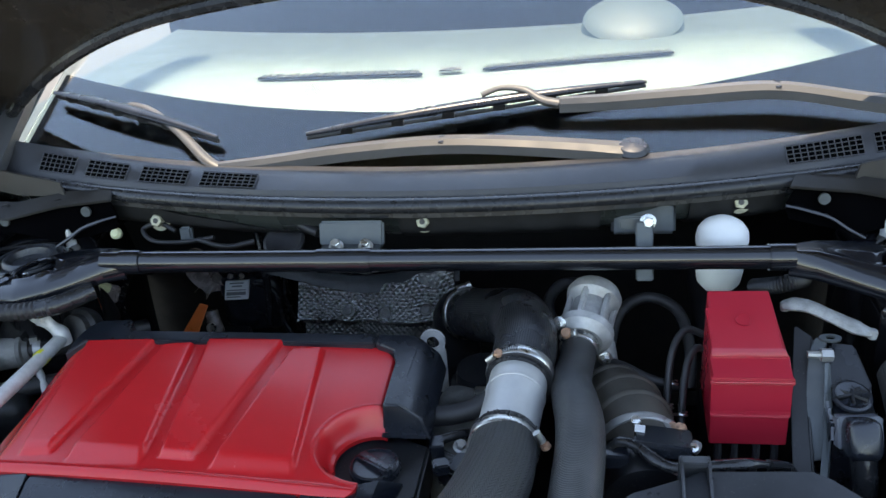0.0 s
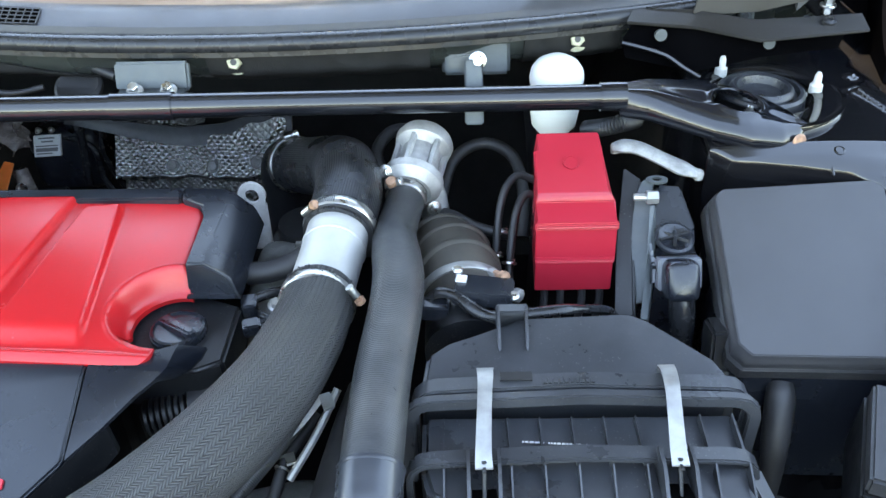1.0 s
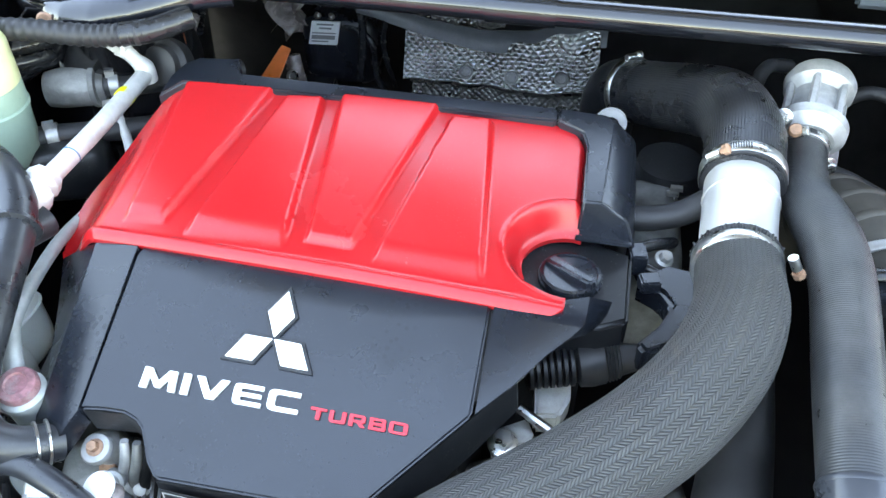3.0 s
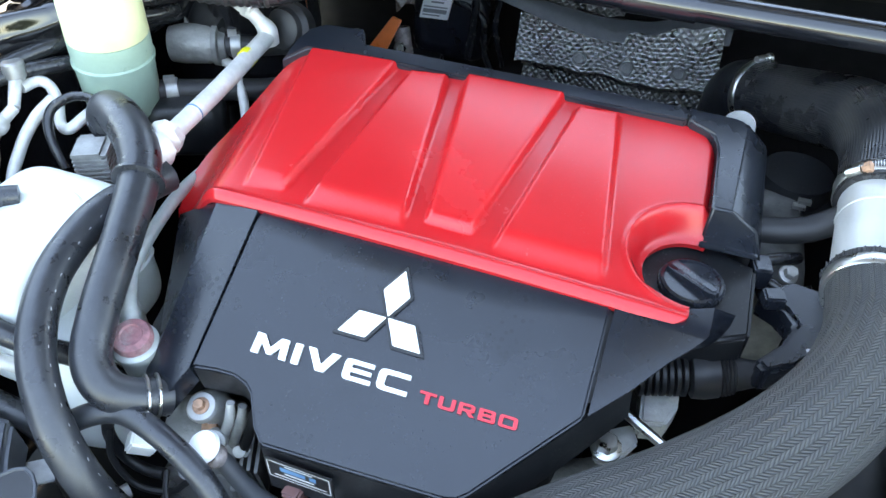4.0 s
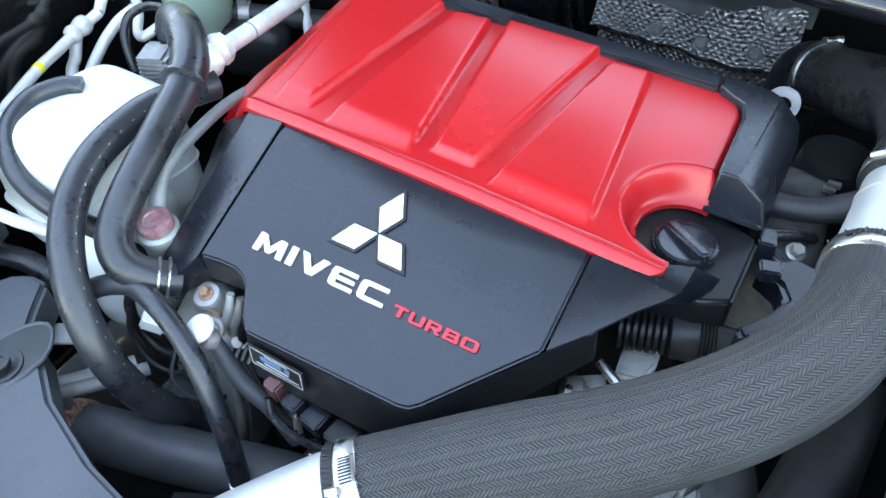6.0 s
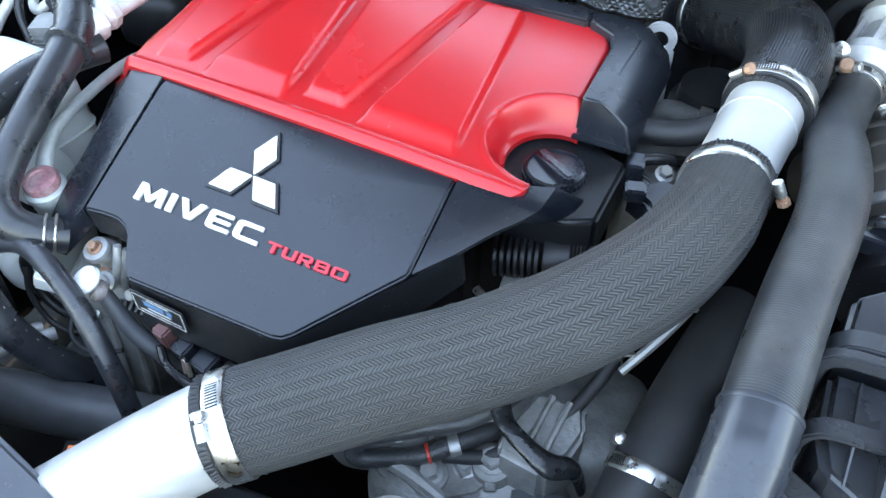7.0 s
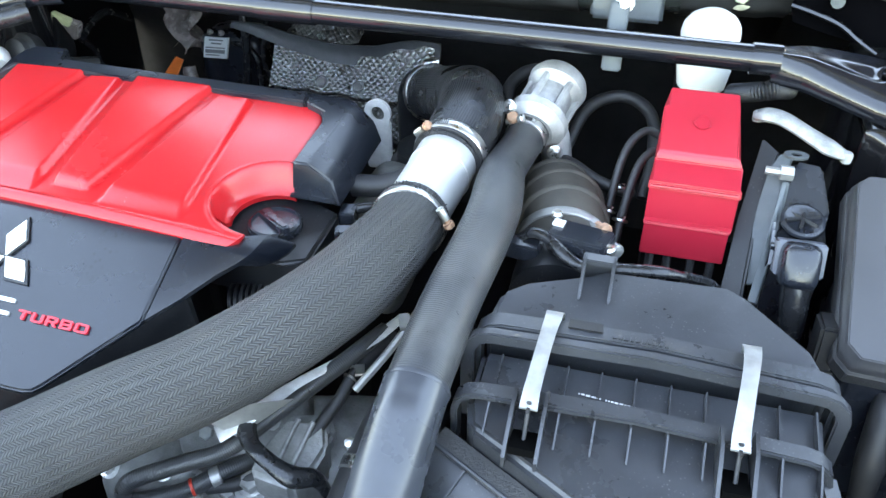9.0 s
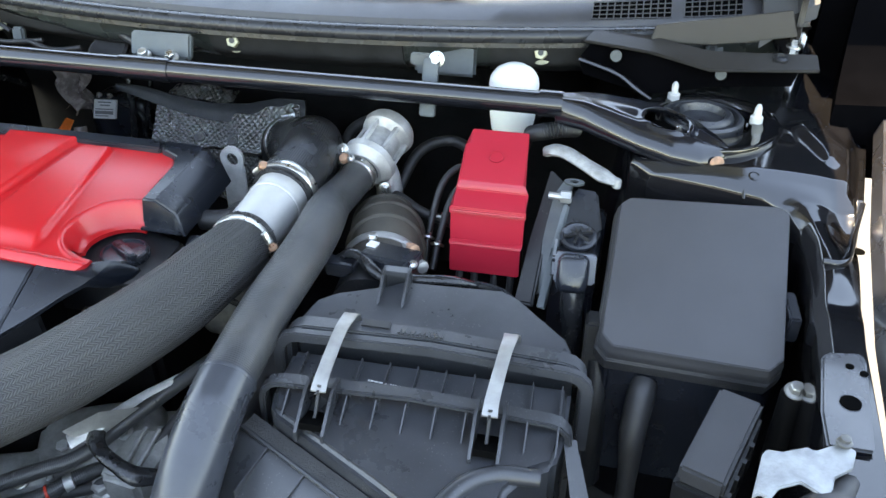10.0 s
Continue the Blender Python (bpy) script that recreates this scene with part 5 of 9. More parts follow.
# intake duct and throttle body behind the airbox
duct = thing("intake_duct", (0.21, 0.77, 0.80), "dusty brown-black rubber intake duct with rings", "intake duct")
DUCT = [(0.226, 0.700, 0.795), (0.222, 0.728, 0.800), (0.216, 0.765, 0.803), (0.205, 0.810, 0.795), (0.19, 0.86, 0.76), (0.17, 0.90, 0.70)]
bm = add_tube(B(), DUCT, [0.046, 0.047, 0.0455, 0.043, 0.042, 0.042], 40, 8)
part("duct_body", bm, BROWN_RUBBER, duct)
for p, r in (((0.2190, 0.748, 0.8015), 0.0505), ((0.2120, 0.785, 0.7995), 0.0482), ((0.200, 0.825, 0.787), 0.0465)):
    bm = B()
    add_lathe(bm, Vector(p), (-0.2, 0.95, -0.08), [(0, r - 0.006), (0.004, r - 0.001), (0.007, r), (0.012, r - 0.001), (0.018, r - 0.006)], 40)
    part("duct_ring", bm, BROWN_RUBBER, duct)
bm = B()
add_lathe(bm, (0.2225, 0.717, 0.7985), (-0.12, 0.99, 0.1), [(0, 0.044), (0, 0.0485), (0.001, 0.0492), (0.010, 0.0492), (0.011, 0.0485), (0.011, 0.044)], 48)
band = part("duct_clamp", bm, SPRING, duct, "dusty pale steel clamp")
for p, m in (((0.256, 0.713, 0.838), RUSTY), ((0.270, 0.696, 0.828), SPRING)):
    bm = B()
    add_lathe(bm, p, (0.5, -0.6, 0.1), [(0, 0.0045), (0.010, 0.0045), (0.010, 0.0075), (0.016, 0.0075), (0.017, 0.005)], 8)
    part("clamp_screw", bm, m, band)
bm = add_tube(B(), [(0.252, 0.718, 0.836), (0.262, 0.706, 0.836), (0.272, 0.694, 0.826)], [0.006, 0.005, 0.006], 8, 4)
part("clamp_tongue", bm, SPRING, band)

sensor = thing("air_flow_sensor", (0.232, 0.675, 0.76), "black air flow sensor housing with a small white label", "sensor")
bm = B()
add_lathe(bm, (0.2265, 0.722, 0.795), (0.02, -0.99, -0.06), [(0, 0.044), (0.02, 0.046), (0.055, 0.047), (0.08, 0.047)], 40)
part("tube", bm, BLACK_MATT, sensor)
bm = B()
add_box(bm, (0.243, 0.679, 0.841), (0.060, 0.044, 0.016), (-12, 2, -8))
part("sensor_box", bm, BLACK, sensor, bevel=0.002)
bm = B()
add_box(bm, (0.220, 0.690, 0.8500), (0.011, 0.013, 0.0025), (-12, 2, -8))
part("sensor_label", bm, LABEL_WHITE, sensor)
for p in ((0.216, 0.703, 0.850), (0.272, 0.664, 0.845)):
    bm = B()
    add_lathe(bm, p, (0, -0.2, 1), [(0, 0.006), (0.003, 0.006), (0.004, 0.004), (0.003, 0.0)], 14)
    part("sensor_screw", bm, STEEL, sensor)
bm = B()
add_box(bm, (0.190, 0.664, 0.832), (0.034, 0.020, 0.018), (0, 0, -6))
part("plug", bm, BLACK, sensor, bevel=0.002)
wire = thing("sensor_wiring", (0.25, 0.65, 0.83), "taped black wiring loom beside the airbox", "wiring")
bm = add_tube(B(), [(0.178, 0.668, 0.834), (0.196, 0.672, 0.846), (0.214, 0.664, 0.848), (0.228, 0.650, 0.845), (0.246, 0.640, 0.842), (0.266, 0.634, 0.846), (0.292, 0.634, 0.850), (0.322, 0.640, 0.848), (0.345, 0.652, 0.838)], [0.005, 0.007, 0.0065, 0.0075, 0.0055, 0.007, 0.006, 0.0065, 0.004], 10, 6, flat=0.7)
part("loom", bm, TAPE, wire)
bm = add_tube(B(), [(0.345, 0.652, 0.838), (0.37, 0.67, 0.82), (0.39, 0.70, 0.78)], 0.005, 8, 5)
part("loom_tail", bm, TAPE, wire)

# breather pipe from the cover to the coupler, lifting eye
breather = solo("breather_hose", add_tube(B(), [(-0.014, 0.735, 0.826), (0.012, 0.738, 0.828), (0.036, 0.742, 0.834), (0.060, 0.752, 0.845)], 0.0125, 18, 6), RUBBER, "black rubber breather hose beside the engine cover", "hose")
eye = thing("lifting_eye", (-0.034, 0.88, 0.78), "pale steel lifting eye with a round hole", "lifting eye")
bm = B()
outer, inner = [], []
for i in range(29):
    a = radians(-30 + 240 * i / 28)
    outer.append((-0.034 + 0.0170 * math.cos(a), 0.880, 0.836 + 0.0180 * math.sin(a)))
inner = [(-0.034 + 0.0088 * math.cos(radians(-90 + 360 * k / 30)), 0.880, 0.835 + 0.0100 * math.sin(radians(-90 + 360 * k / 30))) for k in range(31)]
outer = [(-0.018, 0.880, 0.790)] + outer + [(-0.050, 0.880, 0.790)]
rows = [[bm.verts.new(Vector(p) + Vector((0, d, 0))) for p in ring] for ring in (outer, inner) for d in (0, 0.005)]
for i in range(30):
    for a, b in ((0, 2), (3, 1), (1, 0), (2, 3)):
        q = [rows[a][i], rows[a][i + 1], rows[b][i + 1], rows[b][i]]
        if len(set(v.co.to_tuple(6) for v in q)) == 4:
            bm.faces.new(q)
bmesh.ops.recalc_face_normals(bm, faces=bm.faces)
part("eye_ring", bm, AC_PIPE, eye)
bm = B()
add_box(bm, (-0.034, 0.883, 0.790), (0.033, 0.005, 0.070))
part("eye_plate", bm, AC_PIPE, eye, bevel=0.0015)


# ---- strut brace ----
brace = thing("strut_brace", (MID, 0.885, 0.93), "black painted steel strut brace across the bay", "strut brace")
bm = add_tube(B(), [(-0.475, 0.885, 0.957), (0.395, 0.885, 0.957)], 0.0145, 28, 20)
part("brace_tube", bm, BAR, brace)
bm = add_tube(B(), [(-0.176, 0.885, 0.957), (-0.105, 0.885, 0.957)], 0.0162, 28, 6)
part("sleeve", bm, BAR, brace)
for s in (1, -1):
    def X(x):
        return x if s > 0 else -0.036 - x
    bm = add_tube(B(), [(X(0.383), 0.885, 0.957), (X(0.412), 0.885, 0.957)], 0.0168, 28, 4)
    part("end_collar", bm, BAR, brace)
    # flattened end: a pressed shell with a rolled front edge and a big hole over the stud
    BACK = [(0.405, 0.898), (0.435, 0.918), (0.47, 0.934), (0.505, 0.940), (0.545, 0.934), (0.580, 0.912), (0.602, 0.880), (0.614, 0.852)]
    FRONT = [(0.405, 0.871), (0.435, 0.866), (0.47, 0.852), (0.505, 0.835), (0.545, 0.823), (0.580, 0.824), (0.602, 0.834), (0.614, 0.846)]
    HIGH = [(0.405, 0.968), (0.44, 0.965), (0.48, 0.958), (0.53, 0.952), (0.57, 0.945), (0.60, 0.938), (0.614, 0.934)]
    bm = B()
    rows = []
    for i in range(91):
        x = 0.405 + 0.209 * i / 90
        y0, y1, zt = blend(FRONT, x), blend(BACK, x), blend(HIGH, x)
        row = []
        for j in range(49):
            v = j / 48
            y = y0 + (y1 - y0) * v
            w = max(0.0, 1 - v / 0.34)
            z = zt - 0.026 * (1 - math.sqrt(max(0.0, 1 - w * w))) - 0.014 * ease(0.84, 1.0, v) ** 2
            r = math.hypot((x - 0.539) / 0.027, (y - 0.8805) / 0.027)
            z += 0.003 * math.exp(-((r - 1.12) / 0.14) ** 2) - 0.005 * (1 - ease(0.4, 0.62, v)) * ease(0.44, 0.52, x) * ease(0.26, 0.40, v)
            row.append(bm.verts.new((X(x), y, z)))
        rows.append(row)
    for a, b in zip(rows, rows[1:]):
        for j in range(48):
            c = (a[j].co + b[j + 1].co) / 2
            if math.hypot((c.x - X(0.539)) / 0.027, (c.y - 0.8805) / 0.027) > 1:
                bm.faces.new((a[j], b[j], b[j + 1], a[j + 1]))
    bmesh.ops.delete(bm, geom=[v for v in bm.verts if not v.link_faces], context="VERTS")
    rim(bm, (0, 0.004, -0.006))
    # added black disc that stands in for the shade inside the brace hole
    well = B()
    add_lathe(well, (X(0.539), 0.8805, 0.929), (0, 0, 1), [(0, 0.034), (0.006, 0.034), (0.006, 0.010), (0.0055, 0.0)], 32)
    end = part("brace_end", bm, BAR, brace, "flattened end of the brace with a big hole", smooth=60)
    bm = B()
    add_lathe(bm, (X(0.598), 0.830, 0.924), (0.25, -0.9, 0.2), [(0, 0.009), (0.002, 0.007)], 12)
    part("rust_chip", bm, RUSTY, end, "rusted chip at the tip")
    part("hole_shade_disc", well, HOLE, end, "black disc added below the brace hole in place of shade")

# firewall fittings
def bracket_centre():
    b = thing("brace_bracket", (-0.14, 0.93, 0.96), "pale grey bracket with two bolts behind the brace", "bracket")
    bm = B()
    add_box(bm, (-0.140, 0.935, 0.972), (0.088, 0.012, 0.034), (-20, 0, 0))
    add_box(bm, (-0.140, 0.912, 0.957), (0.084, 0.05, 0.006))
    part("bracket_plate", bm, PALE_GREY, b, bevel=0.003)
    for x in (-0.158, -0.118):
        hex_bolt(b, (x, 0.915, 0.962), (0, -0.5, 1), 0.0068, STEEL)


bracket_centre()
tab = thing("brace_tab", (0.24, 0.93, 0.93), "pale steel tab bolted behind the brace", "bracket")
bm = B()
add_box(bm, (0.240, 0.908, 0.955), (0.022, 0.004, 0.075), (-25, 0, 0))
add_box(bm, (0.232, 0.935, 0.982), (0.045, 0.006, 0.016), (-10, 0, 0))
part("tab_plate", bm, PALE_GREY, tab, bevel=0.002)
hex_bolt(tab, (0.245, 0.930, 0.985), (0, -1, 0.35), 0.007, STEEL)
bm = B()
add_box(bm, (0.245, lip_y(0.245) + 0.014, 0.962), (0.085, 0.008, 0.042), (-14, 0, 0))
solo("sealing_plate", bm, PALE_GREY, "pale grey plate on the cowl front", "plate", bevel=0.004)
for x, z, m in ((-0.048, 0.972, BRASS), (0.372, 0.972, BRASS), (-0.455, 0.958, BRASS), (0.437, 0.994, YELLOW), (0.475, 0.975, PALE_GREY), (-0.58, 0.955, PALE_GREY), (0.60, 0.972, PALE_GREY), (-0.65, 0.965, PALE_GREY)):
    g = thing("cowl_nut", (x, lip_y(x) + 0.005, z), "yellowish flanged nut on the cowl front" if m is BRASS else "small pale fastener on the cowl front", "nut", group="cowl nuts")
    hex_bolt(g, (x, lip_y(x) + 0.018, z), (0, -1, 0.35), 0.0095, m, 1.75, name="nut", height=0.012)
    bm = B()
    add_lathe(bm, (x, lip_y(x) + 0.004, z + 0.005), (0, -1, 0.35), [(0, 0.004), (0.002, 0.004)], 10)
    part("nut_bore", bm, LABEL_BLACK, g)
bm = B()
add_box(bm, (-0.405, lip_y(-0.4) + 0.004, 0.945), (0.018, 0.012, 0.026), (-10, 0, 6))
solo("wire_clip", bm, PALE_GREY, "pale green-grey plastic wire clip on the cowl front", "clip", bevel=0.003)

# brake fluid reservoir
res = thing("brake_reservoir", (0.345, 0.965, 0.86), "milky brake fluid reservoir with a white screw cap", "reservoir")
bm = B()
add_lathe(bm, (0.343, 0.965, 0.934), (0, -0.12, 1), [(0, 0.028), (0.002, 0.032), (0.012, 0.0335), (0.022, 0.0320), (0.030, 0.0270), (0.036, 0.0185), (0.0385, 0.009), (0.039, 0.0)], 36)
part("cap", bm, WHITE, res, "bright white ribbed screw cap")
bm = B()
add_lathe(bm, (0.343, 0.968, 0.872), (0, -0.02, 1), [(0, 0.020), (0.010, 0.028), (0.03, 0.031), (0.05, 0.031), (0.058, 0.028), (0.066, 0.028)], 36)
part("bottle", bm, TANK, res)
cyl = solo("brake_cylinder", add_tube(B(), [(0.33, 0.93, 0.80), (0.34, 1.02, 0.83), (0.345, 1.12, 0.85), (0.35, 1.28, 0.86)], [0.02, 0.026, 0.03, 0.11], 28, 8), DARK, "dark brake master cylinder and servo", "brake cylinder")
spine = [Vector((0.375 + 0.055 * i / 52, 0.905 - 0.03 * math.sin(i / 52 * 3), 0.905 + 0.022 * math.sin(i / 52 * 2.5))) for i in range(53)]
corr = add_tube(B(), spine, [0.0086 if i % 2 else 0.0108 for i in range(53)], 16, 2)
solo("corrugated_conduit", corr, BLACK_MATT, "black corrugated conduit beside the reservoir", "conduit")

# red cover box
red_box = thing("red_relay_cover", (0.342, 0.785, 0.78), "crimson plastic terminal cover with stepped front", "terminal cover")
bm = B()
secs = [((0.301, 0.385), 0.733, 0.797), ((0.301, 0.385), 0.7345, 0.8335), ((0.300, 0.386), 0.7325, 0.8345), ((0.300, 0.386), 0.734, 0.8385), ((0.3005, 0.3865), 0.7365, 0.8395), ((0.300, 0.387), 0.7405, 0.8730), ((0.2985, 0.3885), 0.7375, 0.8740), ((0.2985, 0.3885), 0.7395, 0.8815), ((0.302, 0.387), 0.7445, 0.8830), ((0.302, 0.387), 0.7665, 0.8915), ((0.304, 0.384), 0.7685, 0.8990), ((0.304, 0.380), 0.7720, 0.9015), ((0.304, 0.379), 0.820, 0.922), ((0.308, 0.379), 0.823, 0.9235), ((0.308, 0.377), 0.846, 0.933)]
rows = [[bm.verts.new((x, y, z)) for x in xs] for xs, y, z in secs]
back = [bm.verts.new((x, 0.852, 0.80)) for x in (0.308, 0.377)]
rows.append(back)
for a, b in zip(rows, rows[1:]):
    bm.faces.new((a[0], a[1], b[1], b[0]))
bm.faces.new([r[0] for r in rows[::-1]])
bm.faces.new([r[1] for r in rows])
bm.faces.new((rows[0][1], rows[0][0], back[0], back[1]))
bmesh.ops.recalc_face_normals(bm, faces=bm.faces)
box = part("cover_shell", bm, CRIMSON, red_box, bevel=0.0010, segments=2)
for y, z in ((0.7385, 0.878),):
    bm = add_tube(B(), [(0.3015, y - 0.0005, z), (0.3855, y - 0.0005, z)], 0.0016, 8, 2)
    part("moulded_rib", bm, CRIMSON, box)
bm = B()
add_lathe(bm, (0.343, 0.806, 0.9172), (0, -0.43, 0.90), [(0, 0.009), (0.0012, 0.009), (0.0012, 0.0075), (0.0006, 0.0072)], 24)
part("moulded_mark", bm, CRIMSON, box)
bm = B()
add_box(bm, (0.342, 0.80, 0.60), (0.075, 0.09, 0.40))
solo("terminal_block", bm, DARK, "dark terminal block below the red cover", "terminal block", bevel=0.004)
for i, x in enumerate((0.310, 0.328, 0.352, 0.372)):
    solo("terminal_wire", add_tube(B(), [(x, 0.748, 0.81), (x + 0.003, 0.738, 0.78), (x - 0.004, 0.725, 0.72), (x, 0.70, 0.60)], 0.0045, 8, 5), RUBBER, "black wire below the red cover", "wire", group="terminal wires")

# control unit with bracket and connectors between red cover and fuse box
def add_puffed_boot(c):
    """A soft-edged block, longer than wide, tilted to the front."""
    bm = B()
    m = pose(*c, -28, 0, 0)
    rows = []
    for j in range(13):
        b = -math.pi / 2 + math.pi * j / 12
        row = []
        for i in range(24):
            a = 2 * math.pi * i / 24
            p = [math.copysign(abs(v) ** 0.45, v) for v in (math.cos(b) * math.cos(a), math.cos(b) * math.sin(a), math.sin(b))]
            row.append(bm.verts.new(m @ Vector((p[0] * 0.018, p[1] * 0.026, p[2] * 0.022))))
        rows.append(row)
    for a, b in zip(rows, rows[1:]):
        for i in range(24):
            bm.faces.new((a[i], a[(i + 1) % 24], b[(i + 1) % 24], b[i]))
    bmesh.ops.remove_doubles(bm, verts=bm.verts, dist=1e-5)
    bmesh.ops.recalc_face_normals(bm, faces=bm.faces)
    return bm


ecu = thing("control_unit", (0.44, 0.76, 0.70), "black control unit with silver bracket and big plug", "control unit")
bm = B()
add_box(bm, (0.452, 0.775, 0.765), (0.05, 0.13, 0.16), (0, 0, -4))
part("unit_body", bm, BLACK, ecu, bevel=0.004)
settle[0] = True
bm = B()
add_prism(bm, [(0.400, 0.722, 0.790), (0.411, 0.785, 0.862), (0.415, 0.800, 0.884), (0.424, 0.812, 0.896), (0.436, 0.812, 0.897), (0.432, 0.797, 0.882), (0.427, 0.770, 0.858), (0.420, 0.722, 0.795)], (0.002, 0.003, -0.004))
brk = part("bracket", bm, PALE_GREY, ecu, "dull steel bracket", bevel=0.001)
bm = B()
add_prism(bm, [(0.411, 0.700, 0.788), (0.420, 0.735, 0.842), (0.428, 0.785, 0.880), (0.434, 0.785, 0.879), (0.428, 0.735, 0.838), (0.420, 0.700, 0.786)], (0.002, 0.002, -0.003))
part("bracket_edge", bm, PALE_GREY, brk, bevel=0.0008)
bm = B()
outer = [bm.verts.new((0.4375 + 0.012 * math.cos(a), 0.803 + 0.0085 * math.sin(a), 0.9015)) for a in [2 * math.pi * i / 24 for i in range(24)]]
inner = [bm.verts.new((0.4375 + 0.0055 * math.cos(a), 0.803 + 0.0040 * math.sin(a), 0.9015)) for a in [2 * math.pi * i / 24 for i in range(24)]]
for i in range(24):
    bm.faces.new((outer[i], outer[(i + 1) % 24], inner[(i + 1) % 24], inner[i]))
rim(bm, (0, 0.001, -0.003))
part("bracket_ear", bm, PALE_GREY, brk)
bm = B()
add_tube(bm, [(0.410, 0.786, 0.889), (0.428, 0.785, 0.889)], 0.0042, 8, 1)
add_lathe(bm, (0.424, 0.785, 0.889), (1, 0, 0), [(0, 0.0078), (0.012, 0.0078), (0.013, 0.006)], 6)
part("bracket_nut", bm, SPRING, brk)
bm = B()
add_prism(bm, [(0.406, 0.838, 0.900), (0.424, 0.822, 0.892), (0.410, 0.760, 0.835), (0.406, 0.704, 0.788), (0.384, 0.705, 0.788), (0.392, 0.77, 0.84)], (0.003, 0.0, -0.006))
part("rubber_flap", bm, BLACK_MATT, ecu, "black rubber flap behind the bracket", bevel=0.002)
bm = B()
add_prism(bm, [(0.440, 0.812, 0.892), (0.466, 0.810, 0.890), (0.476, 0.765, 0.862), (0.470, 0.755, 0.852), (0.430, 0.757, 0.853), (0.428, 0.767, 0.862)], (0, 0.004, -0.05))
part("upper_shell", bm, BLACK, ecu, bevel=0.003)
bm = B()
add_box(bm, (0.450, 0.732, 0.828), (0.046, 0.046, 0.034), (-24, 0, 2))
plug = part("plug_housing", bm, PLUG_GREY, ecu, "pale grey-blue plug housing", bevel=0.002)
for i in range(5):
    bm = B()
    add_box(bm, (0.4255, 0.722 + i * 0.008, 0.832 + i * 0.0035), (0.003, 0.003, 0.020), (-24, 0, 2))
    part("housing_rib", bm, PLUG_GREY, plug)
bm = B()
add_lathe(bm, (0.450, 0.750, 0.856), (0.05, -0.35, 1), [(0, 0.021), (0.004, 0.021), (0.005, 0.018), (0.003, 0.015), (0.003, 0.0)], 28)
lever = part("plug_lever", bm, BLACK, plug)
for a in (20, 80, 140):
    bm = B()
    add_box(bm, (0.450, 0.749, 0.8605), (0.034, 0.003, 0.003), (19, 0, a))
    part("lever_spoke", bm, BLACK_MATT, lever)
bm = add_puffed_boot((0.449, 0.707, 0.834))
part("plug_boot", bm, BLACK, plug, "rounded black plug boot")
bm = add_tube(B(), [(0.450, 0.700, 0.828), (0.452, 0.690, 0.80), (0.455, 0.690, 0.76), (0.456, 0.70, 0.66)], [0.014, 0.014, 0.0125, 0.0125], 14, 6)
part("plug_cable", bm, TAPE, plug)
settle[0] = False
strip_bar = thing("frosted_strip", (0.44, 0.83, 0.88), "frosted grey plastic strip with knobbly ends", "strip")
bm = B()
add_tube(bm, [(0.398, 0.855, 0.908), (0.408, 0.852, 0.911), (0.425, 0.846, 0.911), (0.447, 0.834, 0.905), (0.470, 0.820, 0.899), (0.486, 0.814, 0.895)], [0.009, 0.0135, 0.0125, 0.012, 0.0135, 0.008], 12, 6, flat=0.45)
part("strip_body", bm, STRIP, strip_bar)
for p in ((0.400, 0.854, 0.908), (0.487, 0.813, 0.895)):
    bm = B()
    add_lathe(bm, p, (0, 0, 1), [(-0.006, 0.005), (0.002, 0.006), (0.005, 0.004)], 10)
    part("strip_knob", bm, STRIP, strip_bar)

# fuse box
fuse = thing("fuse_box", (0.58, 0.68, 0.66), "black plastic fuse box with a broad flat lid", "fuse box")
FA, FB, FC, FD = Vector((0.492, 0.778, 0.898)), Vector((0.682, 0.793, 0.898)), Vector((0.664, 0.588, 0.822)), Vector((0.482, 0.592, 0.824))
fx, fy = (FB - FA).normalized(), (FA - FD).normalized()
fn = fx.cross(fy).normalized()
lid = []
for p, s in ((FD, (1, 1)), (FC, (-1, 1)), (FB, (-1, -1)), (FA, (1, -1))):
    lid.append((p, s))
outline = [FD + fx * 0.012, FC - fx * 0.014, FC + fy * 0.014, FB - fy * 0.010, FB - fx * 0.010, FA + fx * 0.010, FA - fy * 0.010, FD + fy * 0.014]
mid = sum(outline, Vector()) / 8
bm = B()
tops = [bm.verts.new(mid + (p - mid) * 0.978) for p in outline]
mids = [bm.verts.new(p - fn * 0.009) for p in outline]
step = [bm.verts.new(mid + (p - mid) * 1.012 - fn * 0.011) for p in outline]
lows = [bm.verts.new(mid + (p - mid) * 1.015 - fn * 0.022) for p in outline]
lip = [bm.verts.new(mid + (p - mid) * 1.030 - fn * 0.0235) for p in outline]
foot = [bm.verts.new(mid + (p - mid) * 1.030 - fn * 0.040) for p in outline]
bm.faces.new(tops)
for a, b in ((tops, mids), (mids, step), (step, lows), (lows, lip), (lip, foot)):
    for i in range(8):
        bm.faces.new((a[i], b[i], b[(i + 1) % 8], a[(i + 1) % 8]))
bmesh.ops.recalc_face_normals(bm, faces=bm.faces)
part("lid", bm, GREY_LID, fuse, "flat dusty black lid with bevelled edge", bevel=0.0012, segments=2)
bm = B()
add_prism(bm, [mid + (p - mid) * 0.985 - fn * 0.028 for p in outline], (0, 0, -0.16))
part("box_body", bm, BLACK, fuse, bevel=0.003)
bm = B()
add_box(bm, (0.676, 0.668, 0.835), (0.012, 0.05, 0.03))
part("side_latch", bm, BLACK, fuse, bevel=0.002)
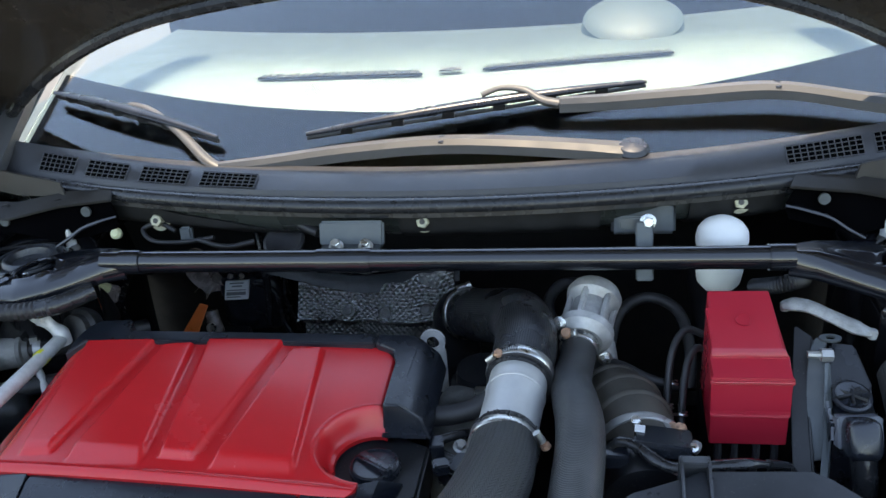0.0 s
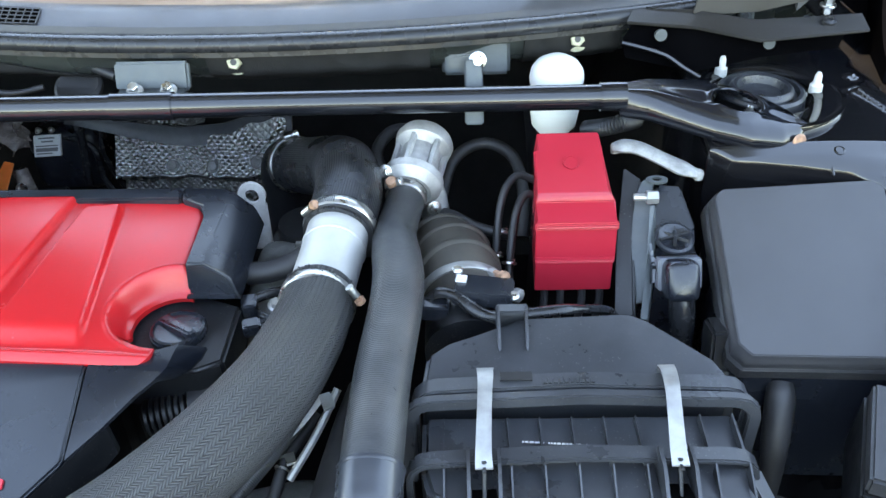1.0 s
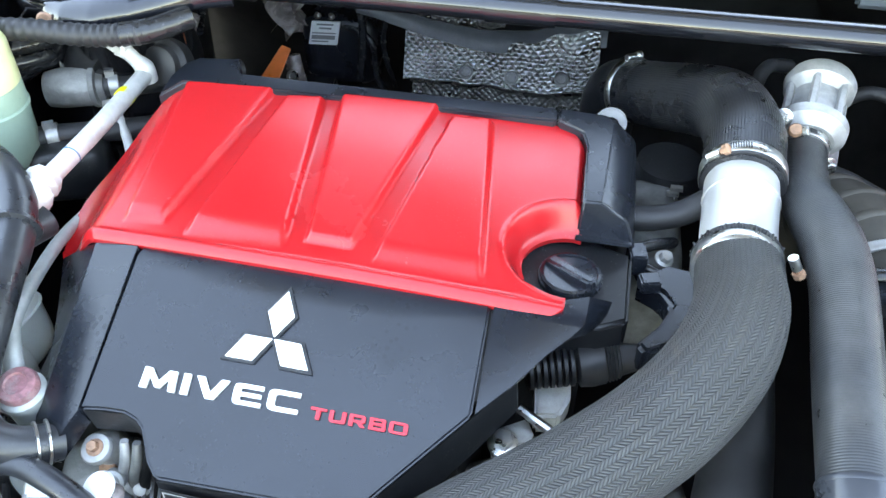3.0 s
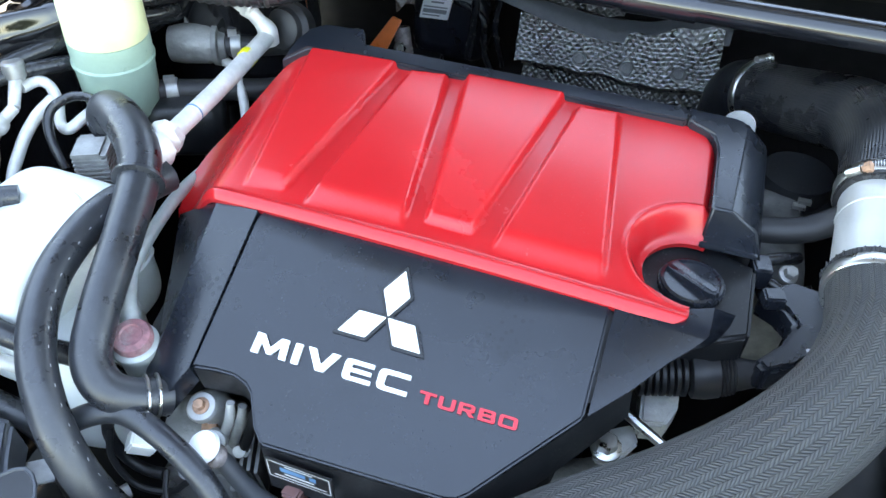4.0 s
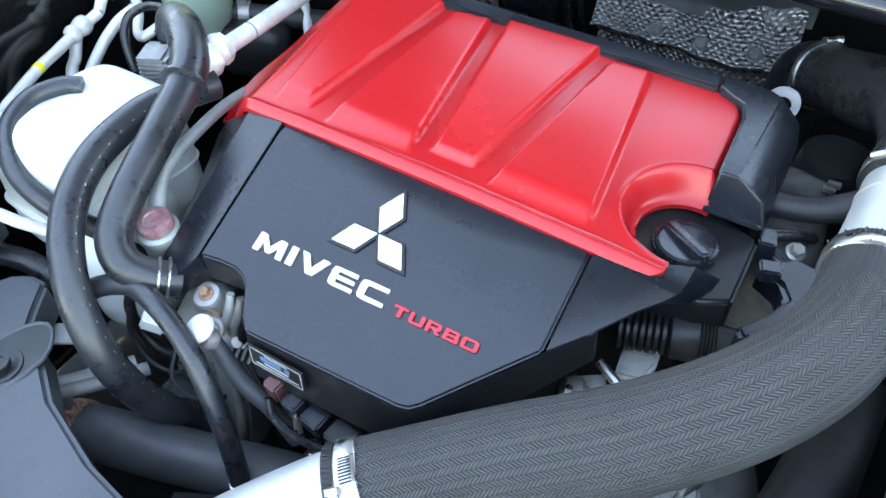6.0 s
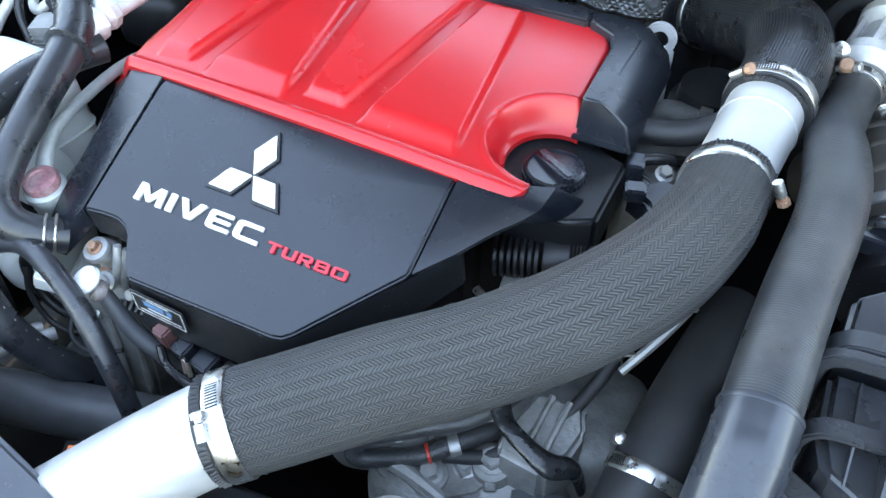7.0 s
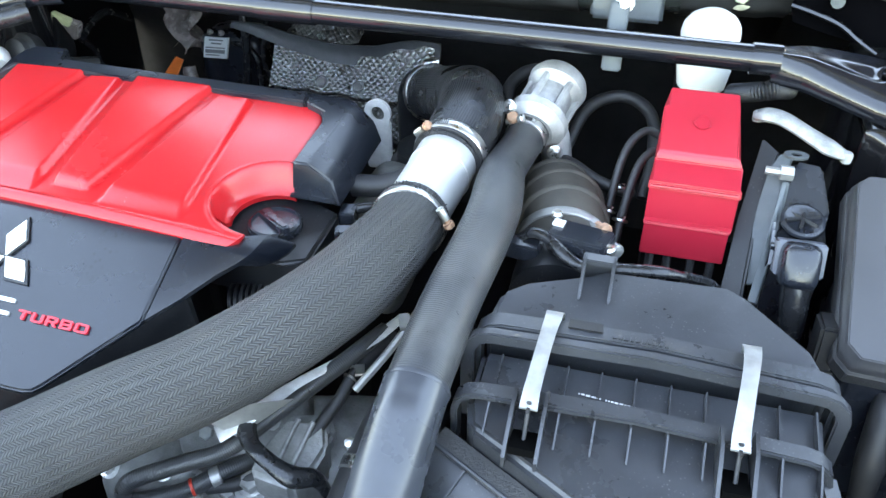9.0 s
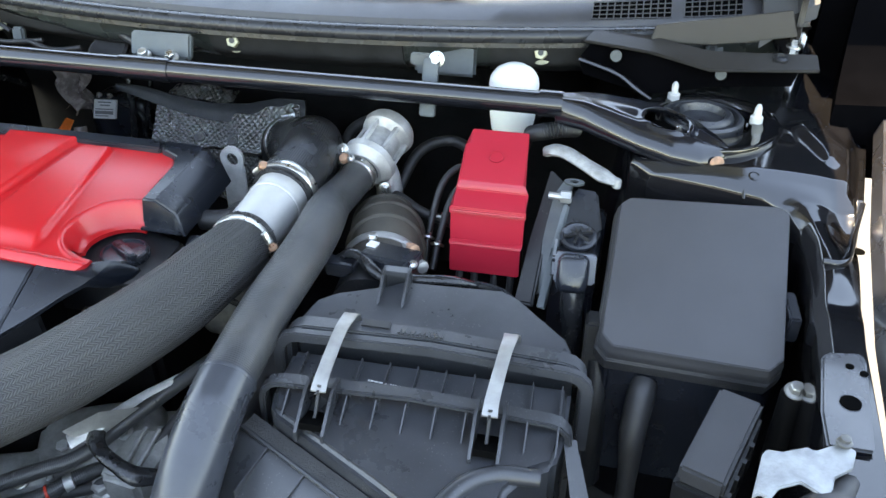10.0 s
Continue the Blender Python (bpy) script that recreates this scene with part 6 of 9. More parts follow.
hexb = thing("fuse_box_bolt", (0.676, 0.585, 0.79), "pale flanged bolt beside the fuse box", "bolt")
hex_bolt(hexb, (0.676, 0.585, 0.805), (0, -0.3, 1), 0.007, SPRING)
bm = B()
add_lathe(bm, (0.676, 0.588, 0.70), (0, 0, 1), [(0, 0.012), (0.10, 0.012)], 12)
part("boss", bm, DARK, hexb)

relay = thing("relay_box", (0.60, 0.50, 0.70), "small tilted black relay box with a smooth lid", "relay box")
rb = Matrix.Translation((0.6015, 0.511, 0.796)) @ Euler((radians(6), radians(0), radians(-22.5))).to_matrix().to_4x4()
bm = B()
add_box(bm, (0, 0, 0), (0.042, 0.112, 0.022))
bmesh.ops.transform(bm, matrix=rb, verts=bm.verts)
part("relay_lid", bm, GREY_LID, relay, bevel=0.003)
bm = B()
add_box(bm, (0, 0, -0.05), (0.047, 0.118, 0.08))
bmesh.ops.transform(bm, matrix=rb, verts=bm.verts)
part("relay_body", bm, BLACK_MATT, relay, bevel=0.003)
for i in range(4):
    bm = B()
    add_box(bm, (0.0245, -0.045 + i * 0.022, -0.022), (0.004, 0.006, 0.02))
    bmesh.ops.transform(bm, matrix=rb, verts=bm.verts)
    part("relay_rib", bm, BLACK_MATT, relay)

silver = thing("galvanised_bracket", (0.655, 0.44, 0.80), "crumpled galvanised steel bracket on the wing", "bracket")
bm = B()
SB = [(0.592, 0.356), (0.600, 0.385), (0.603, 0.396), (0.607, 0.402), (0.618, 0.402), (0.638, 0.413), (0.644, 0.410), (0.663, 0.418), (0.672, 0.410), (0.666, 0.392), (0.653, 0.384), (0.648, 0.367), (0.639, 0.364), (0.627, 0.372), (0.611, 0.365), (0.604, 0.355), (0.598, 0.360)]
add_prism(bm, [(x, y, 0.900 + 0.05 * (x - 0.65) + 0.0022 * math.sin(90 * x + 40 * y)) for x, y in SB], (0, 0, -0.003))
part("bracket_plate", bm, SILVER_PLATE, silver, bevel=0.001)
bm = B()
add_lathe(bm, (0.664, 0.416, 0.903), (0, 0, 1), [(0, 0.006), (0.002, 0.006), (0.003, 0.0042), (0.006, 0.0042), (0.0065, 0.003)], 12)
part("bracket_bolt", bm, CAST_DARK, silver)
bm = B()
add_tube(bm, [(0.622, 0.350, 0.885), (0.640, 0.362, 0.889), (0.655, 0.372, 0.886), (0.668, 0.392, 0.882), (0.680, 0.40, 0.86)], [0.010, 0.011, 0.011, 0.011, 0.010], 12, 5)
part("bracket_rubber", bm, RUBBER, silver)
low_duct = solo("wiring_conduit", add_tube(B(), [(0.535, 0.605, 0.775), (0.532, 0.590, 0.765), (0.528, 0.570, 0.73), (0.530, 0.56, 0.67), (0.53, 0.55, 0.55)], [0.013, 0.015, 0.014, 0.010, 0.011], 16, 6), RUBBER, "black taped wiring trunk below the fuse box", "wiring")
conn = thing("inline_connector", (0.50, 0.575, 0.70), "black connector boot beside the airbox", "connector")
bm = B()
add_box(bm, (0.485, 0.640, 0.79), (0.035, 0.035, 0.06), (-12, 0, 0))
add_tube(bm, [(0.485, 0.630, 0.78), (0.487, 0.61, 0.73), (0.49, 0.60, 0.62)], 0.014, 12, 5)
part("boot", bm, BLACK_MATT, conn, bevel=0.003)

# ---- airbox ----
airbox = thing("air_filter_box", (0.31, 0.48, 0.66), "black plastic air filter box with ribs and two spring clips", "air filter box")
bm = B()
LID = [(0.181, 0.532, 0.851), (0.186, 0.582, 0.845), (0.205, 0.598, 0.846), (0.262, 0.616, 0.854), (0.270, 0.622, 0.856), (0.380, 0.624, 0.858), (0.396, 0.614, 0.857), (0.448, 0.572, 0.846), (0.462, 0.540, 0.842)]
top = [bm.verts.new(p) for p in LID]
low = [bm.verts.new(Vector(p) + Vector((0, 0.012, -0.10))) for p in LID]
bm.faces.new(top)
for i in range(len(LID)):
    j = (i + 1) % len(LID)
    bm.faces.new((top[i], top[j], low[j], low[i]))
bmesh.ops.recalc_face_normals(bm, faces=bm.faces)
part("lid", bm, AIRBOX, airbox, "dusty black lid of the filter box", bevel=0.005, segments=3)


def flange(y, z, x0, x1, wide, high, drop, material=AIRBOX, r=0.02):
    """A rim that runs over the box from side to side, with rounded shoulders."""
    pts = [(x0, y, z - drop), (x0, y, z - r)] + [(x0 + r - r * math.cos(radians(a)), y, z - r + r * math.sin(radians(a))) for a in (30, 60, 90)]
    pts += [((x0 + x1) / 2, y + 0.003, z + 0.002)]
    pts += [(x1 - r + r * math.sin(radians(a)), y + 0.004, z - 0.006 - r + r * math.cos(radians(a))) for a in (0, 30, 60, 90)] + [(x1, y + 0.004, z - drop)]
    bm = B()
    rows = []
    for i, p in enumerate(pts):
        p = Vector(p)
        a, b = Vector(pts[max(0, i - 1)]), Vector(pts[min(len(pts) - 1, i + 1)])
        d = (b - a).normalized()
        n = Vector((-d.z, 0, d.x))
        rows.append([bm.verts.new(p + n * s * high + Vector((0, t * wide, 0))) for s, t in ((0.5, -0.5), (0.5, 0.5), (-0.5, 0.5), (-0.5, -0.5))])
    for a, b in zip(rows, rows[1:]):
        for j in range(4):
            bm.faces.new((a[j], a[(j + 1) % 4], b[(j + 1) % 4], b[j]))
    bm.faces.new(rows[0])
    bm.faces.new(rows[-1][::-1])
    bmesh.ops.recalc_face_normals(bm, faces=bm.faces)
    return part("flange", bm, material, airbox, bevel=0.0015)


flange(0.532, 0.853, 0.176, 0.469, 0.018, 0.007, 0.09)
flange(0.517, 0.849, 0.170, 0.474, 0.010, 0.012, 0.10)
flange(0.466, 0.836, 0.172, 0.462, 0.016, 0.006, 0.10)
bm = B()
# the body in front: an upper deck, then a deck that falls to the front
BODY_TOP = [(0.182, 0.525, 0.826), (0.182, 0.465, 0.822), (0.188, 0.441, 0.822), (0.300, 0.380, 0.817), (0.366, 0.344, 0.810), (0.405, 0.350, 0.810), (0.415, 0.395, 0.816), (0.430, 0.415, 0.818), (0.452, 0.430, 0.818), (0.458, 0.465, 0.820), (0.460, 0.525, 0.824)]
top = [bm.verts.new(p) for p in BODY_TOP]
low = [bm.verts.new(Vector(p) + Vector((0, 0, -0.14))) for p in BODY_TOP]
bm.faces.new(top)
for i in range(len(BODY_TOP)):
    j = (i + 1) % len(BODY_TOP)
    bm.faces.new((top[i], top[j], low[j], low[i]))
bmesh.ops.recalc_face_normals(bm, faces=bm.faces)
part("box_body", bm, AIRBOX, airbox, bevel=0.006, segments=3)
for i in range(10):
    x = 0.201 + i * 0.0278
    if abs(x - 0.2335) < 0.012 or abs(x - 0.3905) < 0.012:
        continue
    bm = B()
    add_box(bm, (x, 0.491, 0.8265), (0.0015, 0.046, 0.010), (6, 0, 0))
    part("rib", bm, AIRBOX, airbox)
    bm = B()
    add_prism(bm, [(x - 0.0008, 0.460, 0.834), (x - 0.0008, 0.434, 0.8215), (x - 0.0008, 0.460, 0.812)], (0.0016, 0, 0))
    part("gusset", bm, AIRBOX, airbox)
# low chamber toward the pipes: a foam strip on a ledge, then a ribbed skirt falling away
EDGE_A, EDGE_B = Vector((0.184, 0.441, 0.819)), Vector((0.340, 0.358, 0.811))
run = EDGE_B - EDGE_A
outw = Vector((run.y, -run.x, 0)).normalized()
bm = B()
add_sheet(bm, lambda u, v: EDGE_A + run * (1.15 * u - 0.10) + outw * (0.001 + 0.015 * v) + Vector((0, 0, -0.015 - 0.004 * v)), 30, 4, (0, 0, -0.02))
part("foam_strip", bm, FOAM, airbox, "coarse foam strip along the ledge")
bm = B()
add_sheet(bm, lambda u, v: EDGE_A + run * (1.15 * u - 0.12) + outw * (0.016 + 0.085 * v) + Vector((0, 0, -0.024 - 0.075 * v ** 1.4)), 24, 12, (0, 0, -0.08))
part("intake_chamber", bm, AIRBOX, airbox, smooth=60)
for i in range(4):
    c = EDGE_A + run * (0.10 + 0.27 * i)
    bm = B()
    add_prism(bm, [c + outw * 0.016 + Vector((0, 0, -0.020)), c + outw * 0.060 + Vector((0, 0, -0.042)), c + outw * 0.060 + Vector((0, 0, -0.060)), c + outw * 0.016 + Vector((0, 0, -0.050))], run.normalized() * 0.0016)
    part("chamber_rib", bm, AIRBOX, airbox)
bm = add_tube(B(), [EDGE_A + run * k + outw * 0.0165 + Vector((0, 0, -0.020)) for k in (-0.10, 0.3, 0.7, 1.05)], 0.0022, 8, 4)
part("ledge_lip", bm, AIRBOX, airbox)
bm = add_tube(B(), [(0.356, 0.338, 0.806), (0.364, 0.370, 0.813), (0.380, 0.394, 0.816), (0.405, 0.410, 0.816), (0.440, 0.415, 0.814)], [0.009, 0.009, 0.009, 0.009, 0.008], 14, 6)
part("corner_roll", bm, AIRBOX, airbox)
for i in range(6):
    a, b = Vector((0.456 + 0.004 * i, 0.470 - 0.006 * i, 0.812 - 0.011 * i)), Vector((0.470 + 0.004 * i, 0.398, 0.800 - 0.011 * i))
    bm = B()
    add_prism(bm, [a, b, b + Vector((0.013, 0.003, -0.005)), a + Vector((0.013, 0.003, -0.005))], (0, 0, -0.0015))
    part("side_fin", bm, AIRBOX, airbox)
# clips
for x, lean in ((0.2390, 0.0055), (0.3985, 0.0080)):
    line = [(x, 0.552, 0.848), (x, 0.549, 0.858), (x - lean * 0.2, 0.545, 0.8625), (x - lean * 0.2, 0.534, 0.866), (x - lean * 0.4, 0.515, 0.868), (x - lean * 0.7, 0.490, 0.862), (x - lean, 0.462, 0.852), (x - lean, 0.448, 0.846)]
    bm = B()
    rows = []
    for p, s in rails(line, 5):
        w = 0.0068 + 0.0006 * math.sin(s)
        rows.append([bm.verts.new(p + Vector((dx * w, 0, dz))) for dx, dz in ((-1, 0), (1, 0), (1, -0.0016), (-1, -0.0016))])
    for a, b in zip(rows, rows[1:]):
        for j in range(4):
            bm.faces.new((a[j], a[(j + 1) % 4], b[(j + 1) % 4], b[j]))
    bm.faces.new(rows[0])
    bm.faces.new(rows[-1])
    bmesh.ops.recalc_face_normals(bm, faces=bm.faces)
    clip = part("spring_clip", bm, SPRING, airbox, "pale steel spring clip", smooth=60)
    bm = B()
    add_lathe(bm, (x - lean, 0.452, 0.8484), (0, 0.2, 1), [(0, 0.0022), (0.0005, 0.0022)], 12)
    add_box(bm, (x - lean, 0.447, 0.8462), (0.0026, 0.010, 0.0012), (-12, 0, 0))
    part("clip_slot", bm, LABEL_BLACK, clip)
    bm = add_tube(B(), [(x - lean, 0.452, 0.846), (x - lean, 0.44, 0.832), (x - lean, 0.428, 0.820)], 0.0018, 8, 4)
    part("clip_wire", bm, BLACK_MATT, clip)
    # black block in place of the shade below the clip's end
    bm = B()
    add_box(bm, (x - lean, 0.436, 0.8225), (0.020, 0.036, 0.006), (-20, 0, 0))
    part("clip_well", bm, HOLE, clip)
    for dx in (-0.0125, 0.0125):
        bm = B()
        add_prism(bm, [(x - lean + dx - 0.0015, 0.470, 0.846), (x - lean + dx - 0.0015, 0.448, 0.845), (x - lean + dx - 0.0015, 0.415, 0.824), (x - lean + dx - 0.0015, 0.415, 0.812), (x - lean + dx - 0.0015, 0.470, 0.812)], (0.003, 0, 0))
        part("clip_cheek", bm, AIRBOX, clip)
# slot, code and print
bm = B()
add_box(bm, (0.265, 0.5375, 0.8592), (0.028, 0.010, 0.0016), (0, 0, 0))
part("slot", bm, LABEL_BLACK, airbox)
rng = random.Random(7)
bm = B()
x = 0.288
for i in range(10):
    w = rng.uniform(0.0025, 0.0042)
    add_box(bm, (x + w / 2, 0.5315, 0.8592), (w, 0.006, 0.0016))
    x += w + 0.0016
part("embossed_code", bm, AIRBOX, airbox)
x = 0.268
while x < 0.384:
    w = rng.uniform(0.0012, 0.0042)
    bm = B()
    z = 0.8272
    dy = -0.010 * (x - 0.268) / 0.116
    add_prism(bm, [(x, 0.4905 + dy, z), (x + w, 0.4905 + dy, z), (x + w, 0.4922 + dy, z), (x, 0.4922 + dy, z)], (0, 0, -0.0004))
    part("print_bar", bm, PALE_INK, airbox)
    x += w + rng.choice((0.0009, 0.0009, 0.0012, 0.0035))
# bracket on the lid
bm = B()
for x in (0.252, 0.278):
    add_prism(bm, [(x, 0.580, 0.848), (x, 0.618, 0.850), (x, 0.622, 0.872), (x, 0.612, 0.872)], (0.003, 0, 0))
add_box(bm, (0.2665, 0.617, 0.868), (0.030, 0.012, 0.006))
add_box(bm, (0.2665, 0.622, 0.852), (0.030, 0.003, 0.03))
part("loom_bracket", bm, AIRBOX, airbox, bevel=0.001)


# ---- coolant, steering and refrigerant side ----
def add_puffed(bm, c, size, turn=(0, 0, 0), e=0.35, nu=32, nv=18, dent=None):
    """A rounded, moulded tank: a box with soft edges (superellipsoid)."""
    m = pose(*c, *turn)

    def s(v):
        return math.copysign(abs(v) ** e, v)
    rows = []
    for j in range(nv + 1):
        b = -math.pi / 2 + math.pi * j / nv
        row = []
        for i in range(nu):
            a = 2 * math.pi * i / nu
            p = Vector((size[0] / 2 * s(math.cos(b)) * s(math.cos(a)), size[1] / 2 * s(math.cos(b)) * s(math.sin(a)), size[2] / 2 * s(math.sin(b))))
            if dent:
                p = dent(p)
            row.append(bm.verts.new(m @ p))
        rows.append(row)
    for a, b in zip(rows, rows[1:]):
        for i in range(nu):
            bm.faces.new((a[i], a[(i + 1) % nu], b[(i + 1) % nu], b[i]))
    bmesh.ops.remove_doubles(bm, verts=bm.verts, dist=1e-5)
    bmesh.ops.recalc_face_normals(bm, faces=bm.faces)
    return bm


tank = thing("coolant_tank", (-0.65, 0.53, 0.66), "milky white plastic coolant tank with a seam", "coolant tank")
settle[0] = True
bm = add_puffed(B(), (-0.634, 0.522, 0.764), (0.134, 0.166, 0.152), (3, -5, -8), 0.34, 48, 28)
part("tank_body", bm, TANK, tank)
bm = add_puffed(B(), (-0.634, 0.522, 0.752), (0.140, 0.172, 0.006), (3, -5, -8), 0.34, 48, 6)
part("tank_seam", bm, TANK, tank)
bm = B()
add_lathe(bm, (-0.612, 0.535, 0.8375), (-0.08, -0.05, 1), [(0, 0.026), (0.004, 0.026), (0.006, 0.022), (0.003, 0.019), (0.003, 0.0)], 28)
part("tank_boss", bm, TANK, tank, "round moulded boss")
bm = add_puffed(B(), (-0.565, 0.485, 0.70), (0.075, 0.10, 0.16), (0, 0, 10), 0.5)
part("tank_foot", bm, TANK, tank)
thin_hose = thing("tank_hose", (-0.66, 0.50, 0.83), "slim black rubber hose round the coolant tank", "hose")
bm = (add_tube(B(), [(-0.652, 0.540, 0.842), (-0.668, 0.527, 0.843), (-0.680, 0.500, 0.840), (-0.676, 0.470, 0.832), (-0.660, 0.448, 0.824), (-0.630, 0.429, 0.814), (-0.600, 0.424, 0.802), (-0.572, 0.430, 0.786), (-0.545, 0.445, 0.765), (-0.52, 0.46, 0.73)], 0.0098, 16, 8))
part("hose_body", bm, RUBBER_HOSE, thin_hose)
settle[0] = False
big = thing("upper_radiator_hose", (-0.52, 0.47, 0.78), "thick black rubber radiator hose with worn print", "hose")
HA = [(-0.645, 0.676, 0.838), (-0.632, 0.670, 0.858), (-0.605, 0.653, 0.864), (-0.570, 0.621, 0.862), (-0.550, 0.585, 0.854), (-0.534, 0.523, 0.838), (-0.524, 0.466, 0.816), (-0.515, 0.434, 0.798), (-0.498, 0.422, 0.782), (-0.478, 0.430, 0.768), (-0.462, 0.446, 0.758)]
bm = add_tube(B(), HA, [0.018, 0.019, 0.0198, 0.0200, 0.0182, 0.0170, 0.0166, 0.0166, 0.0166, 0.0166, 0.0166], 28, 8)
part("hose_body", bm, RUBBER_HOSE, big)
bm = B()
add_lathe(bm, (-0.551, 0.589, 0.855), (0.25, -0.95, -0.18), [(0, 0.021), (0.001, 0.0235), (0.004, 0.0235), (0.005, 0.020)], 28)
part("hose_ring", bm, RUBBER_HOSE, big)
bm = B()
for k in range(2):
    add_lathe(bm, Vector((-0.475, 0.433, 0.766)) + Vector((0.006, 0.006, -0.003)) * k, (0.75, 0.6, -0.3), [(0, 0.0178), (0.0006, 0.0190), (0.0022, 0.0190), (0.0028, 0.0178)], 24)
part("spring_clamp", bm, STEEL, big, "thin steel spring clamp")
for i in range(4):
    bm = B()
    c = Vector((-0.5180, 0.449 + i * 0.0075, 0.8235 + i * 0.0030))
    add_box(bm, c, (0.003, 0.0035, 0.0006), (18, 15, 10))
    part("print_bar", bm, PALE_INK, big)

second = thing("heater_hose", (-0.53, 0.40, 0.75), "long curved black rubber coolant hose", "hose")
HB = [(-0.545, 0.622, 0.836), (-0.556, 0.594, 0.838), (-0.573, 0.545, 0.838), (-0.572, 0.478, 0.830), (-0.551, 0.420, 0.812), (-0.518, 0.380, 0.778), (-0.488, 0.364, 0.728), (-0.470, 0.372, 0.668), (-0.452, 0.398, 0.60), (-0.44, 0.41, 0.52)]
bm = add_tube(B(), HB, 0.0155, 26, 8)
part("hose_body", bm, RUBBER_HOSE, second)
bm = B()
for i in range(26):
    k = i * 2 + 8
    line = rails(HB, 8)
    if k + 1 < len(line):
        p = line[k][0]
        d = (line[k + 1][0] - p).normalized()
        n = Vector((0.75, 0.25, 0.6))
        n = (n - d * n.dot(d)).normalized()
        add_tube(bm, [p + n * 0.0154, p + d * 0.0025 + n * 0.0154], 0.00035, 4, 1)
part("print_dashes", bm, PALE_INK, second)
loop = thing("bypass_loop_hose", (-0.44, 0.40, 0.76), "black rubber hose looping down beside the engine cover", "hose")
bm = add_tube(B(), [(-0.535, 0.385, 0.72), (-0.532, 0.390, 0.745), (-0.515, 0.403, 0.761), (-0.484, 0.414, 0.767), (-0.443, 0.404, 0.766), (-0.405, 0.390, 0.750), (-0.379, 0.377, 0.718), (-0.362, 0.368, 0.68), (-0.352, 0.362, 0.60)], 0.0098, 18, 8)
part("hose_body", bm, RUBBER_HOSE, loop)
bm = B()
add_lathe(bm, (-0.3535, 0.363, 0.62), (0.1, -0.05, -1), [(0, 0.0098), (0.0006, 0.0114), (0.008, 0.0114), (0.0086, 0.0098)], 18)
part("spring_clamp", bm, STEEL, loop, "thin steel spring clamp")

neck = thing("coolant_filler", (-0.50, 0.475, 0.75), "grey alloy filler neck with a faded red cap", "filler neck")
bm = B()
add_lathe(bm, (-0.500, 0.475, 0.745), (0, -0.15, 1), [(0, 0.018), (0.03, 0.018), (0.034, 0.020), (0.040, 0.020), (0.042, 0.017)], 24)
part("neck_body", bm, PIPE_GREY, neck)
bm = B()
add_lathe(bm, (-0.501, 0.470, 0.786), (0.05, -0.25, 1), [(0, 0.0165), (0.006, 0.0175), (0.010, 0.0155), (0.011, 0.010), (0.009, 0.009), (0.009, 0.0)], 20)
part("cap", bm, RED_CAP, neck, "dirty pink-red pressure cap")
bm = add_tube(B(), [(-0.506, 0.478, 0.772), (-0.515, 0.487, 0.788), (-0.527, 0.508, 0.797), (-0.538, 0.535, 0.800), (-0.546, 0.588, 0.801), (-0.549, 0.645, 0.800), (-0.545, 0.72, 0.790)], [0.009, 0.0085, 0.0075, 0.0066, 0.0062, 0.0062, 0.0062], 14, 8)
part("coolant_pipe", bm, PIPE_GREY, neck, "slim grey coolant pipe")

# refrigerant line along the cover
line = thing("refrigerant_pipe", (-0.565, 0.76, 0.82), "pale aluminium refrigerant pipe with a yellow mark", "pipe")
bm = add_tube(B(), [(-0.553, 0.862, 0.852), (-0.553, 0.845, 0.852), (-0.554, 0.75, 0.853), (-0.560, 0.650, 0.853)], 0.0095, 20, 8)
part("pipe_body", bm, AC_PIPE, line)
bm = B()
add_lathe(bm, (-0.5630, 0.664, 0.853), (0.07, -1, -0.03), [(0, 0.0125), (0.004, 0.017), (0.014, 0.0175), (0.018, 0.014), (0.022, 0.014), (0.026, 0.0185), (0.036, 0.0185), (0.040, 0.015), (0.052, 0.014)], 8)
part("pipe_union", bm, AC_PIPE, line, "hexagonal pipe union")
bm = B()
add_lathe(bm, (-0.5542, 0.816, 0.8518), (0.0, -1, 0.01), [(0, 0.0092), (0.0003, 0.0104), (0.010, 0.0104), (0.0103, 0.0092)], 20)
part("mark", bm, YELLOW, line, "yellow paint mark")
bm = B()
add_lathe(bm, (-0.5570, 0.700, 0.8530), (-0.05, -1, 0.0), [(0, 0.0092), (0.0003, 0.0099), (0.002, 0.0099), (0.0023, 0.0092)], 20)
part("mark_line", bm, BLUE_INK, line)
bm = add_tube(B(), [(-0.552, 0.862, 0.842), (-0.554, 0.862, 0.858), (-0.561, 0.861, 0.868), (-0.567, 0.860, 0.876), (-0.574, 0.859, 0.884)], [0.0105, 0.0115, 0.0080, 0.0080, 0.0110], 14, 6)
part("pipe_head", bm, AC_PIPE, line)
bm = B()
add_box(bm, (-0.580, 0.858, 0.889), (0.034, 0.016, 0.018), (0, 25, -12))
head = part("flange_block", bm, AC_PIPE, line, "small alloy flange block", bevel=0.004, segments=3)
hex_bolt(head, (-0.588, 0.852, 0.899), (-0.2, -0.4, 1), 0.0050, STEEL)
grommet = solo("pipe_grommet", add_lathe(B(), (-0.540, 0.906, 0.842), (-0.15, -0.9, 0.35), [(0, 0.027), (0.008, 0.030), (0.020, 0.030), (0.024, 0.024), (0.032, 0.022), (0.034, 0.012)], 28), RUBBER, "round dark rubber grommet on the bulkhead", "grommet")
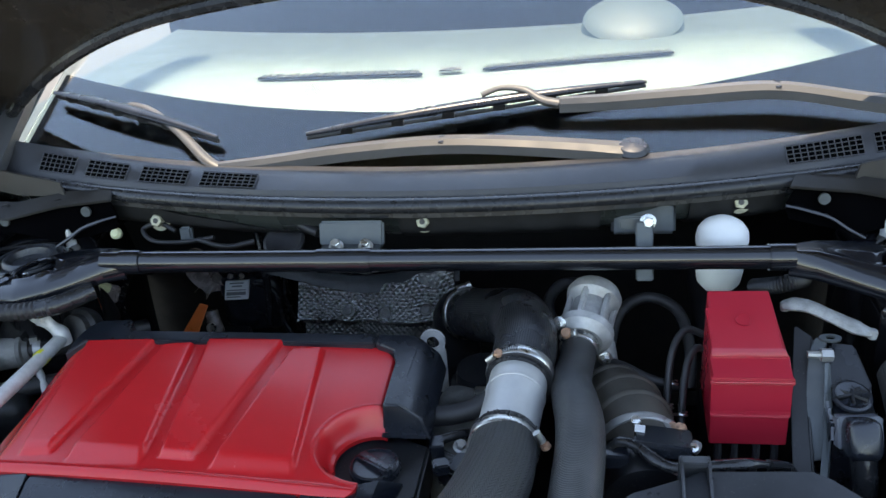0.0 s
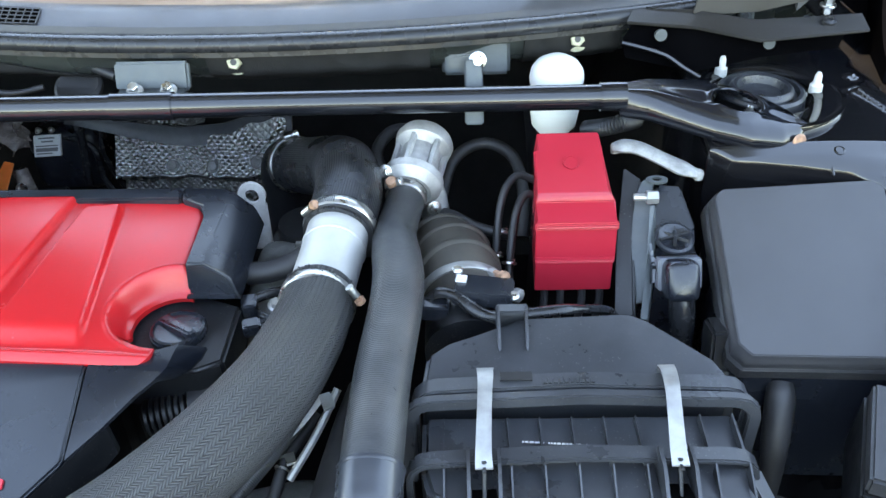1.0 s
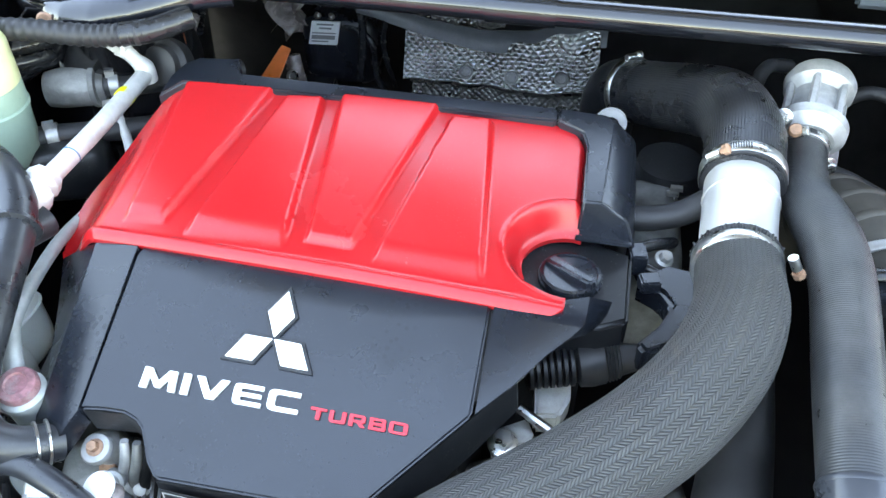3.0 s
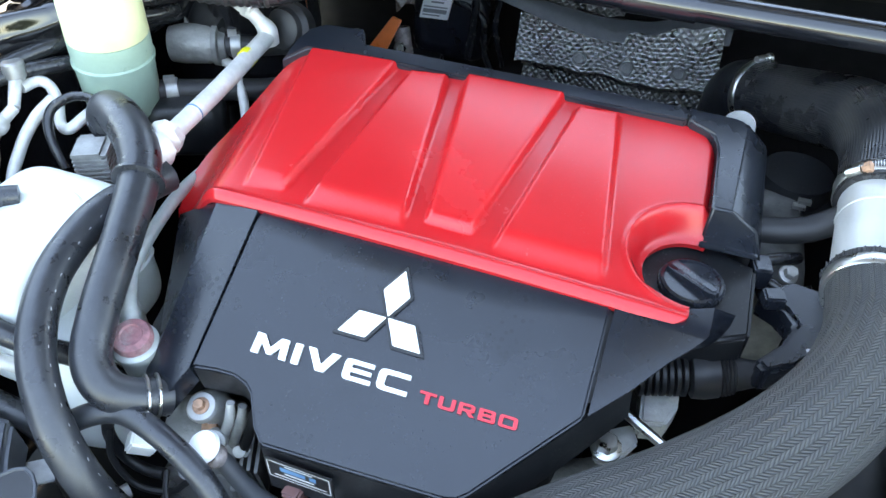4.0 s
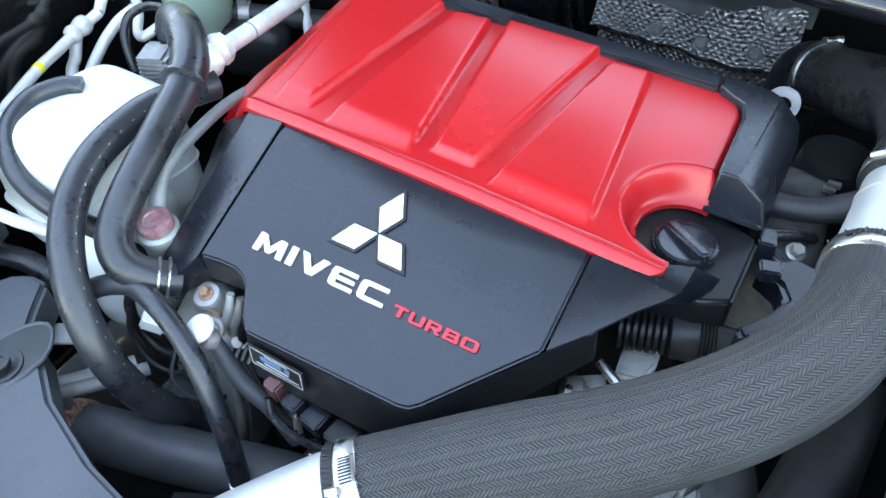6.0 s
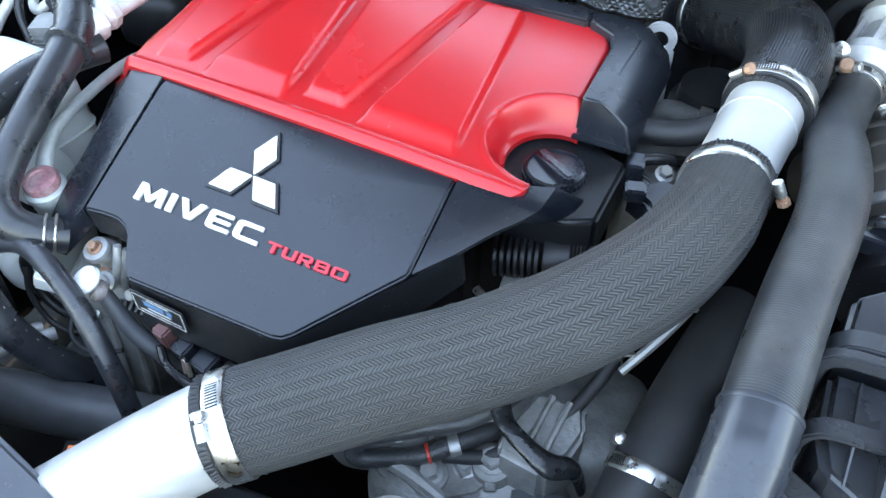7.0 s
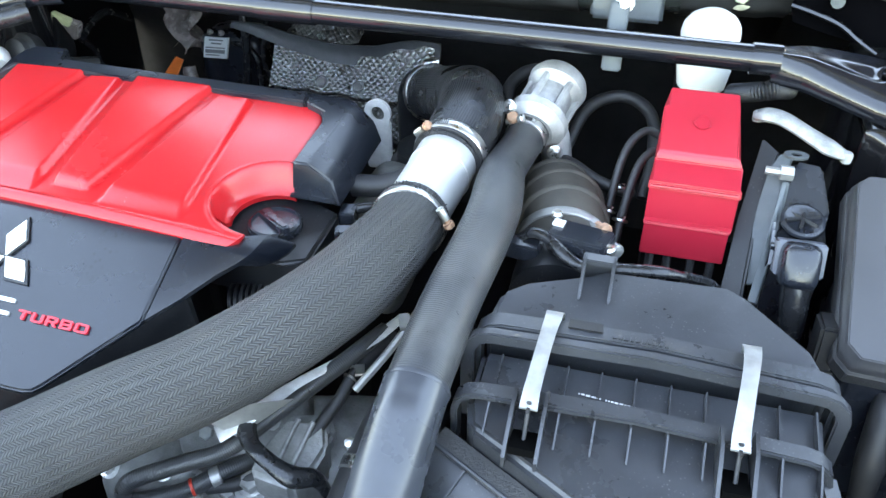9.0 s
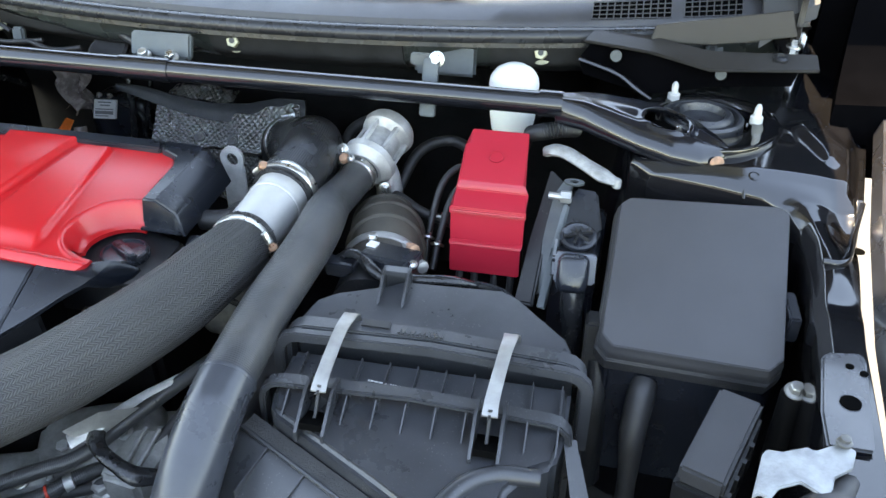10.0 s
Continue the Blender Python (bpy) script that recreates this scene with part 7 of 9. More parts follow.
cond = thing("loom_conduit", (-0.70, 0.94, 0.86), "thick grey-black corrugated loom conduit", "conduit")
pts = [p for p, s in rails([(-0.82, 0.79, 0.915), (-0.72, 0.798, 0.922), (-0.64, 0.805, 0.925), (-0.575, 0.815, 0.920), (-0.525, 0.825, 0.922)], 14)]
bm = B()
add_tube(bm, pts, [0.0108 + 0.0016 * (i % 2) for i in range(len(pts))], 18, 2)
part("conduit_body", bm, RUBBER, cond)
bm = add_tube(B(), [(-0.545, 0.820, 0.921), (-0.515, 0.832, 0.924), (-0.485, 0.860, 0.928)], 0.0125, 16, 5)
part("tape_wrap", bm, TAPE, cond)
for k, (dy, dz, r) in enumerate(((0.02, -0.026, 0.009), (-0.002, -0.040, 0.008), (0.03, -0.052, 0.009))):
    solo("loom_cable", add_tube(B(), [(-0.83, 0.795 + dy * 0.5, 0.905 + dz), (-0.76, 0.800 + dy * 0.5, 0.910 + dz), (-0.705, 0.812 + dy * 0.5, 0.910 + dz), (-0.672, 0.850 + dy * 0.5, 0.905 + dz), (-0.660, 0.90, 0.895 + dz)], r, 12, 6), TAPE, "black cable below the corrugated conduit", "cable", group="loom cables")

# steering fluid bottle
ps = thing("steering_fluid_bottle", (-0.70, 0.77, 0.77), "translucent yellow-green steering fluid bottle", "fluid bottle")
bm = B()
add_lathe(bm, (-0.690, 0.768, 0.782), (0, 0, 1), [(0, 0.030), (0.003, 0.036), (0.010, 0.0395), (0.066, 0.0415)], 36)
part("lower_shell", bm, FLUID_GREEN, ps, "green fluid behind milky plastic")
bm = B()
add_lathe(bm, (-0.690, 0.768, 0.848), (0, 0, 1), [(0, 0.0415), (0.001, 0.0435), (0.004, 0.0437), (0.006, 0.042), (0.03, 0.0425)], 36)
part("seam_ring", bm, FLUID_GREEN, ps)
bm = B()
add_lathe(bm, (-0.690, 0.768, 0.8785), (0, 0, 1), [(0, 0.0424), (0.045, 0.0415), (0.055, 0.036), (0.060, 0.026), (0.085, 0.026), (0.088, 0.022)], 36)
part("upper_shell", bm, FLUID_YELLOW, ps, "yellowed upper shell")
bm = add_tube(B(), [(-0.668, 0.784, 0.800), (-0.645, 0.796, 0.800), (-0.60, 0.82, 0.796), (-0.54, 0.86, 0.788), (-0.50, 0.92, 0.78)], 0.0125, 18, 8)
part("outlet_hose", bm, RUBBER, ps)
bm = B()
add_lathe(bm, (-0.651, 0.793, 0.800), (0.86, 0.48, 0), [(0, 0.0128), (0.0006, 0.0142), (0.013, 0.0142), (0.0136, 0.0128)], 20)
add_box(bm, (-0.645, 0.793, 0.816), (0.012, 0.006, 0.008), (0, 0, 30))
part("outlet_clamp", bm, SPRING, ps, "white-metal spring clamp")
pump = thing("steering_pump", (-0.655, 0.82, 0.76), "grey alloy pump with a hose stub and bolt", "pump")
bm = add_tube(B(), [(-0.682, 0.812, 0.822), (-0.668, 0.816, 0.823), (-0.640, 0.824, 0.824), (-0.628, 0.827, 0.824)], [0.020, 0.0225, 0.0225, 0.019], 24, 4)
part("pump_body", bm, CAST_DIRTY, pump)
bm = B()
add_lathe(bm, (-0.634, 0.8255, 0.824), (0.96, 0.27, 0.03), [(0, 0.024), (0.006, 0.0245), (0.007, 0.018), (0.014, 0.016)], 24)
part("pump_flange", bm, CAST_DARK, pump)
bm = B()
add_prism(bm, [(-0.672, 0.826, 0.838), (-0.648, 0.832, 0.840), (-0.646, 0.846, 0.872), (-0.656, 0.852, 0.888), (-0.668, 0.850, 0.886), (-0.676, 0.842, 0.868)], (0.001, 0.004, -0.003))
arm = part("pump_arm", bm, CAST_DIRTY, pump, bevel=0.0015)
hex_bolt(arm, (-0.660, 0.846, 0.881), (0, -0.7, 0.7), 0.0065, STEEL)
bm = add_tube(B(), [(-0.624, 0.828, 0.824), (-0.600, 0.836, 0.823), (-0.560, 0.866, 0.818), (-0.50, 0.93, 0.80)], 0.0135, 16, 6)
part("pump_hose", bm, RUBBER, pump)
bm = B()
add_lathe(bm, (-0.616, 0.830, 0.824), (0.92, 0.38, 0), [(0, 0.0138), (0.0006, 0.0156), (0.011, 0.0156), (0.0116, 0.0138)], 20)
add_box(bm, (-0.612, 0.828, 0.841), (0.010, 0.006, 0.008), (0, 0, 25))
part("pump_clamp", bm, SPRING, pump)
bm = add_tube(B(), [(-0.630, 0.822, 0.806), (-0.612, 0.816, 0.804), (-0.588, 0.790, 0.785), (-0.575, 0.765, 0.74)], 0.0056, 12, 6)
part("pump_pipe", bm, AC_PIPE, pump)
pump.location += Vector((0.016, 0.030, 0.008))
bm = add_puffed(B(), (-0.63, 0.79, 0.765), (0.09, 0.06, 0.07), (0, 0, 20), 0.5, 20, 12)
solo("pump_casting", bm, BLACK_MATT, "grimy alloy casting below the fluid bottle", "casting")
solo("dark_drum", add_lathe(B(), (-0.60, 0.98, 0.80), (0.2, -0.6, 0.8), [(0, 0.055), (0.04, 0.055), (0.05, 0.05), (0.05, 0.0)], 28), DARK, "dark round drum by the bulkhead", "drum")

# valve block and slim lines beside the tank
port = thing("service_port", (-0.7350, 0.66, 0.78), "pale aluminium service lines with a capped port", "service port")
settle[0] = True
bm = add_tube(B(), [(-0.752, 0.660, 0.843), (-0.759, 0.674, 0.852), (-0.766, 0.688, 0.860)], [0.006, 0.0065, 0.007], 12, 4)
part("port_stem", bm, AC_PIPE, port)
bm = B()
add_lathe(bm, (-0.766, 0.689, 0.856), (-0.1, 0.1, 1), [(0, 0.0085), (0.004, 0.009), (0.005, 0.0115), (0.020, 0.0115), (0.022, 0.0095), (0.022, 0.0)], 20)
part("port_cap", bm, SPRING, port, "grey ribbed port cap")
bm = add_tube(B(), [(-0.752, 0.660, 0.843), (-0.757, 0.632, 0.832), (-0.752, 0.590, 0.824), (-0.747, 0.561, 0.820), (-0.728, 0.500, 0.812), (-0.704, 0.440, 0.808), (-0.690, 0.424, 0.800)], 0.0062, 14, 6)
part("port_line", bm, AC_PIPE, port)
bm = B()
add_lathe(bm, (-0.758, 0.646, 0.836), (0.02, -1, -0.25), [(0, 0.009), (0.003, 0.0115), (0.013, 0.0115), (0.015, 0.0085), (0.018, 0.0085), (0.020, 0.011), (0.027, 0.011), (0.030, 0.008)], 8)
part("port_block", bm, AC_PIPE, port, bevel=0.003)
bm = B()
add_lathe(bm, (-0.7480, 0.566, 0.8208), (0.2, -0.95, -0.12), [(0, 0.0060), (0.0003, 0.0065), (0.007, 0.0065), (0.0073, 0.0060)], 14)
part("mark", bm, YELLOW, port, "yellow paint mark")
bm = add_tube(B(), [(-0.762, 0.630, 0.824), (-0.757, 0.618, 0.805), (-0.745, 0.597, 0.785), (-0.720, 0.59, 0.70)], 0.0066, 12, 5)
part("drop_line", bm, AC_PIPE, port)
bm = add_tube(B(), [(-0.758, 0.684, 0.852), (-0.752, 0.702, 0.852), (-0.738, 0.702, 0.848), (-0.722, 0.689, 0.838), (-0.710, 0.672, 0.826), (-0.696, 0.667, 0.826), (-0.684, 0.684, 0.836), (-0.676, 0.70, 0.84)], 0.0058, 12, 6)
part("curl_line", bm, AC_PIPE, port)
bm = add_tube(B(), [(-0.728, 0.690, 0.842), (-0.736, 0.666, 0.830), (-0.738, 0.635, 0.808), (-0.728, 0.60, 0.78), (-0.70, 0.56, 0.70)], 0.0064, 12, 6)
part("rear_line", bm, AC_PIPE, port)
bm = B()
add_box(bm, (-0.688, 0.420, 0.795), (0.030, 0.034, 0.030), (20, 0, 35))
add_tube(bm, [(-0.688, 0.424, 0.80), (-0.684, 0.412, 0.786), (-0.676, 0.405, 0.776)], 0.011, 12, 4)
part("line_elbow", bm, BLACK_MATT, port, "black plastic line coupling", bevel=0.003)
fins = thing("finned_resistor", (-0.655, 0.645, 0.80), "grey finned alloy module with a plug", "module")
for i in range(9):
    bm = B()
    add_box(bm, (-0.640, 0.632, 0.800 + i * 0.0050), (0.036, 0.032, 0.0022), (10, -8, 14))
    part("fin", bm, CAST_DIRTY, fins)
bm = B()
add_box(bm, (-0.640, 0.632, 0.820), (0.029, 0.025, 0.046), (10, -8, 14))
part("core", bm, CAST_DIRTY, fins)
bm = B()
add_box(bm, (-0.643, 0.650, 0.852), (0.014, 0.016, 0.020), (10, -10, 14))
part("plug", bm, BLACK, fins, bevel=0.002)
bm = add_tube(B(), [(-0.643, 0.652, 0.860), (-0.655, 0.668, 0.868), (-0.685, 0.672, 0.864), (-0.706, 0.660, 0.850), (-0.702, 0.645, 0.83), (-0.685, 0.635, 0.80)], [0.004, 0.0045, 0.005, 0.005, 0.005, 0.005], 10, 6)
part("plug_wire", bm, TAPE, fins)
settle[0] = False
for k, (a, b, c) in enumerate((((-0.83, 0.62, 0.83), (-0.78, 0.70, 0.845), (-0.72, 0.78, 0.84)), ((-0.82, 0.66, 0.84), (-0.77, 0.73, 0.855), (-0.71, 0.83, 0.86)))):
    solo("wing_loom", add_tube(B(), [a, b, c, (c[0] + 0.03, c[1] + 0.12, c[2])], 0.009, 12, 7), TAPE, "black taped loom along the inner wing", "wiring", group="wing looms")
low = thing("lower_white_pipe", (-0.68, 0.45, 0.69), "pale alloy pipe below the coolant tank", "pipe")
settle[0] = True
bm = add_tube(B(), [(-0.678, 0.406, 0.778), (-0.662, 0.406, 0.775), (-0.632, 0.414, 0.766), (-0.606, 0.428, 0.752), (-0.585, 0.44, 0.72), (-0.57, 0.445, 0.64)], 0.0062, 14, 6)
part("pipe_body", bm, AC_PIPE, low)
settle[0] = False
lower2 = solo("lower_grey_hose", add_tube(B(), [(-0.70, 0.42, 0.70), (-0.655, 0.435, 0.685), (-0.60, 0.43, 0.665), (-0.575, 0.415, 0.60)], 0.012, 14, 6), RUBBER_HOSE, "dusty grey-black hose low beside the tank", "hose")
plugs = thing("black_multiplug", (-0.70, 0.42, 0.74), "black multi-pin plug by the inner wing", "connector")
bm = B()
add_box(bm, (-0.690, 0.405, 0.735), (0.045, 0.05, 0.03), (0, 0, 20))
part("plug_body", bm, BLACK_MATT, plugs, bevel=0.003)
for i in range(4):
    bm = B()
    add_box(bm, (-0.705 + 0.010 * i, 0.398 + 0.004 * i, 0.752), (0.004, 0.04, 0.006), (0, 0, 20))
    part("plug_rib", bm, BLACK_MATT, plugs)

# radiator shroud plate
shroud = thing("radiator_plate", (-0.45, 0.25, 0.70), "dark grey plastic radiator plate with a recessed bolt", "radiator plate")
bm = B()
OUT = [(-0.80, 0.06), (-0.80, 0.28), (-0.660, 0.335), (-0.640, 0.362), (-0.622, 0.392), (-0.606, 0.400), (-0.586, 0.399), (-0.571, 0.372), (-0.557, 0.350), (-0.536, 0.342), (-0.485, 0.305), (-0.413, 0.276), (-0.330, 0.256), (-0.262, 0.240), (-0.20, 0.20), (-0.16, 0.06)]


def plate_z(x, y):
    return 0.733 + 0.02 * max(0.0, x + 0.5)


top = [(x, y, plate_z(x, y)) for x, y in OUT]
add_prism(bm, top, (0.0, 0.004, -0.045))
part("plate", bm, PLATE, shroud, bevel=0.005, segments=3)
bm = B()
add_lathe(bm, (-0.548, 0.308, 0.7342), (0, 0, 1), [(0, 0.021), (0.0012, 0.0205), (0.0014, 0.017), (0.0004, 0.0155), (0.0004, 0.011), (0.005, 0.0105), (0.005, 0.007), (0.0035, 0.0065), (0.0035, 0.0)], 32)
part("plug_rivet", bm, BLACK_MATT, shroud)
# no recess here: a flush dark plate stands in for the pocket's shade
pocket = [(-0.548 + 0.026 * math.cos(radians(a)), 0.308 + 0.026 * math.sin(radians(a))) for a in range(150, 331, 15)]
pocket += [(-0.520, 0.330), (-0.530, 0.352), (-0.546, 0.362), (-0.560, 0.352), (-0.568, 0.335)]
bm = B()
add_prism(bm, [(x, y, 0.7338) for x, y in pocket], (0, 0, -0.003))
part("pocket_shade", bm, BLACK_MATT, shroud, "flush dark plate round the rivet in place of a shaded pocket")
bm = add_tube(B(), [(x, y, 0.7338) for x, y in pocket + pocket[:1]], 0.0018, 6, 2)
part("moulded_edge", bm, PLATE, shroud)
rad = thing("radiator", (-0.05, 0.30, 0.55), "black radiator top tank with a filler", "radiator")
bm = add_puffed(B(), (-0.05, 0.318, 0.61), (0.46, 0.055, 0.15), (0, 0, 4), 0.25)
part("top_tank", bm, BLACK_MATT, rad)
cap = thing("coolant_pressure_cap", (-0.068, 0.328, 0.715), "silver radiator cap with an orange warning label", "radiator cap")
bm = B()
add_lathe(bm, (-0.068, 0.328, 0.715), (0, -0.05, 1), [(-0.02, 0.018), (0, 0.018), (0.004, 0.026), (0.018, 0.026), (0.024, 0.023), (0.025, 0.0)], 32)
part("cap_body", bm, STEEL, cap)
bm = B()
add_lathe(bm, (-0.068, 0.327, 0.7398), (0, -0.05, 1), [(0, 0.0195), (0.0008, 0.0195), (0.0008, 0.0)], 32)
tag = part("warning_label", bm, ORANGE, cap, "orange warning label")
for dx, dy, w, h in ((-0.007, 0.008, 0.006, 0.006), (0.005, 0.008, 0.007, 0.006), (0.0, -0.001, 0.024, 0.002), (0.0, -0.006, 0.022, 0.002)):
    bm = B()
    add_box(bm, (-0.068 + dx, 0.327 + dy, 0.7410 - dy * 0.05), (w, h, 0.0004))
    part("print_bar", bm, LABEL_BLACK if dy > 0 else LABEL_WHITE, tag)
tag2 = thing("orange_sticker", (-0.34, 0.335, 0.655), "small faded orange sticker on a dark bracket", "sticker")
bm = B()
add_box(bm, (-0.338, 0.300, 0.672), (0.05, 0.035, 0.002), (-10, 0, 25))
part("sticker_face", bm, ORANGE, tag2)
bm = B()
add_box(bm, (-0.338, 0.300, 0.655), (0.06, 0.045, 0.03), (-10, 0, 25))
part("sticker_bracket", bm, DARK, tag2)

lowhose = thing("lower_radiator_hose", (-0.42, 0.37, 0.58), "thick dusty black lower radiator hose", "hose")
bm = add_tube(B(), [(-0.555, 0.335, 0.600), (-0.510, 0.345, 0.605), (-0.43, 0.362, 0.605), (-0.34, 0.388, 0.60), (-0.25, 0.42, 0.58)], 0.0275, 26, 8)
part("hose_body", bm, DUSTY_RUBBER, lowhose)
bm = B()
add_lathe(bm, (-0.537, 0.340, 0.602), (0.95, 0.2, 0.05), [(0, 0.0275), (0.001, 0.029), (0.010, 0.029), (0.011, 0.0275)], 28)
for dy in (-0.010, 0.006):
    add_tube(bm, [(-0.530, 0.340 + dy, 0.630), (-0.532, 0.342 + dy, 0.642), (-0.522, 0.345 + dy, 0.644)], 0.0025, 6, 3)
part("spring_clamp", bm, RUSTY, lowhose, "rusty spring clamp")
for k in range(2):
    solo("cooler_line", add_tube(B(), [(-0.64 + 0.018 * k, 0.33, 0.60), (-0.585 + 0.018 * k, 0.375, 0.605), (-0.545 + 0.018 * k, 0.43, 0.60)], 0.0075, 12, 4), AC_PIPE, "pale alloy cooler line low behind the plate", "pipe", group="cooler lines")
mount = thing("rusty_bracket", (-0.575, 0.375, 0.66), "rust-stained steel bracket with a bolt", "bracket")
bm = B()
add_box(bm, (-0.575, 0.378, 0.684), (0.045, 0.022, 0.004), (15, 10, 40))
part("bracket_plate", bm, SPRING, mount, bevel=0.001)
hex_bolt(mount, (-0.582, 0.372, 0.688), (0, -0.3, 1), 0.007, RUSTY)

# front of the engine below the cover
block = thing("engine_block", (-0.26, 0.66, 0.36), "grimy engine block under the cover, darkened for the shade there", "engine block")
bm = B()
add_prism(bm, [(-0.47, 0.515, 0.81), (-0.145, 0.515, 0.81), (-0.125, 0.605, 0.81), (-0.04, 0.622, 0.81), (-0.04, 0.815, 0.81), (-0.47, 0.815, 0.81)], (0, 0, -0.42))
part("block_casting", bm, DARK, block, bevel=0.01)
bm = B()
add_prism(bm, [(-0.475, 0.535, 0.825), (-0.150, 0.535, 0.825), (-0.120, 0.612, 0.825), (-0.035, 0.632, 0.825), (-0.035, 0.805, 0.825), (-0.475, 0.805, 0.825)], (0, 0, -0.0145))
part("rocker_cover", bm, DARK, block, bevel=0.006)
stat = thing("thermostat_housing", (-0.45, 0.46, 0.6120), "bright cast alloy thermostat housing with a sensor", "housing")
bm = add_puffed(B(), (-0.444, 0.462, 0.682), (0.075, 0.06, 0.075), (10, 0, 15), 0.5, 24, 14)
part("housing_body", bm, CAST_DIRTY, stat)
bm = add_tube(B(), [(-0.438, 0.452, 0.744), (-0.435, 0.464, 0.730), (-0.436, 0.472, 0.700)], [0.0125, 0.015, 0.020], 20, 5)
part("housing_neck", bm, CAST, stat)
bm = B()
add_lathe(bm, (-0.4345, 0.4510, 0.744), (-0.05, -0.35, 0.9), [(0, 0.010), (0, 0.0130), (0.004, 0.0135), (0.0065, 0.0120), (0.007, 0.009), (0.006, 0.0)], 24)
neck = part("neck_flange", bm, CAST, stat)
hex_bolt(neck, (-0.4350, 0.4490, 0.7500), (-0.05, -0.35, 0.9), 0.0050, RUSTY)
bm = B()
add_box(bm, (-0.483, 0.424, 0.7120), (0.024, 0.018, 0.030), (20, 25, 25))
part("white_plug", bm, WHITE, stat, "white sensor plug", bevel=0.002)
hex_bolt(stat, (-0.432, 0.452, 0.7100), (0, -0.4, 1), 0.008, RUSTY)
hex_bolt(stat, (-0.415, 0.448, 0.6870), (0, -0.6, 0.8), 0.007, STEEL)
for i in range(5):
    bm = B()
    add_box(bm, (-0.420 + i * 0.007, 0.462, 0.6770), (0.003, 0.05, 0.06), (15, 0, 15))
    part("housing_rib", bm, CAST_DARK, stat)
for k in range(3):
    bm = add_tube(B(), [(-0.404 + 0.011 * k - 0.004, 0.452, 0.762), (-0.409 + 0.010 * k, 0.447, 0.744), (-0.418 + 0.010 * k, 0.446, 0.716), (-0.424 + 0.010 * k, 0.450, 0.690)], [0.0035, 0.0048, 0.0048, 0.004], 10, 5)
    part("cast_rib", bm, (CAST, CAST_DARK, DARK)[k], stat)
bm = add_tube(B(), [(-0.520, 0.43, 0.7070), (-0.522, 0.422, 0.6720), (-0.505, 0.42, 0.6370), (-0.475, 0.425, 0.6320), (-0.455, 0.43, 0.6520)], 0.0032, 8, 6)
part("sensor_wire", bm, RUBBER, stat)
bm = add_tube(B(), [(-0.47, 0.425, 0.6720), (-0.46, 0.405, 0.6570), (-0.43, 0.40, 0.6520), (-0.40, 0.41, 0.6620)], 0.0025, 8, 6)
part("vent_wire", bm, RUBBER, stat)
bm = add_tube(B(), [(-0.492 + 0.034 * math.cos(radians(80 + 30 * k)), 0.432, 0.690 + 0.044 * math.sin(radians(80 + 30 * k))) for k in range(8)], 0.0055, 10, 4)
part("pipe_hoop", bm, BLACK_MATT, stat, "black bent hose hoop")
for c, r in (((-0.420, 0.440, 0.722), 0.010), ((-0.404, 0.452, 0.700), 0.008), ((-0.452, 0.436, 0.668), 0.009)):
    bm = B()
    add_lathe(bm, c, (0.1, -0.8, 0.6), [(0, r), (0.008, r), (0.009, r * 0.7), (0.014, r * 0.7), (0.015, r * 0.4)], 16)
    part("boss", bm, CAST, stat)
wp = thing("water_pump", (-0.43, 0.45, 0.52), "grimy cast water pump below the thermostat", "water pump")
bm = B()
add_prism(bm, [(-0.491, 0.437, 0.636), (-0.502, 0.437, 0.585), (-0.495, 0.436, 0.557), (-0.505, 0.436, 0.512), (-0.479, 0.436, 0.480), (-0.416, 0.434, 0.500), (-0.403, 0.434, 0.600), (-0.404, 0.436, 0.668), (-0.444, 0.438, 0.672)], (0, 0.05, 0.004))
part("pump_body", bm, CAST_DIRTY, wp, bevel=0.006, segments=3)
for pts in ([(-0.482, 0.436, 0.632), (-0.472, 0.432, 0.590), (-0.480, 0.433, 0.535)], [(-0.440, 0.436, 0.662), (-0.436, 0.430, 0.610), (-0.446, 0.432, 0.540)], [(-0.412, 0.435, 0.655), (-0.410, 0.432, 0.600), (-0.416, 0.432, 0.540)]):
    part("pump_rib", add_tube(B(), pts, 0.0042, 8, 4), CAST_DIRTY, wp)
bm = B()
add_lathe(bm, (-0.490, 0.437, 0.540), (-0.2, -0.9, 0.4), [(0, 0.012), (0.012, 0.012), (0.013, 0.009), (0.020, 0.009), (0.021, 0.006)], 14)
part("pump_sensor", bm, AC_PIPE, wp)
bm = add_tube(B(), [(-0.47, 0.42, 0.62), (-0.485, 0.41, 0.60), (-0.50, 0.40, 0.57)], [0.014, 0.013, 0.012], 12, 4)
part("pump_port", bm, PALE_GREY, wp)
dip = thing("dipstick", (-0.39, 0.41, 0.66), "white round dipstick knob on a dark tube", "dipstick")
bm = B()
add_lathe(bm, (-0.4115, 0.4155, 0.746), (-0.25, -0.35, 0.9), [(0, 0.006), (0.003, 0.0125), (0.006, 0.0140), (0.010, 0.0125), (0.012, 0.007), (0.0122, 0.0)], 24)
part("knob", bm, WHITE, dip, "white round knob")
bm = B()
add_lathe(bm, (-0.4030, 0.418, 0.735), (-0.6, -0.4, 0.6), [(0, 0.009), (0.006, 0.0105), (0.010, 0.009), (0.012, 0.0)], 16)
part("collar", bm, CLOUDY, dip, "cloudy plastic collar")
bm = add_tube(B(), [(-0.405, 0.417, 0.742), (-0.398, 0.416, 0.728), (-0.375, 0.412, 0.700), (-0.348, 0.414, 0.675), (-0.33, 0.42, 0.63)], [0.006, 0.008, 0.0085, 0.0085, 0.0085], 14, 6)
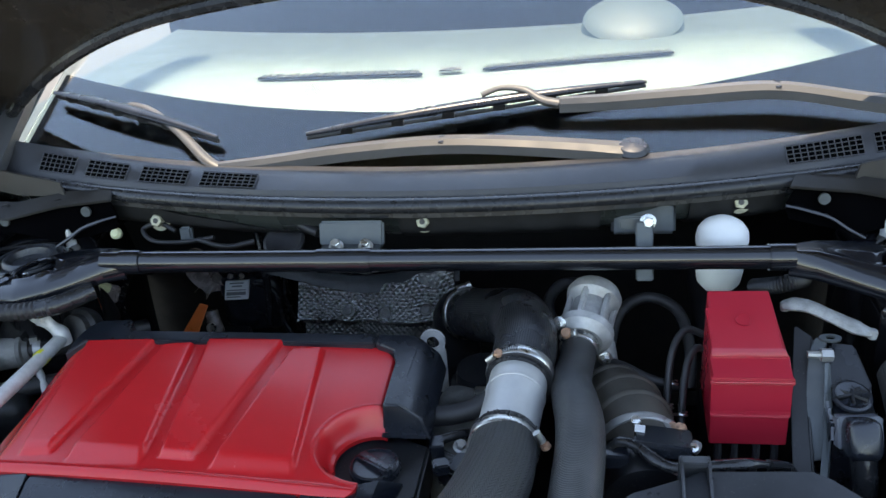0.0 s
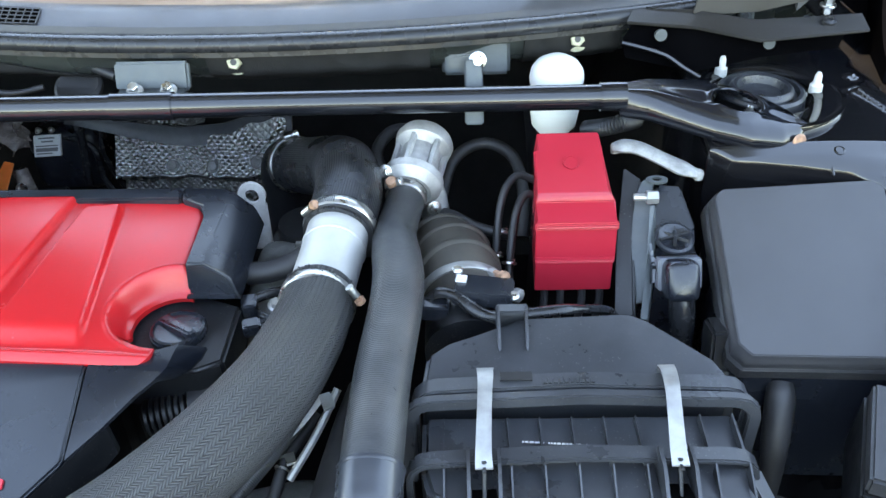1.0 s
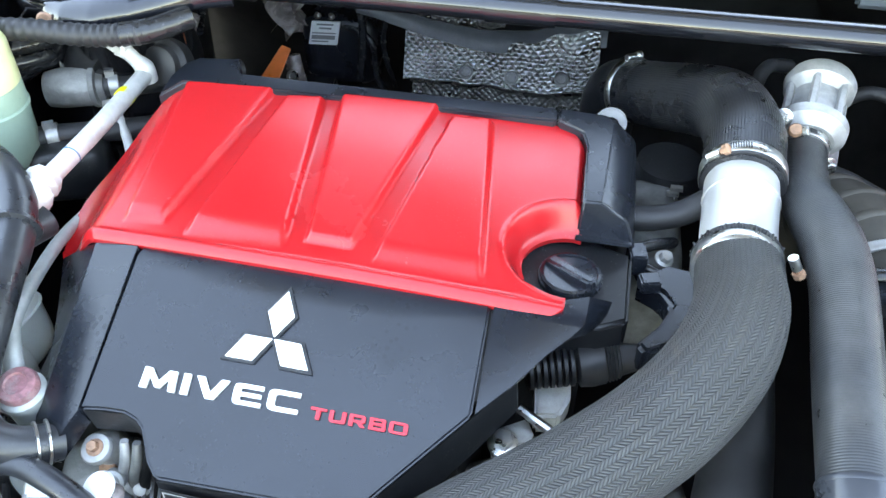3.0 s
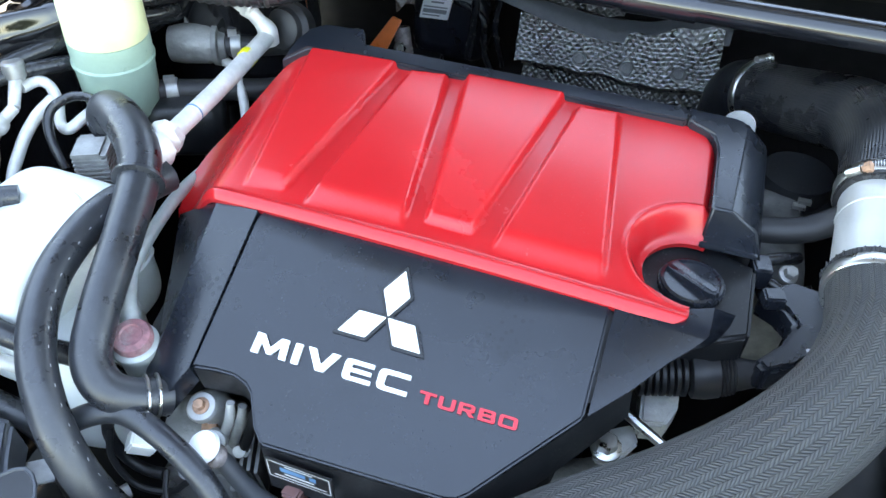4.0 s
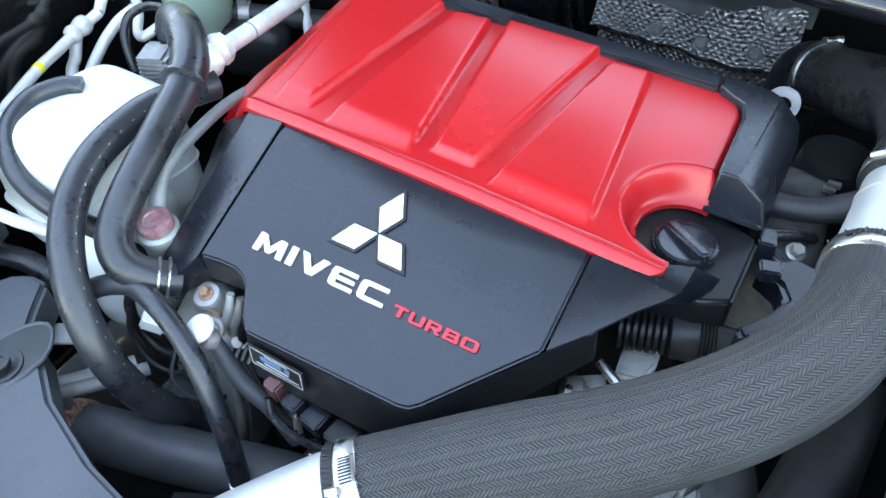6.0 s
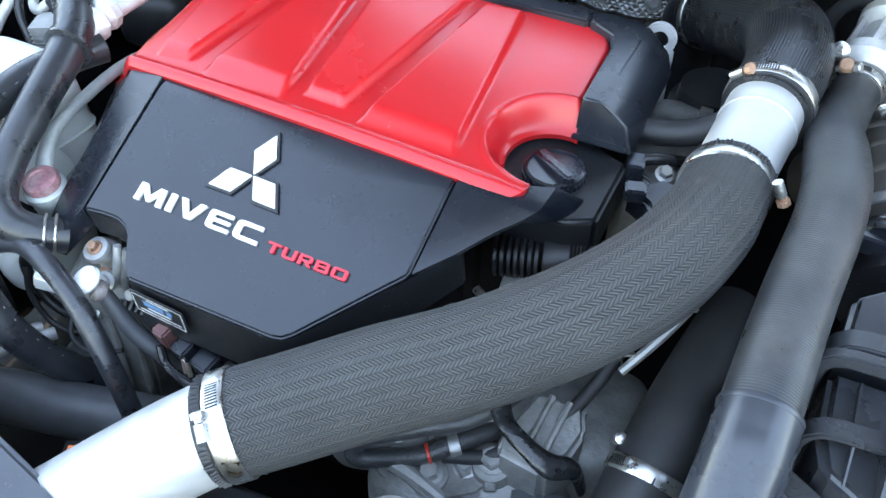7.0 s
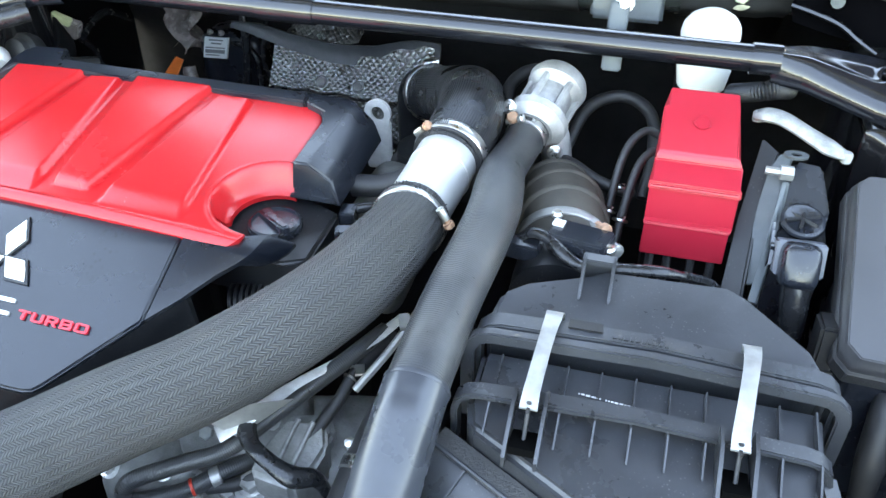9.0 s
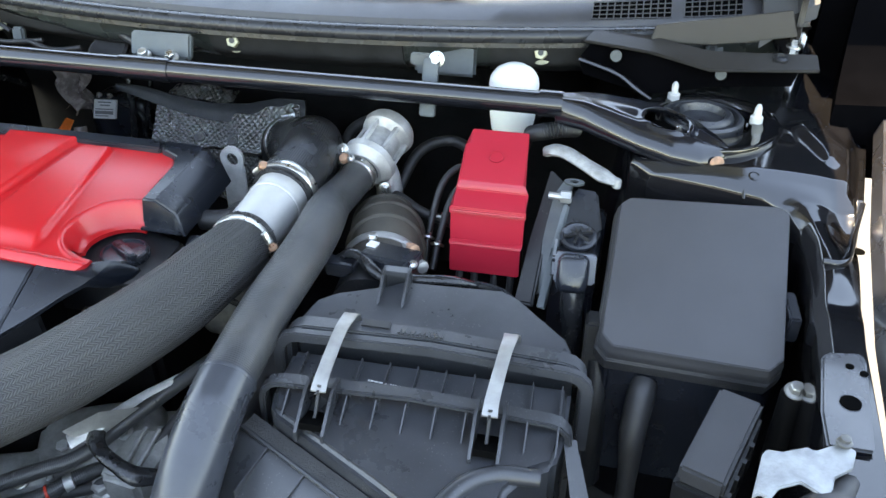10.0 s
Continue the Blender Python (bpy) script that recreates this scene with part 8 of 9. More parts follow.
part("tube", bm, DUSTY_RUBBER, dip)
plug = thing("engine_plugs", (-0.32, 0.42, 0.66), "maroon and black plugs below the cover label", "connector")
for c, s, m in (((-0.340, 0.416, 0.710), (0.016, 0.014, 0.024), BROWN), ((-0.320, 0.414, 0.700), (0.018, 0.016, 0.022), BLACK), ((-0.298, 0.414, 0.693), (0.022, 0.02, 0.02), BLACK), ((-0.270, 0.412, 0.688), (0.026, 0.022, 0.02), BLACK_MATT)):
    bm = B()
    add_box(bm, c, s, (10, 0, -12))
    part("plug_shell", bm, m, plug, bevel=0.002)
for c in ((-0.312, 0.402, 0.708), (-0.307, 0.401, 0.707)):
    bm = add_tube(B(), [c, (c[0] + 0.004, c[1] - 0.004, c[2] - 0.014)], 0.0022, 8, 2)
    part("clip", bm, STEEL, plug)
bm = add_tube(B(), [(-0.345, 0.41, 0.70), (-0.335, 0.402, 0.685), (-0.31, 0.40, 0.675), (-0.28, 0.405, 0.668)], 0.004, 8, 6)
part("lead", bm, TAPE, plug)
belt = thing("belt_pulley", (-0.33, 0.43, 0.56), "dark ribbed belt pulley below the cover", "pulley")
bm = B()
add_lathe(bm, (-0.315, 0.455, 0.60), (0, -1, 0.1), [(0, 0.05), (0.006, 0.052), (0.010, 0.047), (0.014, 0.052), (0.018, 0.047), (0.022, 0.052), (0.026, 0.05), (0.026, 0.03), (0.020, 0.028), (0.020, 0.0)], 32)
part("pulley_wheel", bm, DARK, belt)
hex_bolt(belt, (-0.315, 0.434, 0.602), (0, -1, 0.1), 0.010, STEEL)


# ---- gearbox top and pipes below the charge hose ----
gear = thing("gearbox", (-0.06, 0.48, 0.36), "grimy cast alloy gearbox top with bolts", "gearbox")
bm = add_puffed(B(), (-0.070, 0.490, 0.545), (0.20, 0.13, 0.13), (0, 0, 20), 0.6, 48, 28)
part("gear_case", bm, CAST_DIRTY, gear)
bm = add_puffed(B(), (0.005, 0.555, 0.56), (0.16, 0.13, 0.14), (0, 0, 15), 0.4)
part("bell_housing", bm, CAST_DIRTY, gear)
bm = add_puffed(B(), (-0.080, 0.540, 0.600), (0.15, 0.10, 0.10), (6, 0, 24), 0.45)
part("side_casting", bm, CAST_DIRTY, gear)
bm = B()
add_prism(bm, [(-0.186, 0.474, 0.612), (-0.132, 0.517, 0.618), (-0.079, 0.523, 0.620), (-0.036, 0.507, 0.618), (-0.026, 0.469, 0.612), (-0.042, 0.440, 0.606), (-0.081, 0.415, 0.600), (-0.145, 0.432, 0.604)], (0, 0, -0.04))
part("top_plate", bm, CAST_DIRTY, gear, bevel=0.007, segments=3)
for (ax, ay), (bx, by), hz in (((-0.180, 0.470), (-0.100, 0.440), 0.012), ((-0.130, 0.512), (-0.060, 0.455), 0.010), ((-0.060, 0.510), (-0.035, 0.450), 0.012), ((-0.150, 0.438), (-0.070, 0.425), 0.010)):
    bm = add_tube(B(), [(ax, ay, 0.612), ((ax + bx) / 2, (ay + by) / 2, 0.618), (bx, by, 0.608)], [0.006, 0.008, 0.006], 8, 4)
    part("casting_web", bm, CAST_DIRTY, gear)
for x, y, z, r in ((-0.136, 0.500, 0.620, 0.016), (-0.091, 0.446, 0.606, 0.017), (-0.042, 0.475, 0.618, 0.019), (-0.165, 0.462, 0.612, 0.014), (-0.110, 0.478, 0.616, 0.013)):
    bm = B()
    add_lathe(bm, (x, y, z - 0.012), (0, -0.25, 1), [(0, r * 1.15), (0.012, r), (0.016, r * 0.96), (0.017, r * 0.7)], 24)
    boss = part("bolt_boss", bm, CAST_DIRTY, gear)
    hex_bolt(boss, (x, y - 0.003, z + 0.004), (0, -0.25, 1), r * 0.55, SPRING, 1.3)
bm = B()
add_prism(bm, [(-0.034, 0.545, 0.652), (0.011, 0.561, 0.655), (0.025, 0.539, 0.648), (0.013, 0.509, 0.640), (-0.003, 0.488, 0.634), (-0.030, 0.497, 0.638)], (0, 0.004, -0.06))
part("side_cover", bm, CAST_DIRTY, gear, "faceted alloy side cover", bevel=0.005, segments=2)
bm = B()
add_box(bm, (0.010, 0.452, 0.592), (0.050, 0.040, 0.030), (0, 0, 14))
part("sensor_block", bm, PALE_GREY, gear, "pale blue-grey sensor block", bevel=0.003)
settle[0] = True
bm = B()
top = [(-0.036, 0.472, 0.648), (-0.033, 0.487, 0.660), (-0.022, 0.533, 0.668), (0.022, 0.538, 0.668), (0.032, 0.515, 0.660), (0.026, 0.493, 0.650), (0.010, 0.470, 0.642)]
add_prism(bm, top, (0.0, 0.004, -0.06))
part("selector_housing", bm, CAST_DIRTY, gear, "faceted alloy selector housing", bevel=0.005, segments=3)
for x in (-0.012, 0.004):
    bm = add_tube(B(), [(x, 0.476, 0.650), (x + 0.006, 0.532, 0.671)], 0.003, 8, 3)
    part("casting_rib", bm, CAST_DIRTY, gear)
bm = B()
sheet = [(-0.075, 0.480, 0.697), (-0.040, 0.503, 0.712), (-0.006, 0.524, 0.708), (-0.028, 0.520, 0.696), (-0.046, 0.500, 0.680), (-0.052, 0.488, 0.676)]
add_prism(bm, sheet, (0.002, 0.004, -0.004))
part("bent_bracket", bm, SPRING, gear, "bent pale steel bracket", bevel=0.001)
settle[0] = False
for x, y, z in ((-0.099, 0.447, 0.602), (-0.065, 0.464, 0.610), (-0.126, 0.489, 0.625), (-0.045, 0.500, 0.610), (0.0, 0.520, 0.616), (-0.105, 0.505, 0.640), (-0.078, 0.520, 0.645), (-0.048, 0.535, 0.647)):
    hex_bolt(gear, (x, y, z), (0, -0.3, 1), 0.0078, SPRING, 1.6)
for k, (pts, r) in enumerate((
        ([(-0.160, 0.428, 0.634), (-0.148, 0.434, 0.646), (-0.106, 0.459, 0.654), (-0.068, 0.483, 0.660), (-0.025, 0.529, 0.684), (0.019, 0.585, 0.704), (0.050, 0.64, 0.71)], 0.0105),
        ([(-0.160, 0.428, 0.634), (-0.158, 0.424, 0.622), (-0.145, 0.430, 0.618), (-0.103, 0.447, 0.626), (-0.075, 0.471, 0.634), (-0.05, 0.50, 0.63)], 0.0105))):
    g = thing("cooler_hose", pts[2], "dark rubber cooler hose bent back on itself", "hose", group="cooler hoses")
    part("hose_body", add_tube(B(), pts, r * 0.86, 16, 7), WRAPPED, g)
    if k:
        bm = B()
        add_lathe(bm, (-0.098, 0.450, 0.628), (0.8, 0.6, 0.15), [(0, 0.0088), (0.0004, 0.0098), (0.003, 0.0098), (0.0034, 0.0088)], 18)
        part("band", bm, RED_BAND, g, "red paint band")
        bm = B()
        add_lathe(bm, (-0.082, 0.463, 0.632), (0.8, 0.6, 0.15), [(0, 0.0088), (0.0006, 0.0106), (0.010, 0.0106), (0.0106, 0.0088)], 18)
        part("clamp", bm, SPRING, g)
solo("shift_cable", add_tube(B(), [(0.060, 0.64, 0.705), (0.034, 0.584, 0.694), (0.022, 0.549, 0.676), (-0.004, 0.501, 0.654), (-0.045, 0.470, 0.632), (-0.085, 0.458, 0.622)], 0.0068, 12, 8), RUBBER, "black gear shift cable over the gearbox", "cable")
tl = thing("taped_loom", (-0.01, 0.47, 0.66), "wrinkled shiny black taped loom", "wiring")
bm = add_tube(B(), [(-0.056, 0.512, 0.690), (-0.048, 0.492, 0.690), (-0.033, 0.473, 0.688), (-0.009, 0.464, 0.678), (0.012, 0.462, 0.668), (0.030, 0.474, 0.656), (0.040, 0.48, 0.62)], [0.008, 0.0105, 0.0085, 0.009, 0.0115, 0.009, 0.007], 12, 7, flat=0.6)
part("loom_body", bm, TAPE, tl)
ck = thing("cable_clip", (0.035, 0.583, 0.69), "small steel wire clip on a cable", "clip")
bm = B()
for d in (0, 0.010):
    add_lathe(bm, (0.034 - d * 0.4, 0.586 - d, 0.6945 - d * 0.3), (0.3, 0.9, 0.25), [(0, 0.0068), (0.0004, 0.0086), (0.002, 0.0086), (0.0024, 0.0068)], 14)
add_box(bm, (0.040, 0.582, 0.7025), (0.010, 0.014, 0.003), (0, 0, 20))
part("clip_band", bm, STEEL, ck)
rod = thing("earth_strap", (0.01, 0.55, 0.68), "thin silver rods and straps beside the hose", "strap")
bm = add_tube(B(), [(0.066, 0.652, 0.722), (0.056, 0.640, 0.716), (0.044, 0.620, 0.712), (0.016, 0.583, 0.708), (-0.016, 0.545, 0.704), (-0.044, 0.506, 0.696), (-0.073, 0.478, 0.686)], [0.006, 0.007, 0.0062, 0.0062, 0.0070, 0.010, 0.012], 10, 7, flat=0.35)
part("strap_body", bm, AC_PIPE, rod)
bm = add_tube(B(), [(0.088, 0.636, 0.748), (0.074, 0.612, 0.728), (0.060, 0.590, 0.712), (0.04, 0.565, 0.69)], 0.0045, 8, 5)
part("strap_rod", bm, SPRING, rod)
bm = B()
add_box(bm, (0.078, 0.622, 0.744), (0.012, 0.018, 0.006), (20, 0, 25))
part("strap_eye", bm, SPRING, rod, bevel=0.001)
tray = thing("gear_bracket", (0.02, 0.43, 0.54), "dark plastic gear bracket with bolts", "bracket")
bm = B()
add_box(bm, (0.000, 0.435, 0.575), (0.06, 0.035, 0.03), (0, 0, 12))
part("bracket_body", bm, BLACK_MATT, tray, bevel=0.003)
hex_bolt(tray, (-0.026, 0.424, 0.590), (0, -0.3, 1), 0.007, RUSTY)
hex_bolt(tray, (0.024, 0.430, 0.592), (0, -0.3, 1), 0.006, STEEL)
elm = thing("gearbox_flange", (-0.15, 0.46, 0.50), "alloy gearbox flange below the cover", "flange")
bm = add_puffed(B(), (-0.155, 0.470, 0.60), (0.10, 0.06, 0.08), (0, 0, 18), 0.5, 24, 12)
part("flange_body", bm, CAST_DIRTY, elm)
for x in (-0.185, -0.13):
    hex_bolt(elm, (x, 0.445 + (x + 0.185) * 0.2, 0.636), (0, -0.5, 1), 0.007, STEEL)

# beside the cover: boot, plug, alloy bracket
boot = thing("corrugated_boot", (-0.03, 0.60, 0.75), "black corrugated rubber boot with a pale end clip", "boot")
bm = B()
add_lathe(bm, (-0.092, 0.578, 0.771), (0.96, 0.22, 0.08), [(0.0015 * i, 0.0185 - (0.0035 if i % 4 == 0 else 0.0)) for i in range(29)], 26)
part("boot_body", bm, BLACK_MATT, boot)
bm = B()
add_lathe(bm, (-0.050, 0.588, 0.775), (0.96, 0.22, 0.12), [(0, 0.016), (0.002, 0.0205), (0.012, 0.0215), (0.024, 0.0200), (0.026, 0.0175), (0.0275, 0.0195), (0.029, 0.0170), (0.0305, 0.0190), (0.032, 0.0165), (0.0335, 0.0185), (0.035, 0.016), (0.0365, 0.0175), (0.038, 0.015), (0.050, 0.0125), (0.062, 0.0105), (0.062, 0.006)], 26)
part("boot_sleeve", bm, RUBBER, boot)
bm = B()
add_box(bm, (0.016, 0.604, 0.796), (0.010, 0.014, 0.010), (0, 20, 0))
part("boot_clip", bm, PALE_GREY, boot, bevel=0.001)
duct2 = thing("cable_guide", (0.025, 0.63, 0.78), "black plastic cable guide curving under the hose", "cable guide")
bm = B()
GD = [(-0.004, 0.668, 0.812), (0.024, 0.684, 0.820), (0.050, 0.672, 0.826), (0.062, 0.645, 0.828), (0.052, 0.612, 0.824), (0.026, 0.588, 0.818), (0.004, 0.580, 0.810), (-0.004, 0.592, 0.808), (0.016, 0.612, 0.814), (0.026, 0.632, 0.818), (0.018, 0.650, 0.816)]
add_prism(bm, GD, (0, 0, -0.03))
part("guide_shell", bm, BLACK, duct2, bevel=0.004)
bm = B()
add_box(bm, (0.006, 0.652, 0.822), (0.018, 0.016, 0.014), (0, 0, 15))
part("guide_latch", bm, BLACK, duct2, bevel=0.002)
bm = B()
add_lathe(bm, (0.034, 0.602, 0.8215), (0, 0, 1), [(0, 0.0022), (0.0006, 0.002)], 10)
part("guide_mark", bm, PALE_INK, duct2)
alt = thing("alloy_bracket", (-0.075, 0.55, 0.72), "galvanised alloy bracket with bolts beside the cover", "bracket")
bm = B()
add_prism(bm, [(-0.083, 0.586, 0.752), (-0.051, 0.594, 0.752), (-0.050, 0.574, 0.746), (-0.058, 0.556, 0.740), (-0.080, 0.552, 0.740)], (0, 0.004, -0.030))
part("bracket_block", bm, CAST, alt, bevel=0.003)
bm = B()
add_prism(bm, [(-0.118, 0.528, 0.742), (-0.086, 0.545, 0.746), (-0.078, 0.530, 0.742), (-0.096, 0.504, 0.738), (-0.112, 0.505, 0.738)], (0, 0.002, -0.008))
part("bracket_foot", bm, SPRING, alt, bevel=0.002)
hex_bolt(alt, (-0.104, 0.518, 0.742), (0, -0.2, 1), 0.009, STEEL)
for k in range(2):
    bm = add_tube(B(), [(-0.094 + 0.008 * k, 0.543 - 0.006 * k, 0.760), (-0.066 + 0.008 * k, 0.528 - 0.006 * k, 0.756)], 0.0042, 8, 2)
    part("bracket_pin", bm, STEEL, alt)
hd = thing("cylinder_head_end", (0.02, 0.76, 0.66), "grimy cast head end with wiring beside the cover", "casting")
bm = add_puffed(B(), (0.012, 0.77, 0.735), (0.07, 0.16, 0.14), (0, 0, 0), 0.4)
part("head_casting", bm, CAST_DARK, hd)
bm = B()
add_box(bm, (-0.004, 0.690, 0.815), (0.016, 0.022, 0.024), (0, 0, 10))
part("coil_plug", bm, BLACK, hd, bevel=0.002)
for k, pts in enumerate(([(-0.01, 0.70, 0.815), (0.012, 0.71, 0.818), (0.03, 0.725, 0.81), (0.035, 0.75, 0.79)], [(0.0, 0.69, 0.81), (0.02, 0.68, 0.808), (0.04, 0.69, 0.80), (0.05, 0.72, 0.78)], [(-0.005, 0.705, 0.80), (0.01, 0.67, 0.79), (0.03, 0.655, 0.78), (0.06, 0.66, 0.76)])):
    part("coil_wire", add_tube(B(), pts, 0.0058 - 0.001 * k, 10, 6), TAPE, hd)
for p in ((0.022, 0.698, 0.812), (0.036, 0.678, 0.800)):
    hex_bolt(hd, p, (0.2, -0.4, 1), 0.006, SPRING)
th = thing("throttle_flange", (0.03, 0.86, 0.74), "dark alloy throttle flange below the elbow hose", "flange")
bm = B()
add_lathe(bm, (0.035, 0.86, 0.76), (0, 0, 1), [(0, 0.045), (0.03, 0.045), (0.032, 0.038), (0.05, 0.036)], 30)
part("flange_ring", bm, BLACK_MATT, th)
for i in range(5):
    bm = B()
    add_box(bm, (0.028 + 0.002 * i, 0.815 - 0.004 * i, 0.800 + 0.010 * i - 0.02), (0.012, 0.006, 0.004))
    part("flange_step", bm, STEEL, th)

# heat shield and fittings at the bulkhead
shield = thing("heat_shield", (-0.18, 1.19, 0.60), "crumpled embossed aluminium heat shield with a rubber edge", "heat shield")


def shield_at(u, v):
    """The upper foil: u along the bay, v from its folded seam up to the rubber edge."""
    wav = 0.006 * math.sin(u * 5.0 + 0.6) + 0.0025 * math.sin(u * 17 + v * 2)
    low = blend([(0.0, 0.702), (0.35, 0.706), (0.62, 0.708), (0.85, 0.712), (1.0, 0.722)], u)
    return Vector((-0.322 + 0.282 * u - 0.006 * v, 1.150 + 0.055 * v + wav - 0.010 * u, low + (0.056 + 0.012 * u) * v ** 1.25 + 0.002 * math.sin(u * 31 + v * 3)))


bm = B()
add_sheet(bm, shield_at, 60, 14, (0, 0.003, 0))
part("upper_foil", bm, FOIL, shield)
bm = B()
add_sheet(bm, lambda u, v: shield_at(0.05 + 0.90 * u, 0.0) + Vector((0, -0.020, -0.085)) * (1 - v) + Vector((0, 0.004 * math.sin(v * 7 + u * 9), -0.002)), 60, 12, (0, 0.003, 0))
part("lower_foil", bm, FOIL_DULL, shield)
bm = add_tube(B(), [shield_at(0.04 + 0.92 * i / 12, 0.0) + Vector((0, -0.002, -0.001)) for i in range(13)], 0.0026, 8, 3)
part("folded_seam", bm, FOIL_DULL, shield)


def edge_strip(u, v):
    mid = blend([(0.0, 0.785), (0.10, 0.780), (0.28, 0.767), (0.50, 0.760), (0.70, 0.762), (0.88, 0.777), (1.0, 0.782)], u)
    tall = blend([(0.0, 0.008), (0.15, 0.022), (0.5, 0.030), (0.85, 0.036), (1.0, 0.028)], u)
    return Vector((-0.398 + 0.362 * u, 1.192 - 0.016 * u + 0.006 * v + 0.005 * math.sin(u * 9) + 0.004 * math.sin(v * math.pi), mid + (v - 0.5) * tall))


bm = B()
add_sheet(bm, edge_strip, 60, 6, (0, 0.006, -0.002))
part("rubber_edge", bm, DUSTY_RUBBER, shield, "wavy grey rubber edge strip")
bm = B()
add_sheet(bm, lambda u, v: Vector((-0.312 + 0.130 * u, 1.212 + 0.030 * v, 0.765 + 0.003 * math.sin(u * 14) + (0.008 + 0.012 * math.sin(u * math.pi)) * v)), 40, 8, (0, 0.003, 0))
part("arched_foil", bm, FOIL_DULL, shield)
for u in (0.33, 0.57, 0.82):
    p = shield_at(u, 0.28)
    bm = B()
    add_lathe(bm, p + Vector((0, -0.001, 0)), (0, -1, 0.8), [(0, 0.0105), (0.0015, 0.0105), (0.002, 0.0075), (0.005, 0.0065), (0.0055, 0.0)], 18)
    part("shield_bolt", bm, CAST_DARK, shield)
settle[0] = True
box = thing("bulkhead_module", (-0.46, 1.29, 0.66), "black cylindrical module with a white printed label", "module")
bm = add_puffed(B(), (-0.462, 1.302, 0.712), (0.128, 0.09, 0.118), (0, 0, 0), 0.4, 32, 16)
part("module_body", bm, BLACK, box)
bm = B()
L0, LX, LD = Vector((-0.500, 1.2505, 0.766)), Vector((0.045, 0.002, 0.001)), Vector((-0.007, -0.004, -0.037))
add_prism(bm, [L0, L0 + LX, L0 + LX + LD, L0 + LD], (0, 0.006, -0.001))
lab = part("module_label", bm, LABEL_WHITE, box, "white label with fine print")
lines_of_print(lab, L0, LX, LD, [(0.10, 0.18, 0.2, 0.8), (0.26, 0.34, 0.3, 0.75), (0.48, 0.54, 0.08, 0.92), (0.60, 0.78, 0.08, 0.92), (0.84, 0.90, 0.1, 0.7)], INK, (0, -0.0008, 0.0008))
for x in (-0.492, -0.470):
    hex_bolt(box, (x, 1.258, 0.772), (0, -0.5, 1), 0.004, STEEL)
bm = add_tube(B(), [(-0.455, 1.265, 0.755), (-0.43, 1.26, 0.752), (-0.405, 1.255, 0.735), (-0.40, 1.25, 0.69), (-0.385, 1.245, 0.66)], 0.006, 10, 6)
part("module_lead", bm, TAPE, box)
bm = B()
add_box(bm, (-0.50, 1.24, 0.655), (0.07, 0.03, 0.03), (20, 0, 0))
part("module_foot", bm, BLACK_MATT, box, bevel=0.003)
tagp = thing("orange_tag", (-0.545, 1.195, 0.64), "bright orange plastic tag hanging on cloudy wrap", "tag")
bm = B()
T0 = [(-0.578, 1.176, 0.682), (-0.549, 1.176, 0.672), (-0.523, 1.206, 0.736), (-0.538, 1.206, 0.741)]
add_prism(bm, T0, (0.001, 0.004, 0.001))
part("tag_plate", bm, ORANGE, tagp, bevel=0.001)
bm = B()
add_lathe(bm, (-0.561, 1.1765, 0.686), (0, -1, 0.2), [(0, 0.005), (0.0008, 0.0045)], 12)
part("tag_hole", bm, LABEL_BLACK, tagp)
wrap = B()
add_sheet(wrap, lambda u, v: Vector((-0.575 + 0.060 * u + 0.01 * math.sin(v * 9), 1.262 + 0.02 * math.sin(u * 8 + v * 5), 0.735 + 0.085 * v + 0.008 * math.sin(u * 11))), 14, 12, (0, 0.003, 0))
solo("cloudy_wrap", wrap, CLOUDY, "crumpled cloudy plastic wrap by the bulkhead", "plastic wrap")
hang = thing("hanging_sensor", (-0.535, 1.235, 0.63), "cloudy sensor with a silver ring", "sensor")
bm = add_tube(B(), [(-0.530, 1.232, 0.715), (-0.526, 1.226, 0.69), (-0.520, 1.222, 0.65)], [0.012, 0.014, 0.015], 14, 5)
part("sensor_body", bm, CLOUDY, hang)
bm = B()
add_lathe(bm, (-0.526, 1.212, 0.688), (0, -1, 0.3), [(0, 0.010), (0.003, 0.010), (0.003, 0.006), (0.001, 0.005)], 16)
part("sensor_ring", bm, STEEL, hang)
settle[0] = False
plugw = thing("bulkhead_plug", (-0.60, 1.05, 0.78), "pale yellowish plug on dark wires", "connector")
bm = B()
add_box(bm, (-0.596, 1.055, 0.815), (0.036, 0.02, 0.026), (0, 20, 10))
part("plug_body", bm, CLOUDY, plugw, bevel=0.003)
bm = B()
add_box(bm, (-0.598, 1.046, 0.832), (0.03, 0.014, 0.012), (0, 25, 10))
part("plug_lock", bm, FLUID_YELLOW, plugw, bevel=0.002)
for k, pts in enumerate((
        [(-0.66, 1.06, 0.80), (-0.67, 1.12, 0.83), (-0.66, 1.20, 0.86), (-0.64, 1.27, 0.86)],
        [(-0.58, 1.06, 0.80), (-0.60, 1.12, 0.80), (-0.63, 1.20, 0.78), (-0.64, 1.27, 0.74)],
        [(-0.43, 1.30, 0.86), (-0.415, 1.27, 0.80), (-0.405, 1.25, 0.72), (-0.41, 1.24, 0.64)],
        [(-0.38, 1.30, 0.86), (-0.36, 1.26, 0.79), (-0.37, 1.24, 0.71), (-0.355, 1.25, 0.63)],
        [(-0.70, 1.02, 0.82), (-0.69, 1.09, 0.78), (-0.66, 1.16, 0.74), (-0.66, 1.2, 0.66)])):
    solo("bulkhead_wire", add_tube(B(), pts, 0.005 + 0.001 * (k % 3), 10, 7), TAPE, "black wire at the dark bulkhead", "wire", group="bulkhead wires")

